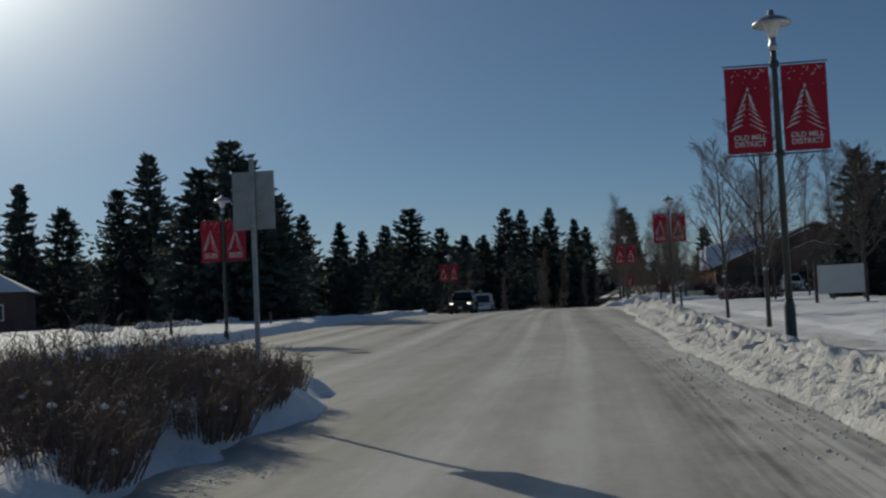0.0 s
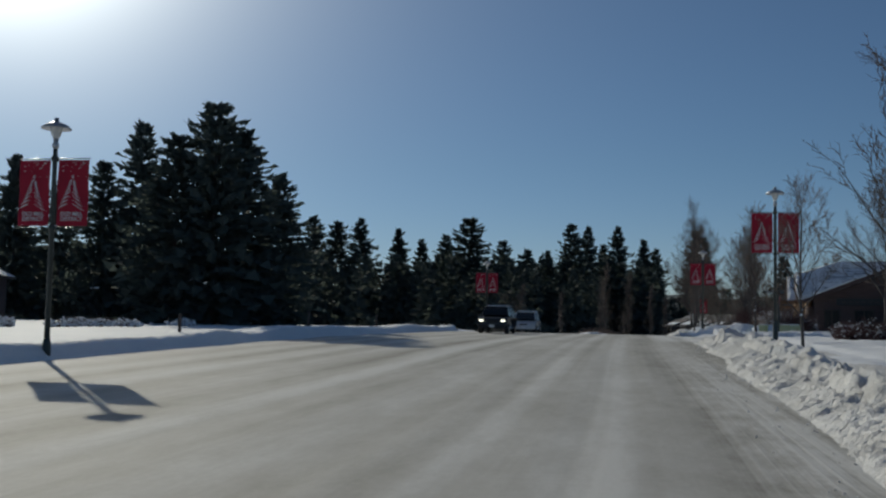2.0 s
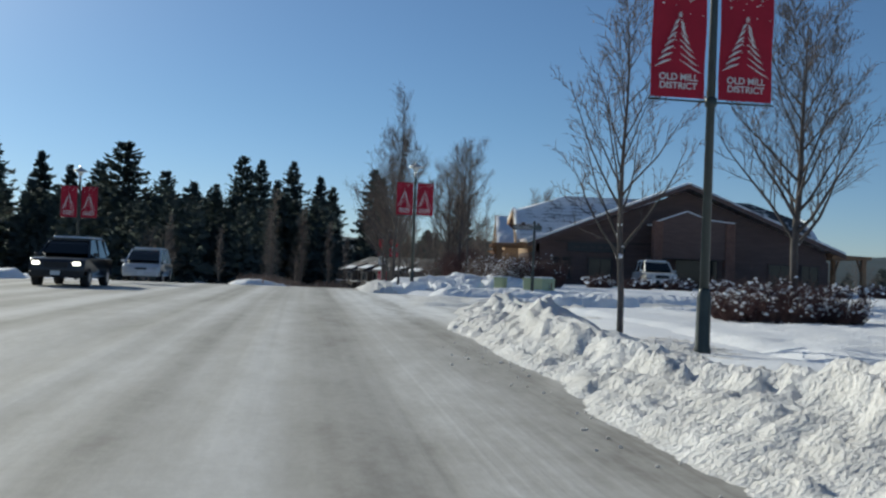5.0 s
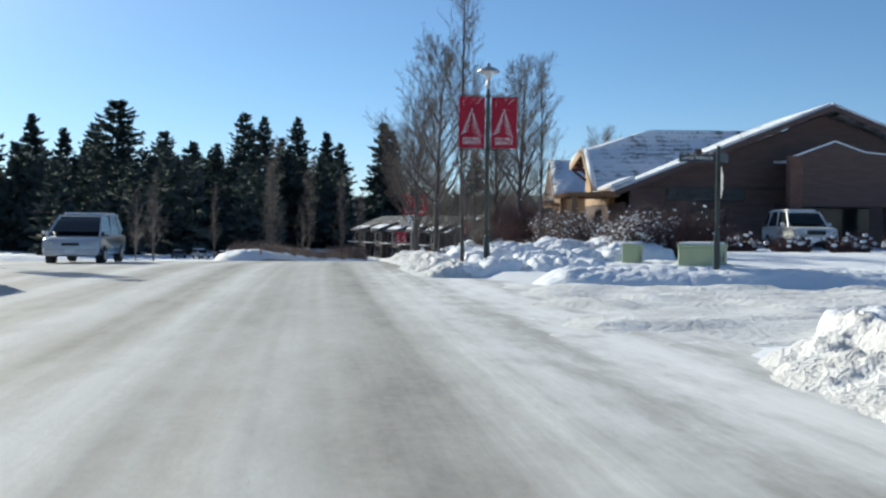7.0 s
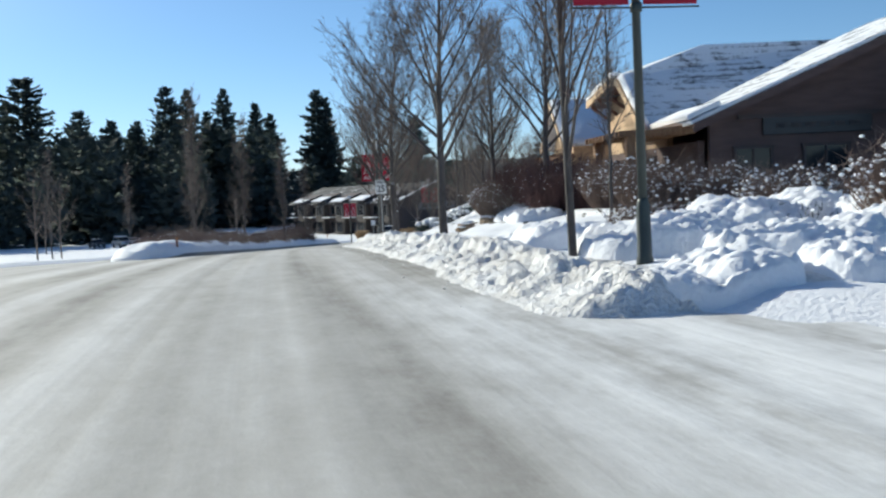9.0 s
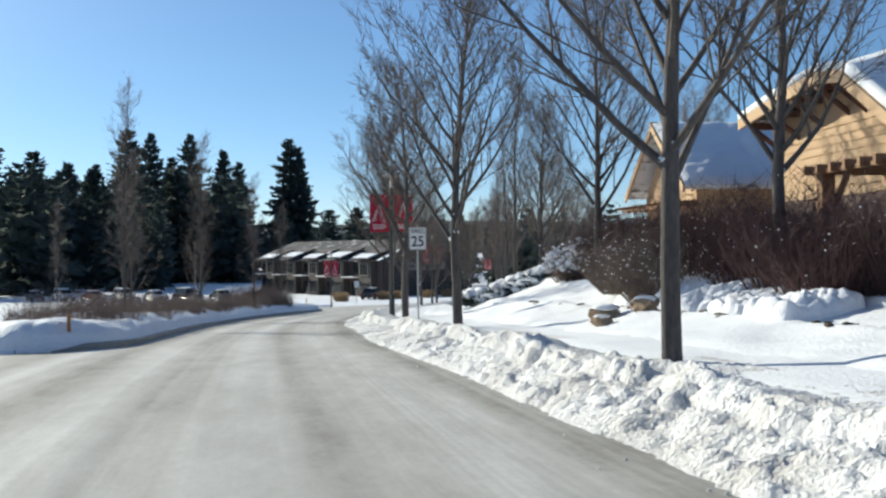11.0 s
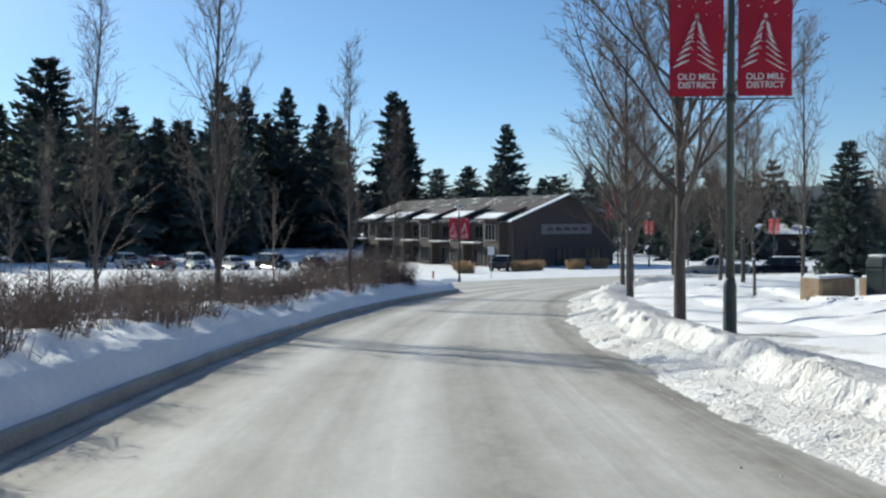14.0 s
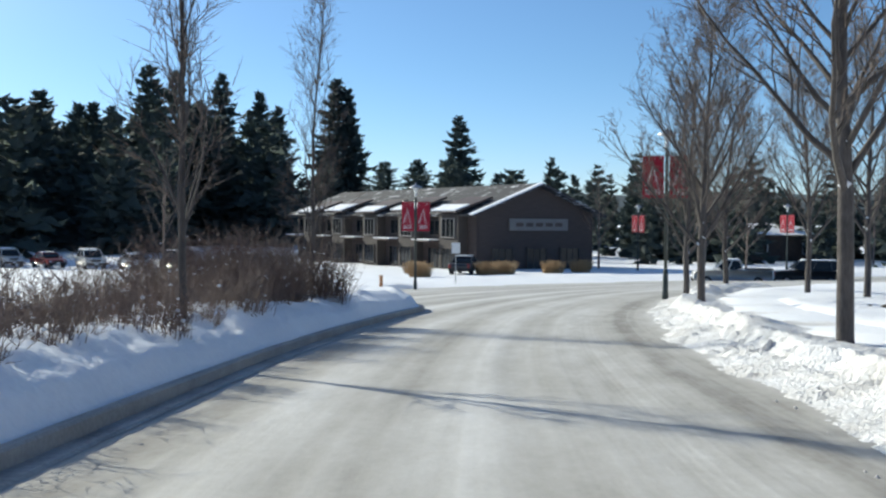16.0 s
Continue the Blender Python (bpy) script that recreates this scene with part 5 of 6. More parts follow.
def street_name_sign(x, y, base, rot):
    """A dark ornamental post with two name blades and a stop plate seen nearly edge on."""
    root = thing("street_name_sign", "dark ornamental post with street name blades and stop sign", "street sign")
    part("base", Mesh().box((0, 0, 0.10), (0.13, 0.13, 1.4), bev=0.015), POLE, root)
    part("post", Mesh().box((0, 0, 1.65), (0.085, 0.085, 2.1), bev=0.012), POLE, root)
    part("cap", Mesh().lathe([(0.05, 2.69), (0.065, 2.72), (0.05, 2.78), (0.0, 2.84)], n=10), POLE, root, smooth=True)
    blade = part("blade", Mesh().box((-0.47, 0, 2.53), (0.82, 0.025, 0.155), bev=0.004), SIGN_GREEN, root)
    part("crest", Mesh().box((-0.47, 0, 2.64), (0.76, 0.022, 0.055)).box((-0.45, 0, 2.70), (0.15, 0.02, 0.10)), TRIM_DARK, blade, "brown crest along the blade")
    bars_ = Mesh()
    for a in range(4):
        bars_.box((-0.76 + (a + (a > 1) * 0.9) * 0.15, -0.014, 2.64), (0.10, 0.005, 0.022))
    part("small_print", bars_, PRINT, blade, "white bars of small print")
    text_mesh("UPPER TERRACE", 0.095, PRINT, "lettering", blade, Matrix.Translation((-0.47, -0.016, 2.53)) @ UPRIGHT, "white sign lettering")
    turn = 1.0
    cross = part("cross_blade", Mesh().box((0.28 * math.cos(turn), 0.28 * math.sin(turn), 2.56), (0.52, 0.025, 0.2), turn, bev=0.004), SIGN_GREEN, root)
    part("cross_crest", Mesh().box((0.3 * math.cos(turn), 0.3 * math.sin(turn), 2.69), (0.16, 0.02, 0.11), turn), TRIM_DARK, cross)
    octagon = [(0.40 * math.cos(math.pi / 8 + k * math.pi / 4), 0.40 * math.sin(math.pi / 8 + k * math.pi / 4)) for k in range(8)]
    stop = part("stop_plate", Mesh().slab([(0.06, -q, 1.98 + p) for p, q in octagon], 0.012), GALV, root, "grey metal stop plate seen nearly edge on")
    part("stop_face", Mesh().slab([(0.066, -q * 0.95, 1.98 + p * 0.95) for p, q in octagon], 0.004), PAINT_RED, stop, "red stop face")
    root.matrix_basis = Matrix.Translation((x, y, base)) @ Matrix.Rotation(rot, 4, "Z")


street_name_sign(19.6, 79.4, 0.46, -0.34)


def utility_box(w, l, h, x, y, rot, label):
    root = thing("utility_box", label, "utility box")
    part("plinth", Mesh().box((0, 0, 0.0), (w + 0.1, l + 0.1, 0.16), bev=0.01), STUCCO, root)
    part("cabinet", Mesh().box((0, 0, h / 2 + 0.06), (w, l, h), bev=0.03), UTILITY, root)
    part("lid", Mesh().box((0, 0, h + 0.09), (w + 0.05, l + 0.05, 0.07), bev=0.02), UTILITY, root)
    part("snow_cap", Mesh().box((0, 0.02, h + 0.155), (w - 0.05, l - 0.05, 0.06), bev=0.025), SNOW, root, "thin cap of snow")
    part("seam", Mesh().box((0, -l / 2 - 0.004, h / 2), (0.015, 0.01, h * 0.85)), TRIM_DARK, root)
    if w > 1:
        part("rust_mark", Mesh().box((w * 0.22, -l / 2 - 0.003, h * 0.62), (0.10, 0.012, h * 0.5), bev=0.004), RUST, root, "brown rust run")
    part("latch", Mesh().box((0.08, -l / 2 - 0.012, h * 0.55), (0.04, 0.03, 0.10), bev=0.006), GALV, root)
    root.matrix_basis = Matrix.Translation((x, y, gz(x, y) - 0.09)) @ Matrix.Rotation(rot, 4, "Z")
    return root


utility_box(1.2, 0.95, 0.58, 21.15, 82.9, 0.75, "large pale green utility box with rust marks in the snow")
utility_box(0.46, 0.45, 0.58, 19.95, 84.7, 0.75, "narrow pale green utility box standing in the snow")


def board_sign(x0, y0, x1, y1):
    root = thing("board_sign", "blank pale grey sign board on two dark posts", "sign")
    L = math.hypot(x1 - x0, y1 - y0)
    for sx in (-1, 1):
        part("post", Mesh().box((sx * L / 2, 0, 0.6), (0.11, 0.11, 1.75), bev=0.01), TRIM_DARK, root)
    part("board", Mesh().box((0, -0.03, 0.93), (L - 0.13, 0.05, 1.02), bev=0.008), PALE_BOARD, root)
    part("back_frame", Mesh().box((0, 0.03, 0.93), (L - 0.13, 0.03, 0.12)), TRIM_DARK, root)
    cx, cy = (x0 + x1) / 2, (y0 + y1) / 2
    root.matrix_basis = Matrix.Translation((cx, cy, gz(cx, cy))) @ Matrix.Rotation(math.atan2(y1 - y0, x1 - x0), 4, "Z")


small_sign = thing("road_sign", "small white road sign on a thin post before the building", "road sign")
part("post", Mesh().box((0, 0.03, 1.1), (0.06, 0.05, 2.6), bev=0.006), GALV, small_sign)
part("plate", Mesh().box((0, 0, 2.05), (0.5, 0.014, 0.62)), SIGN_WHITE, small_sign)
small_sign.matrix_basis = Matrix.Translation((38.6, 194.5, gz(38.6, 194.5))) @ Matrix.Rotation(-0.25, 4, "Z")
board_sign(14.3, 36.6, 15.95, 36.2)


def stake(x, y, h, mat_, label, r=0.05, z=None):
    root = thing("marker_post", label, "post", group="posts beside the road")
    part("shaft", Mesh().box((0, 0, h / 2 - 0.15), (r * 2, r * 2, h + 0.3), taper=0.92, bev=0.008), mat_, root)
    part("cap", Mesh().box((0, 0, h + 0.015), (r * 2.2, r * 2.2, 0.04), bev=0.01), mat_, root)
    root.matrix_basis = Matrix.Translation((x, y, gz(x, y) if z is None else z))


stake(11.65, 116.6, 0.62, MARKER, "orange-brown wooden marker post in the snow of the median", 0.045, float(road_z(116.6)) + 0.15)
x_, y_ = (float(q) for q in at_road(168.3, -4.6))
stake(x_, y_, 0.8, MARKER, "orange-brown wooden marker post in the snow of the median", 0.045, float(road_z(y_)) + 0.15)
for x, y, h in [(-8.4, 34.5, 0.95), (-7.1, 46.0, 0.7), (-6.2, 61.0, 0.8), (-4.6, 72.0, 0.8)]:
    stake(x, y, h, TRIM_DARK, "dark wooden post standing in the verge snow", 0.045)


# ---------- cars ----------
def car(kind, paint, label, lit=False):
    """kind: suv, van, sedan or pickup. Front towards -y."""
    L, W, H, hood, belt = {"suv": (4.7, 1.88, 1.75, 1.05, 1.05), "van": (5.0, 1.92, 1.78, 1.0, 1.02), "sedan": (4.6, 1.78, 1.45, 0.9, 0.92), "pickup": (5.6, 1.95, 1.85, 1.1, 1.15)}[kind]
    root = thing("car" if kind != "pickup" else "pickup_truck", label, "car" if kind != "pickup" else "truck")
    y0, y1 = -L / 2, L / 2
    low = 0.32
    side = [(y0 + 0.08, low), (y0, 0.55), (y0 + 0.06, hood - 0.15), (y0 + 0.22, hood - 0.03), (y0 + L * 0.26, belt), (y1 - 0.1, belt + 0.02), (y1, belt - 0.15), (y1 - 0.02, 0.5), (y1 - 0.12, low)]
    if kind == "van":
        side[3:5] = [(y0 + 0.25, hood - 0.02), (y0 + L * 0.2, belt)]

    def loft(prof, w0, w1, cuts=2):
        """A closed side profile with softened corners, drawn across the car with rounded flanks."""
        for _ in range(cuts):
            soft = []
            for q, nx in zip(prof, prof[1:] + prof[:1]):
                soft += [(q[0] * 0.75 + nx[0] * 0.25, q[1] * 0.75 + nx[1] * 0.25), (q[0] * 0.25 + nx[0] * 0.75, q[1] * 0.25 + nx[1] * 0.75)]
            prof = soft
        me = Mesh()
        lo, hi = min(p[1] for p in prof), max(p[1] for p in prof)
        cy, cz = sum(p[0] for p in prof) / len(prof), (lo + hi) / 2
        vs, n = [], len(prof)
        rows = ((-1, 0.0, 0.90), (-1, 0.03, 0.955), (-1, 0.10, 0.985), (-1, 0.28, 1.0), (1, 0.28, 1.0), (1, 0.10, 0.985), (1, 0.03, 0.955), (1, 0.0, 0.90))
        for fx, inset, k in rows:
            for yy, zz in prof:
                hw = (w0 + (w1 - w0) * (zz - lo) / (hi - lo)) / 2
                vs.append((fx * (hw - inset), cy + (yy - cy) * (0.5 + 0.5 * k), cz + (zz - cz) * k))
        fs = []
        for r in range(len(rows) - 1):
            for i in range(n):
                k = (i + 1) % n
                fs.append((r * n + i, r * n + k, r * n + n + k, r * n + n + i))
        fs += [tuple(range(n)), tuple(reversed(range((len(rows) - 1) * n, len(rows) * n)))]
        return me.add(vs, fs)

    part("body", loft(side, W * 0.99, W), paint, root, smooth=True)
    ws, wr = {"suv": (0.22, 0.97), "van": (0.10, 0.98), "sedan": (0.27, 0.83), "pickup": (0.27, 0.62)}[kind]
    a0, a1 = y0 + L * ws, y0 + L * wr
    rake, back = {"suv": (0.75, 0.25), "van": (1.15, 0.2), "sedan": (0.75, 0.7), "pickup": (0.7, 0.18)}[kind]
    cab = [(a0, belt - 0.03), (a0 + rake, H - 0.06), (a0 + rake + 0.35, H), (a1 - back - 0.3, H - 0.01), (a1 - back, H - 0.07), (a1, belt - 0.03)]
    glass = part("glasshouse", loft(cab, W * 0.95, W * 0.74, 1), GLASS, root, "dark car windows")
    rf = Mesh().slab([(-W * 0.37, a0 + rake - 0.02, H - 0.03), (W * 0.37, a0 + rake - 0.02, H - 0.03), (W * 0.37, a1 - back, H + 0.005), (-W * 0.37, a1 - back, H + 0.005)], 0.06)
    part("roof", rf, paint, root)
    part("roof_snow", Mesh().box((0, (a0 + rake + a1 - back) / 2, H + 0.03), (W * 0.66, (a1 - back - a0 - rake) * 0.9, 0.07), bev=0.03), SNOW, root, "thin snow on the roof")
    for sx in (-1, 1):
        for t in (0.0, 0.42, 0.80) if kind in ("suv", "van") else (0.0, 0.5, 1.0):
            yb = a0 + (a1 - a0) * t
            yt = a0 + rake + (a1 - back - a0 - rake) * t
            part("pillar", Mesh().tube([(sx * W * 0.462, yb, belt - 0.02), (sx * W * 0.378, yt, H - 0.05)], [0.045, 0.04], 6), paint, root)
        part("mirror", Mesh().box((sx * (W / 2 + 0.09), a0 + 0.35, belt + 0.1), (0.18, 0.1, 0.14), bev=0.03), paint, root)
        part("headlight", Mesh().box((sx * W * 0.36, y0 + 0.06, hood - 0.22), (0.26, 0.12, 0.13), bev=0.03), LIT_LAMP if lit else HEADLAMP, root, "lit headlight" if lit else "")
        part("tail_light", Mesh().box((sx * W * 0.42, y1 - 0.03, belt - 0.2), (0.18, 0.1, 0.3), bev=0.02), PAINT_RED, root)
    gw, gh = (0.30, 0.09) if kind == "van" else (0.42, 0.2)
    part("grille", Mesh().box((0, y0 + 0.025, hood - 0.26), (W * gw, 0.08, gh), bev=0.02), PLASTIC, root)
    part("bumper", Mesh().box((0, y0 + 0.06, 0.46), (W * 0.94, 0.2, 0.24), bev=0.05), paint if kind == "van" else PLASTIC, root)
    part("rear_bumper", Mesh().box((0, y1 - 0.06, 0.46), (W * 0.94, 0.2, 0.24), bev=0.05), PLASTIC, root)
    part("number_plate", Mesh().box((0, y0 - 0.045, 0.5), (0.32, 0.012, 0.15)), SIGN_WHITE, root)
    for sx in (-1, 1):
        for yy in (y0 + L * 0.185, y1 - L * 0.2):
            wh = Mesh().tube([(sx * (W / 2 - 0.25), yy, 0.34), (sx * (W / 2 - 0.23), yy, 0.34), (sx * (W / 2 + 0.0), yy, 0.34), (sx * (W / 2 + 0.02), yy, 0.34)], [0.31, 0.345, 0.345, 0.31], 20)
            wheel = part("wheel", wh, TYRE, root, smooth=False)
            part("rim", Mesh().tube([(sx * (W / 2 + 0.005), yy, 0.34), (sx * (W / 2 + 0.03), yy, 0.34)], [0.21, 0.17], 14), RIM, wheel)
    if kind == "pickup":
        part("bed_rail", Mesh().box((0, y1 - L * 0.18, belt + 0.05), (W * 0.95, L * 0.33, 0.08), bev=0.02), PLASTIC, root)
    return root


def park(ob, x, y, rot, z=None):
    ob.matrix_basis = Matrix.Translation((x, y, (gz(x, y) if z is None else z) - 0.01)) @ Matrix.Rotation(rot, 4, "Z")


def local_house(u_, v_):
    """Places before the corner building: along its front, and out from it."""
    return 38.5 + u_ * 0.970 + v_ * 0.243, 102.5 - u_ * 0.243 + v_ * 0.970


h90 = heading(90)
park(car("van", PAINT_SILVER, "silver minivan with snow on its roof on the snowy road"), 4.15, 97.5, h90 + 0.02, float(road_z(97.5)))
park(car("suv", PAINT_DARK, "dark sport utility car with lit headlights on the snowy road", True), 2.1, 80.5, h90, float(road_z(80.5)))
park(car("suv", PAINT_WHITE, "white sport utility car parked behind snowy hedges"), *local_house(-3.0, -4.6), -0.25)
park(car("pickup", PAINT_WHITE, "white pickup truck parked beyond the verge"), 61.0, 200.3, -2.09)
park(car("suv", PAINT_DARK, "dark car parked beside the pickup truck"), 66.0, 198.6, -2.09)
for i, (k, p_, nm) in enumerate([("sedan", PAINT_DARK, "dark"), ("suv", PAINT_SILVER, "silver"), ("sedan", PAINT_RED, "dark red"), ("suv", PAINT_WHITE, "white"), ("sedan", PAINT_SILVER, "silver"), ("suv", PAINT_DARK, "dark"), ("sedan", PAINT_DARK, "dark")]):
    x, y = 5.0 + i * 3.9, 246 - i * 3.6
    park(car(k, p_, nm + " car parked in the snow with a snowy roof"), x, y, 0.25 + 0.1 * (i % 3))
park(car("sedan", PAINT_DARK, "dark saloon car parked in front of the long building"), 45.5, 213.5, 2.6)


# ---------- the gabled building at the corner ----------
HO = Matrix.Translation((38.5, 102.5, 0.0)) @ Matrix.Rotation(math.atan2(-0.243, 0.970), 4, "Z")
house = thing("house", "brown gabled single-storey building with snow on its roofs", "building", HO)
# walls in local metres: x along the street front, y to the back
w = Mesh()
w.box((0, 0.6, 1.55), (19.4, 0.25, 3.5))
w.add([(-9.7, 0.5, 3.25), (9.7, 0.5, 3.25), (0, 0.5, 7.05), (-9.7, 0.72, 3.25), (9.7, 0.72, 3.25), (0, 0.72, 7.05)], [(0, 1, 2), (5, 4, 3), (0, 2, 5, 3), (1, 4, 5, 2)])
part("front_wall", w, SIDING_BROWN, house)
for sx in (-1, 1):
    xx = sx * 9.9
    # brown instead of tan below: the low roof's shade is put into the colour
    part("lower_wall", Mesh().box((xx, 7.5, 1.2), (0.22, 13.3, 2.8)), SIDING_BROWN, house, "brown lower wall darkened for the shade under the low roof")
    outline = [(4.6, 2.6), (14.1, 2.6), (14.1, 5.0), (9.6, 5.55), (8.0, 5.35), (4.6, 3.3)]
    w = Mesh().add([(xx - .12, *q) for q in outline] + [(xx + .12, *q) for q in outline], [tuple(range(6)), tuple(range(11, 5, -1))] + [(i, i + 6, (i + 1) % 6 + 6, (i + 1) % 6) for i in range(6)])
    part("side_wall", w, SIDING_TAN, house, "tan board siding lit by the sun")
    for k in range(12):
        z = 2.72 + k * 0.235
        y_a = 4.65 if z < 3.3 else 4.65 + (z - 3.2) / 2.1 * 3.4
        y_b = 14.05 if z < 4.95 else 14.05 - (z - 4.9) / 0.65 * 4.4
        if y_b > y_a:
            part("siding_board", Mesh().box((xx + sx * 0.135, (y_a + y_b) / 2, z), (0.03, y_b - y_a, 0.205)), SIDING_TAN, house)
part("back_wall", Mesh().box((0, 14.2, 2.4), (20.0, 0.25, 5.2)), SIDING_BROWN, house)


def roof_plane(poly, t=0.16, mat_=ROOF_THICK, fascia=True):
    """A roof slope as a slab with a fascia along its edge and a snow skin on top."""
    return part("roof_slope", Mesh().slab(poly, t), mat_, house)


# front gable, ridge running back
roof_plane([(-10.6, -0.5, 3.12), (0, -0.5, 7.42), (0, 8.2, 7.42), (-10.6, 8.2, 3.12)][::-1], mat_=ROOF_THICK)
roof_plane([(10.6, -0.5, 3.12), (0, -0.5, 7.42), (0, 8.2, 7.42), (10.6, 8.2, 3.12)], mat_=ROOF_THICK)
# cross wing with clipped gable ends
for sx in (-1, 1):
    a = [(sx * 11.0, 4.3, 3.4), (sx * 11.0, 8.0, 5.65), (sx * 7.0, 9.1, 7.05), (sx * 0.2, 9.1, 7.05), (sx * 0.2, 4.3, 3.4)]
    roof_plane(a if sx > 0 else a[::-1], mat_=ROOF_THICK if sx < 0 else ROOF_THIN)
    b_ = [(sx * 11.0, 14.6, 5.25), (sx * 11.0, 9.6, 5.85), (sx * 7.0, 9.1, 7.05), (sx * 0.2, 9.1, 7.05), (sx * 0.2, 14.6, 5.25)]
    roof_plane(b_[::-1] if sx > 0 else b_, mat_=ROOF_THIN)
    c_ = [(sx * 11.0, 8.0, 5.65), (sx * 11.0, 9.6, 5.85), (sx * 7.0, 9.1, 7.05)]
    roof_plane(c_ if sx > 0 else c_[::-1], mat_=ROOF_THICK)
    for p, q in (((4.3, 3.33), (8.0, 5.58)), ((14.6, 5.18), (9.6, 5.78)), ((8.0, 5.58), (9.6, 5.78))):
        part("fascia_board", Mesh().slab([(sx * 11.02, p[0], p[1] - 0.26), (sx * 11.02, q[0], q[1] - 0.26), (sx * 11.02, q[0], q[1] + 0.05), (sx * 11.02, p[0], p[1] + 0.05)], 0.1), SIDING_TAN, house, "tan fascia board")
        part("edge_snow", Mesh().tube([(sx * 10.9, p[0], p[1] + 0.15), (sx * 10.9, (p[0] + q[0]) / 2, (p[1] + q[1]) / 2 + 0.17), (sx * 10.9, q[0], q[1] + 0.15)], [0.13, 0.17, 0.14], 7), SNOW, house, "roll of snow along the roof edge", True)
    for y, z in ((5.2, 3.75), (6.1, 4.3), (7.0, 4.85), (7.8, 5.3), (8.6, 5.5), (9.5, 5.55), (11.0, 5.4), (12.4, 5.2), (13.8, 5.0)):
        part("roof_bracket", Mesh().box((sx * 10.4, y, z - 0.08), (1.1, 0.17, 0.2), bev=0.02), BEAM, house, "reddish timber bracket under the eaves")
        part("brace", Mesh().tube([(sx * 10.0, y, z - 0.8), (sx * 10.85, y, z - 0.15)], [0.08, 0.08], 4), BEAM, house)
    poly = [(sx * 10.0, 0.6, 3.25), (sx * 12.7, 0.6, 2.98), (sx * 12.7, 6.4, 2.98), (sx * 10.0, 6.4, 3.25)]
    part("pent_roof", Mesh().slab(poly if sx > 0 else poly[::-1], 0.1), TIMBER, house, "reddish timber pergola roof above the wall")
    for y in np.arange(0.7, 6.5, 0.62):
        part("rafter", Mesh().box((sx * 11.5, float(y), 2.98), (2.7, 0.11, 0.2)), TIMBER, house)
    for y in (0.9, 6.1):
        part("pergola_post", Mesh().box((sx * 12.4, y, 1.4), (0.32, 0.32, 3.0), bev=0.03), TIMBER, house, "stout timber post")
        part("post_brace", Mesh().tube([(sx * 12.4, y + (0.2 if y < 3 else -0.2), 1.9), (sx * 12.4, y + (1.0 if y < 3 else -1.0), 2.85)], [0.09, 0.09], 4), TIMBER, house)
for sx in (-1, 1):
    a = [(sx * 10.6, -0.52, 2.86), (0, -0.52, 7.16), (0, -0.52, 7.44), (sx * 10.6, -0.52, 3.14)]
    part("barge_board", Mesh().slab(a if sx > 0 else a[::-1], 0.1), SIDING_BROWN, house, "brown barge board of the front gable")
a = [(-10.65, -0.56, 3.15), (-1.6, -0.56, 6.83), (-1.6, -0.25, 6.86), (-10.65, -0.05, 3.2)]
part("snow_edge", Mesh().slab(a[::-1], 0.08), SNOW, house, "line of snow along the gable edge")
part("eave_snow", Mesh().slab([(-10.75, -0.5, 3.28), (-9.6, -0.5, 3.75), (-9.6, 4.2, 3.75), (-10.75, 4.2, 3.28)][::-1], 0.16), SNOW, house, "thick snow along the eave")
# porch: a brick-faced gable parapet over the entrance
pg = Mesh()
front = [(-2.5, 2.45), (2.5, 2.45), (2.5, 4.85), (0.9, 5.0), (-0.5, 5.5), (-2.5, 4.75)]
pg.add([(p, -2.3, q) for p, q in front] + [(p, -1.95, q) for p, q in front], [tuple(range(6)), tuple(range(11, 5, -1))] + [(i, i + 6, (i + 1) % 6 + 6, (i + 1) % 6) for i in range(6)])
part("porch_wall", pg, SIDING_BROWN, house)
part("porch_ceiling", Mesh().box((0, -0.8, 2.5), (4.9, 2.9, 0.2)), TRIM_DARK, house)
part("porch_roof", Mesh().slab([(-2.5, -1.95, 4.6), (2.5, -1.95, 4.6), (2.5, 0.6, 4.75), (-2.5, 0.6, 4.75)], 0.12), ROOF_THICK, house)
for (p0, q0), (p1, q1) in (((-2.6, 4.76), (-0.5, 5.54)), ((-0.5, 5.54), (0.9, 5.04)), ((0.9, 5.04), (2.6, 4.88))):
    part("porch_snow", Mesh().slab([(p0, -2.36, q0), (p1, -2.36, q1), (p1, -1.9, q1), (p0, -1.9, q0)], 0.06), SNOW, house, "line of snow along the parapet")
for x in (-2.35, 2.35):
    part("porch_column", Mesh().box((x, -2.1, 2.35), (0.62, 0.6, 4.9), bev=0.04), BRICK_COLUMN, house, "brick porch column")
part("front_band", Mesh().box((-5.2, 0.42, 3.35), (7.0, 0.14, 0.14)), TRIM_DARK, house)
sgn = part("shop_sign", Mesh().box((-5.9, 0.40, 3.0), (3.9, 0.1, 0.62), bev=0.02), SIGN_BLACK, house, "dark long name board")
for a in range(6):
    part("letter_bar", Mesh().box((-7.2 + a * 0.52, 0.34, 3.0), (0.36, 0.02, 0.16)), STUCCO, sgn)


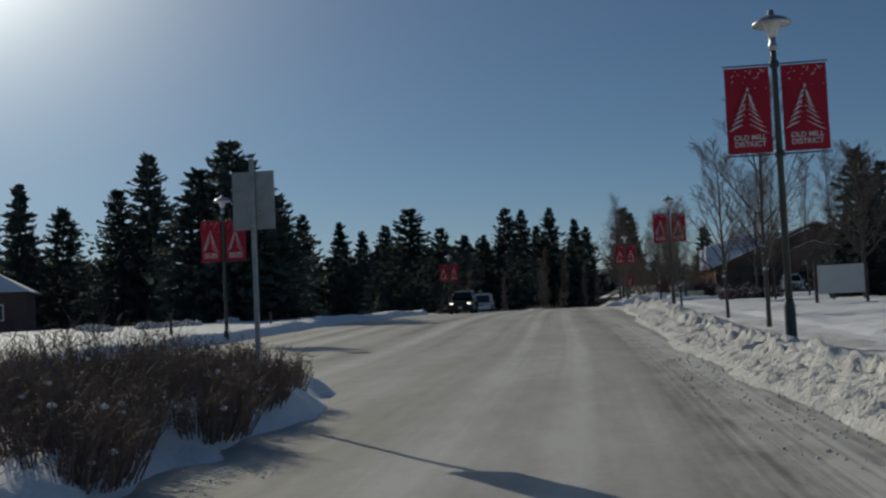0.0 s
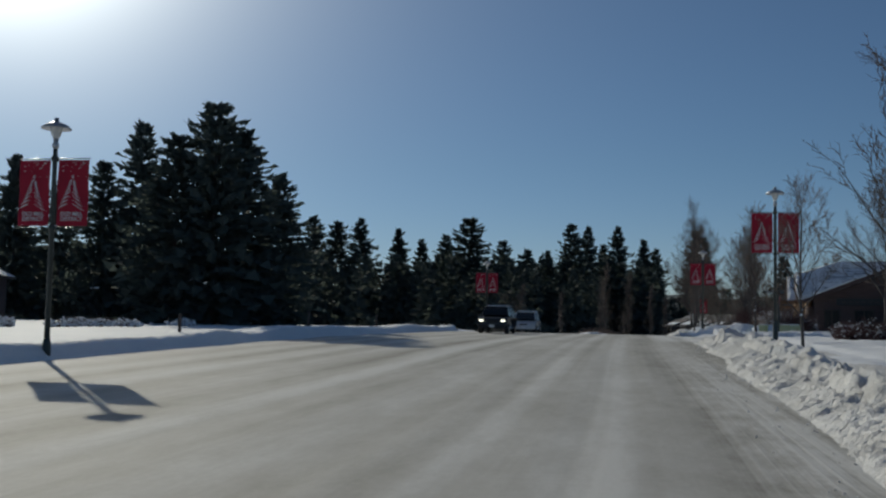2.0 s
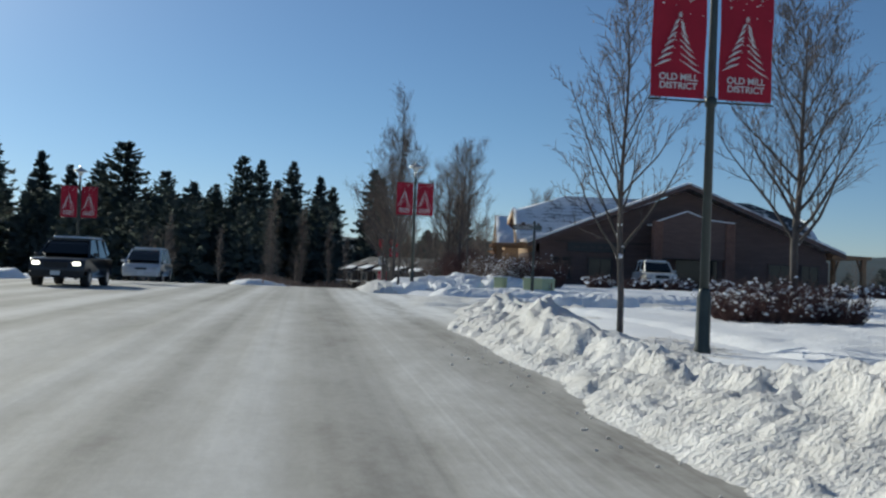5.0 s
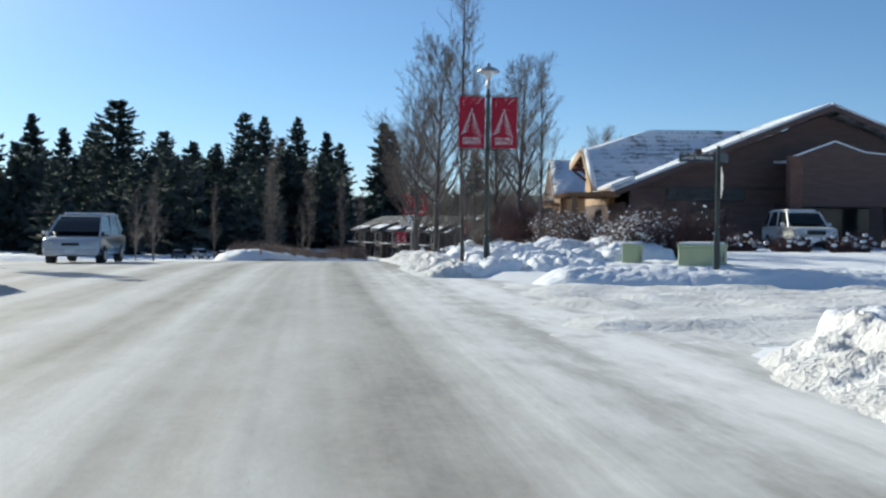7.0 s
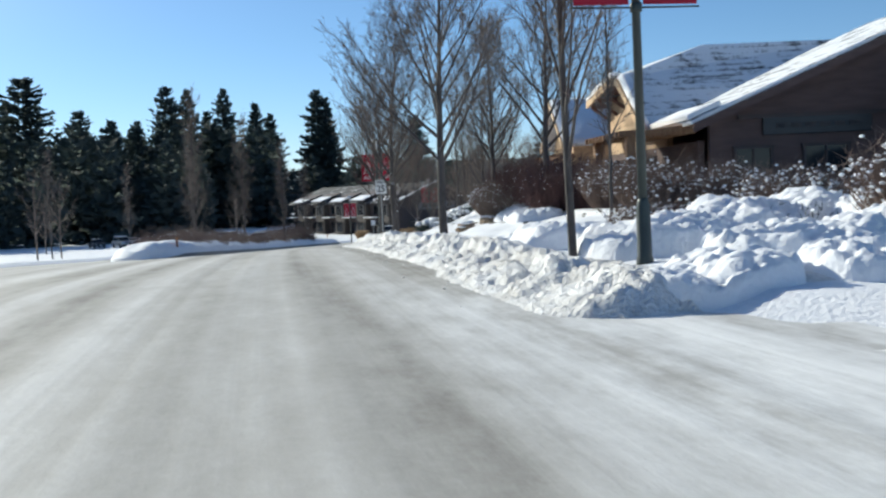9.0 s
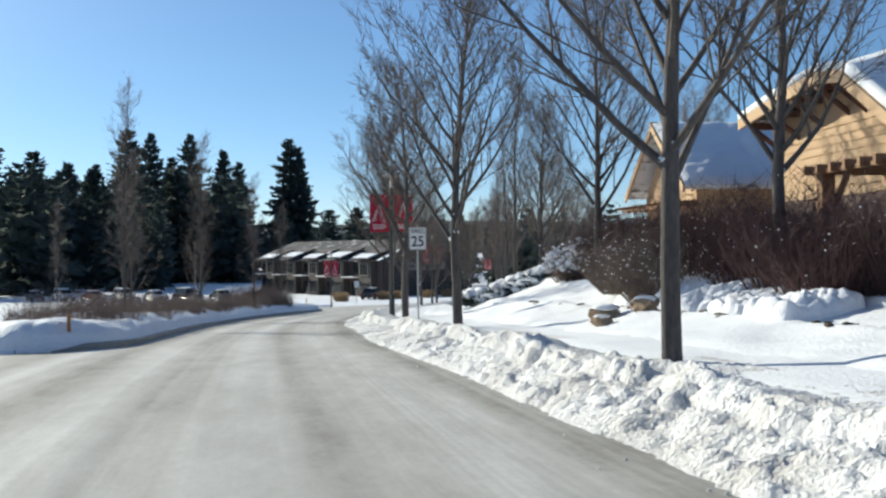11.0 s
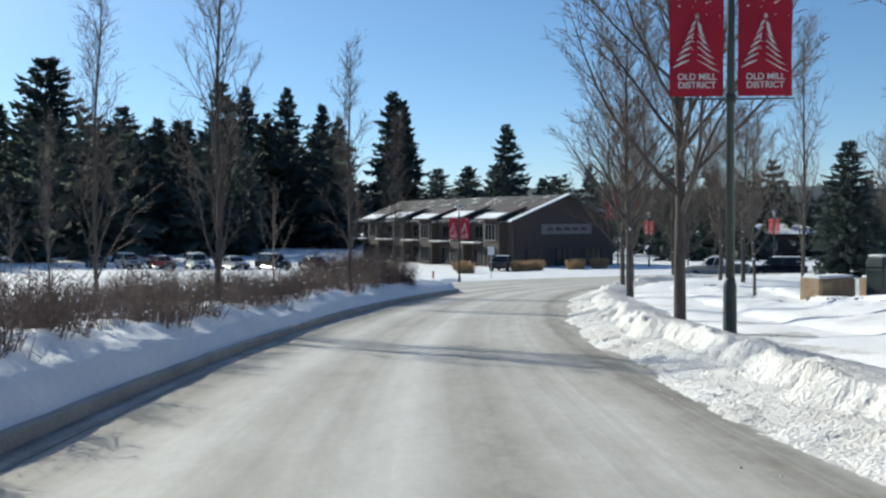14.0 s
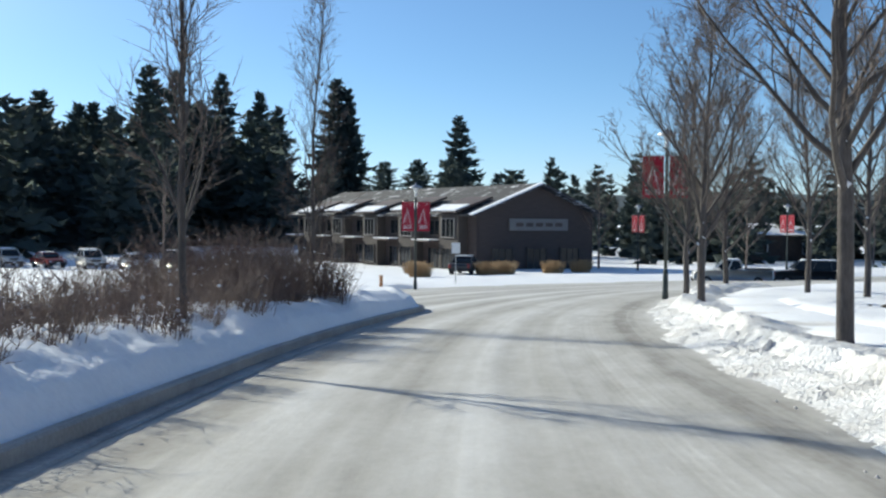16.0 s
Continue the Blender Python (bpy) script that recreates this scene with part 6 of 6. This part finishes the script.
def window_at(parent, x, y, z, w_, h_, rz=0.0, frame_mat=TRIM_DARK, bars_=1):
    """A framed pane set a little proud of its wall, facing -y before the turn."""
    ca, sa = math.cos(rz), math.sin(rz)

    def loc(lx, ly, lz):
        return (x + lx * ca - ly * sa, y + lx * sa + ly * ca, z + lz)

    win = part("window", Mesh().box(loc(0, 0, 0), (w_, 0.05, h_), rz), GLASS, parent, "dark window pane")
    fr = Mesh()
    for lx, lz, sx, sz_ in ((0, h_ / 2, w_ + 0.16, 0.1), (0, -h_ / 2, w_ + 0.22, 0.12), (-w_ / 2, 0, 0.1, h_), (w_ / 2, 0, 0.1, h_)):
        fr.box(loc(lx, -0.03, lz), (sx, 0.12, sz_), rz)
    for b in range(bars_):
        fr.box(loc(-w_ / 2 + w_ * (b + 1) / (bars_ + 1), -0.025, 0), (0.06, 0.08, h_), rz)
    part("window_frame", fr, frame_mat, win)
    return win


for x, w_ in ((-8.2, 1.3), (-5.6, 1.6), (6.6, 1.6), (8.6, 1.2)):
    window_at(house, x, 0.44, 1.55, w_, 1.5)
part("entrance", Mesh().box((0.9, 0.44, 1.25), (2.8, 0.08, 2.4)), GLASS, house, "dark glazed entrance")
window_at(house, -10.57, 5.0, 1.5, 1.6, 1.4, -math.pi / 2)
window_at(house, -10.57, 11.0, 1.5, 1.6, 1.4, -math.pi / 2)



def snow_sheet(corners, t, seed, nu=36, nv=18):
    """Uneven settled snow on a sloping face, with rounded edges."""
    A_, B_, C_, D_ = (Vector(c) for c in corners)
    nrm = (B_ - A_).cross(D_ - A_).normalized()
    if nrm.z < 0:
        nrm = -nrm
    m_ = Mesh()
    for i in range(nu):
        for j in range(nv):
            a, b = i / (nu - 1), j / (nv - 1)
            p = A_.lerp(B_, a).lerp(D_.lerp(C_, a), b)
            rim = min(a, 1 - a) * (B_ - A_).length, min(b, 1 - b) * (D_ - A_).length
            k = min(1.0, (min(rim) / 0.22)) ** 0.5
            h = t * k * (0.75 + 0.9 * float(noise.noise(Vector((p.x * 0.7, p.y * 0.7, seed))))) + 0.10 * k * float(noise.noise(Vector((p.x * 1.9, p.y * 2.9, seed + 5)))) + 0.04 * k * float(noise.noise(Vector((p.x * 5.5, p.y * 5.5, seed + 9))))
            m_.v.append(tuple(p + nrm * max(h, 0.004)))
    m_.f = [(i * nv + j, (i + 1) * nv + j, (i + 1) * nv + j + 1, i * nv + j + 1) for i in range(nu - 1) for j in range(nv - 1)]
    return m_


# rear wing with its own small gable to the road
wing = thing("house_wing", "tan gabled rear wing with thick snow on its roof", "building", HO)
X0, X1, YM, ZR, YF, YB, ZE = -10.9, -1.0, 21.6, 6.05, 18.2, 25.0, 3.6
w = Mesh().box(((X0 + X1) / 2, YM, 1.5), (X1 - X0, YB - YF - 0.8, 3.6))
part("wall", w, SIDING_TAN, wing)
w = Mesh()
w.add([(X0, YF + .4, 3.2), (X0, YB - .4, 3.2), (X0, YM, ZR - 0.15), (X0 + .3, YF + .4, 3.2), (X0 + .3, YB - .4, 3.2), (X0 + .3, YM, ZR - 0.15)], [(0, 1, 2), (5, 4, 3)])
part("gable_wall", w, SIDING_TAN, wing, "sunlit tan gable wall")
for k in range(18):
    z = 2.0 + k * 0.21
    half = (YB - YF) / 2 - 0.45 if z < 3.3 else ((YB - YF) / 2 - 0.45) * (ZR - 0.2 - z) / (ZR - 0.2 - 3.3)
    if half > 0.12:
        part("siding_board", Mesh().box((X0 - 0.015, YM, z), (0.03, half * 2, 0.175)), SIDING_TAN, wing)
vent = part("gable_vent", Mesh().box((X0 - 0.05, YM - 0.2, 4.1), (0.06, 0.5, 0.95), bev=0.01), TIMBER, wing, "slatted gable vent")
for k in range(8):
    part("slat", Mesh().box((X0 - 0.085, YM - 0.2, 3.75 + k * 0.1), (0.03, 0.42, 0.05)), TIMBER, vent)
for a, b_ in ((YF - 0.35, ZE - 0.2), (YB + 0.35, ZE - 0.2)):
    poly = [(X0 - 0.7, a, b_), (X1, a, b_), (X1, YM, ZR), (X0 - 0.7, YM, ZR)]
    part("roof_slope", Mesh().slab(poly if a < YM else poly[::-1], 0.16), ROOF_THICK, wing)
    ym = YM + (-0.1 if a < YM else 0.1)
    part("roof_snow", snow_sheet([(X0 - 0.72, a, b_ + 0.01), (X1, a, b_ + 0.01), (X1, ym, ZR - 0.05), (X0 - 0.72, ym, ZR - 0.05)], 0.20, 3.0, 60, 30), SNOW, wing, "thick snow lying on the roof", True)
    poly = [(X0 - 0.72, a, b_ - 0.25), (X0 - 0.72, YM, ZR - 0.25), (X0 - 0.72, YM, ZR + 0.02), (X0 - 0.72, a, b_ + 0.02)]
    part("fascia_board", Mesh().slab(poly, 0.08), SIDING_TAN, wing, "pale fascia board")
part("trellis", Mesh().box((X0 - 0.5, YM, 2.75), (0.9, YB - YF, 0.12), bev=0.02), TIMBER, wing, "timber trellis along the wall")
for k in range(9):
    part("trellis_slat", Mesh().box((X0 - 0.6, YF + 0.4 + k * 0.8, 2.86), (1.1, 0.09, 0.1)), TIMBER, wing)


# ---------- hedges and snowy shrubs by that building ----------
def local(u_, v_):
    p = HO @ Vector((u_, v_, 0))
    return p.x, p.y


rg = random.Random(44)
for i in range(19):
    x, y = local(-14.1 + rg.uniform(-0.35, 0.35) - 0.7 * (i % 2), -0.4 + i * 0.98)
    stand(shrub("hedge_bush", "tall dense dark red leafless hedge bush with specks of snow", (2.3, 2.3, rg.uniform(1.9, 2.5)), 300 + i, 400, RED_TWIG, 0.10, 0.75, 0.0105, 0.020, "hedge beside the gabled building"), x, y, rg.uniform(0, 6), -0.05)
for i, (x, y, w_, h_) in enumerate([(21.4, 87.2, 2.0, 1.7), (22.6, 86.8, 2.6, 1.95), (*local(-13.6, -1.9), 2.2, 1.9), (*local(-12.9, -3.6), 2.4, 1.8), (*local(-11.2, -4.6), 2.4, 1.6), (23.5, 93.0, 2.6, 1.2), (25.8, 96.5, 2.4, 1.2), (21.0, 94.5, 2.4, 1.0), (18.4, 60.9, 2.6, 1.2), (20.2, 61.4, 2.2, 1.1), (27.8, 123.0, 2.6, 1.5), (29.2, 125.4, 2.4, 1.6), (28.6, 121.0, 1.9, 1.2)]):
    stand(shrub("snowy_bush", "rounded leafless bush heavily tufted with snow", (w_, w_, h_), 330 + i, 640, RED_TWIG if i in (1, 8, 9) else SHRUB, 0.95 if i == 0 else (0.12 if i == 1 else 0.35) if i in (1, 8, 9) else 0.5 if i < 10 else 1.0, 0.6, 0.011, 0.045 if i < 10 else 0.085, "snowy bushes"), x, y)
for i in range(9):
    x, y = local(-7.2 + i * 2.25, -9.6 + 0.25 * math.sin(i * 1.7))
    stand(shrub("box_bush", "low rounded dark bush capped with snow", (1.75, 1.6, 1.0), 350 + i, 460, RED_TWIG, 0.12, 0.75, 0.010, 0.10, "row of low bushes before the building"), x, y)
for i in range(7):
    x, y = 25.9 + i * 0.55, 127.8 - i * 0.42
    m = Mesh()
    rg = random.Random(400 + i)
    for k in range(34):
        a, rr = rg.uniform(0, 6.28), 0.85 * math.sqrt(rg.random())
        m.blob((math.cos(a) * rr, math.sin(a) * rr, 0.12 + 0.42 * (1 - rr) + rg.uniform(0, 0.16)), rg.uniform(0.11, 0.25), rg, 0.9, 2, 0.55)
    root = thing("juniper_bush", "low juniper bush bent under thick snow", "shrub", group="snow-laden junipers")
    part("snow_load", m, SNOW, root, "thick cushions of snow", True)
    tw_ = Mesh()
    for k in range(300):
        a, rr = rg.uniform(0, 6.28), rg.uniform(0.2, 1.15)
        p = Vector((math.cos(a) * rr * 0.8, math.sin(a) * rr * 0.8, rg.uniform(0, 0.45) * (1.3 - rr)))
        tw_.tube([p, p + Vector((math.cos(a) * 0.3, math.sin(a) * 0.3, rg.uniform(0.0, 0.25)))], [0.03, 0.006], 3, False)
    part("needle_mass", tw_, NEEDLE, root, kind="stuff")
    stand(root, x, y)
for i, (x, y, w_) in enumerate([(-16.1, 57.4, 1.5), (-15.2, 58.6, 1.3), (-14.6, 60.5, 1.3), (-12.8, 62.8, 1.4), (-18.4, 56.0, 1.4), (-17.8, 62.5, 1.5), (-20.5, 60.0, 1.6)]):
    stand(shrub("verge_bush", "low dark bush capped with snow on the far verge", (w_, w_, 0.55), 640 + i, 300, SHRUB, 0.7, 0.8, 0.012, 0.07, "low bushes on the far verge"), x, y)
# fans of pale stems before the hedge
stand(shrub("fan_bush", "wide leafless bush with pale snowy stems before the hedge", (3.0, 2.6, 1.9), 655, 700, TWIG, 0.3, 0.9, 0.010, 0.026, "snowy bushes"), 25.2, 114.8)
stand(shrub("fan_bush", "wide leafless bush with pale snowy stems before the hedge", (2.6, 2.4, 1.7), 656, 620, TWIG, 0.3, 0.9, 0.010, 0.026, "snowy bushes"), 24.4, 112.4)
# sandstone rocks by the path and a low stone planter
for i, (x, y, r) in enumerate([(22.3, 111.5, 0.34), (22.9, 110.9, 0.30), (21.8, 110.8, 0.2), (23.3, 111.8, 0.26)]):
    rg = random.Random(i)
    root = thing("garden_rock", "tan sandstone rock half buried in snow", "rock", group="rocks beside the path")
    part("stone", Mesh().blob((0, 0, 0.12), r, rg, 0.7, 2, 0.6), STONE, root)
    part("snow_cap", Mesh().blob((0.02, 0.02, 0.12 + r * 0.5), r * 0.85, rg, 0.4, 2, 0.28), SNOW, root, "cap of snow", True)
    stand(root, x, y)
for i, (x, y) in enumerate([(34.5, 146.5), (37.0, 147.2), (39.5, 148.6)]):
    root = thing("stone_planter", "pale sandstone block with snow on top", "planter", group="stone blocks")
    part("block", Mesh().box((0, 0, 0.25), (1.5, 0.8, 0.7), bev=0.06), STONE, root)
    part("snow_cap", Mesh().box((0, 0, 0.63), (1.4, 0.72, 0.10), bev=0.05), SNOW, root, "flat cap of snow")
    stand(root, x, y, 0.25)
bin_ = thing("litter_bin", "dark square litter bin beside a sandstone block", "litter bin")
part("body", Mesh().box((0, 0, 0.42), (0.58, 0.58, 0.95), bev=0.04), POLE, bin_)
part("hood", Mesh().box((0, 0, 1.05), (0.62, 0.62, 0.32), taper=0.9, bev=0.05), POLE, bin_)
part("opening", Mesh().box((0, -0.305, 1.04), (0.36, 0.03, 0.16)), SIGN_BLACK, bin_, "black slot")
part("snow_cap", Mesh().box((0, 0, 1.235), (0.5, 0.5, 0.07), bev=0.03), SNOW, bin_, "cap of snow")
stand(bin_, 35.6, 145.6, 0.3)
# snow piles round the corner lamp


def mound(x, y, r, h, seed):
    """A low heap of cleared snow with a broken surface."""
    U, W = np.meshgrid(np.linspace(-1, 1, 52), np.linspace(-1, 1, 52), indexing="ij")
    X, Y = x + U * r, y + W * r * 0.85
    rho = np.hypot(U, W) * (0.85 + 0.4 * vnoise(X * 1.1, Y * 1.1, seed))
    body = np.clip(1 - rho ** 2, 0, 1) ** 0.8 * step(0.0, 0.25, 1 - np.maximum(np.abs(U), np.abs(W)))
    z = np.maximum(ground_z(X.ravel(), Y.ravel()).reshape(X.shape), road_z(Y) + 0.03) - 0.12 + 0.13 * step(0, 0.2, body)
    z = z + body * (h * (0.55 + 0.9 * vnoise(X * 1.3, Y * 1.3, seed + 1))) + step(0, 0.3, body) * (0.11 * lumps(X * 2.7, Y * 2.7, seed + 2) + 0.11 * lumps(X * 5.2, Y * 5.2, seed + 3) + 0.05 * lumps(X * 10, Y * 10, seed + 4))
    return setting("snow_pile", grid_mesh(X, Y, z), SNOW, "broken pile of cleared snow", "snow pile", "stuff")


for i, (x, y, r, h) in enumerate([(17.4, 88.4, 1.5, 0.30), (19.2, 89.4, 1.9, 0.40), (18.3, 86.0, 1.5, 0.25), (20.9, 90.4, 1.7, 0.45), (22.3, 88.9, 1.4, 0.35), (16.9, 91.5, 1.4, 0.25), (15.6, 84.0, 1.1, 0.16), (17.6, 83.6, 1.2, 0.15), (20.6, 86.4, 1.4, 0.3), (16.4, 69.0, 1.3, 0.10), (18.0, 68.9, 1.3, 0.10)]):
    mound(x, y, r, h, 700 + i * 9)
for i in range(5):
    mound(*local(-16.0 + 0.3 * math.sin(i * 3), -0.5 + i * 1.9), 1.1, 0.2, 800 + i * 9)
for i, (x, y) in enumerate([(19.0, 90.3), (20.6, 91.2), (20.2, 89.2), (22.0, 90.4)]):
    stand(shrub("juniper_bush", "low dark juniper bush half buried in snow", (1.6, 1.6, 0.8), 620 + i, 260, NEEDLE, 0.5, 1.2, 0.013, 0.075, "junipers by the corner"), x, y)

# ---------- long two-storey building across the bend ----------
BO = Matrix.Translation((49.6, 222.5, -5.35)) @ Matrix.Rotation(math.atan2(3.0, 12.4), 4, "Z")
block = thing("long_building", "long dark two-storey building with snowy stepped roofs", "building", BO)
BL, BW, BE, BR = 41.0, 12.8, 5.6, 8.15
part("gable_wall", Mesh().add([(0, 0, -0.5), (BW, 0, -0.5), (BW, 0, BE), (BW / 2, 0, BR - 0.2), (0, 0, BE), (0, 0.3, -0.5), (BW, 0.3, -0.5), (BW, 0.3, BE), (BW / 2, 0.3, BR - 0.2), (0, 0.3, BE)], [(0, 1, 2, 3, 4), (9, 8, 7, 6, 5)]), SIDING_SHADED, block)
for x in (0.0, BW):
    part("long_wall", Mesh().box((x, BL / 2, BE / 2 - 0.25), (0.3, BL, BE + 0.5)), SIDING_SHADED, block)
part("end_wall", Mesh().box((BW / 2, BL, BE / 2), (BW, 0.3, BE)), SIDING_SHADED, block)
for sx in (0, 1):
    xe = -1.1 if sx == 0 else BW + 1.1
    poly = [(xe, -1.0, BE - 0.35), (xe, BL + 1, BE - 0.35), (BW / 2, BL + 1, BR), (BW / 2, -1.0, BR)]
    part("roof_slope", Mesh().slab(poly[::-1] if sx == 0 else poly, 0.22), ROOF_BARE, block)
# gable fascia in snow white, which puts its sunlight into the colour
poly = [(-1.15, -1.05, BE - 0.3), (BW / 2, -1.05, BR + 0.06), (BW / 2, -0.35, BR + 0.06), (-1.15, -0.35, BE - 0.3)]
part("verge_snow", Mesh().slab(poly, 0.12), SNOW, block, "snow-white strip standing for the sunlit fascia on the gable edge")
for i in range(5):
    y = 3.2 + i * 8.0
    bay = part("bay_wall", Mesh().box((-0.55, y, 2.4), (1.1, 3.4, 5.6)), STUCCO, block, "dark grey projecting bay")
    rz_ = 5.55 + 0.12 * (i % 2)
    part("bay_roof", Mesh().slab([(-1.7, y - 2.2, rz_), (-1.7, y + 2.2, rz_), (2.2, y + 2.2, rz_ + 1.35), (2.2, y - 2.2, rz_ + 1.35)][::-1], 0.2), TRIM_DARK, block)
    part("bay_snow", Mesh().slab([(-1.75, y - 2.2, rz_ + 0.1), (-1.75, y + 2.2, rz_ + 0.1), (-0.3 + 0.5 * (i % 2), y + 2.2, rz_ + 0.62 + 0.16 * (i % 2)), (-0.3 + 0.5 * (i % 2), y - 2.2, rz_ + 0.62 + 0.16 * (i % 2))][::-1], 0.12), SNOW, block, "snow lying on the bay roof")
    window_at(block, -1.13, y, 4.0, 2.2, 1.7, -math.pi / 2, BOARD, 2)
    window_at(block, -1.13, y, 1.2, 2.2, 1.9, -math.pi / 2, STUCCO, 2)
    window_at(block, -0.18, y + 4.0, 4.0, 2.0, 1.4, -math.pi / 2, STUCCO, 1)
    window_at(block, -0.18, y + 4.0, 1.1, 2.6, 2.0, -math.pi / 2, TRIM_DARK, 2)
    part("canopy", Mesh().box((-1.0, y + 4.0, 2.75), (1.7, 3.4, 0.14)), TRIM_DARK, block)
    part("canopy_snow", Mesh().box((-1.0, y + 4.0, 2.87), (1.7, 3.4, 0.1), bev=0.03), SNOW, block, "snow on the canopy")
    part("downpipe", Mesh().tube([(-0.2, y + 1.95, 0), (-0.2, y + 1.95, 5.4)], [0.06, 0.06], 6), STUCCO, block)
sg = part("name_board", Mesh().box((6.6, -0.1, 4.35), (6.6, 0.14, 1.1), bev=0.03), BOARD, block, "pale grey name board")
for a in range(5):
    part("letter_bar", Mesh().box((4.4 + a * 1.1, -0.19, 4.35), (0.8, 0.03, 0.34)), TRIM_DARK, sg)
for x in (2.6, 6.4, 10.2):
    window_at(block, x, -0.06, 1.2, 2.2, 2.0, 0, STUCCO, 2)
for i, (x, y) in enumerate([(46.5, 211.5), (48.2, 211.9), (53.0, 213.6), (56.0, 214.8), (40.5, 209.0), (42.0, 216.0)]):
    root = thing("ornamental_grass", "clump of tall golden dry grass before the building", "grass clump", group="dry grass clumps")
    rg = random.Random(i + 500)
    m = Mesh()
    for k in range(420):
        a, rr = rg.uniform(0, 6.28), rg.uniform(0, 0.75)
        p = Vector((math.cos(a) * rr, math.sin(a) * rr, -0.1))
        m.tube([p, p + Vector((math.cos(a) * rr * 0.5, math.sin(a) * rr * 0.5, rg.uniform(0.7, 1.2)))], [0.02, 0.008], 3, False)
    part("blades", m, GRASS_TUFT, root)
    stand(root, x, y, 0, 0.0)


# ---------- houses beyond the far verge, and a far brick block ----------
def low_house(x, y, rot, w_, l_, eave, ridge, label, wall_mat=SIDING_BROWN, roof=SNOW):
    root = thing("house", label, "house")
    part("wall", Mesh().box((0, 0, eave / 2 - 0.2), (w_, l_, eave + 0.4)), wall_mat, root)
    hw, hl, inset = w_ / 2 + 0.6, l_ / 2 + 0.6, min(w_, l_) / 2
    A_, B_, C_, D_ = (-hw, -hl, eave), (hw, -hl, eave), (hw, hl, eave), (-hw, hl, eave)
    R1, R2 = (-hw + inset, 0, ridge), (hw - inset, 0, ridge)
    part("roof", Mesh().add([A_, B_, C_, D_, R1, R2], [(0, 1, 5, 4), (1, 2, 5), (2, 3, 4, 5), (3, 0, 4), (3, 2, 1, 0)]), roof, root, "hipped roof under snow")
    part("eave", Mesh().box((0, 0, eave - 0.06), (w_ + 1.2, l_ + 1.2, 0.16)), TRIM_DARK, root)
    for k in range(3):
        window_at(root, -w_ * 0.32 + k * w_ * 0.32, -l_ / 2 - 0.06, eave * 0.5, 1.4, 1.3, 0, SIGN_WHITE)
    root.matrix_basis = Matrix.Translation((x, y, gz(x, y))) @ Matrix.Rotation(rot, 4, "Z")
    return root


low_house(-42, 86, 0.3, 13, 9, 3.3, 5.9, "low brown house with a snowy hipped roof among pines")
low_house(-29, 104, 0.1, 11, 8, 3.0, 5.0, "low brown house with a snowy hipped roof beyond the verge")
low_house(-54, 96, -0.2, 12, 9, 3.2, 5.6, "low brown house with a snowy hipped roof behind pines")
low_house(96, 250, -0.3, 18, 10, 3.2, 4.6, "low brown building with snow on its roof in the distance", TRIM_DARK)
low_house(128, 236, -0.2, 16, 10, 3.0, 4.4, "low brown building with snow on its roof in the distance", TRIM_DARK)
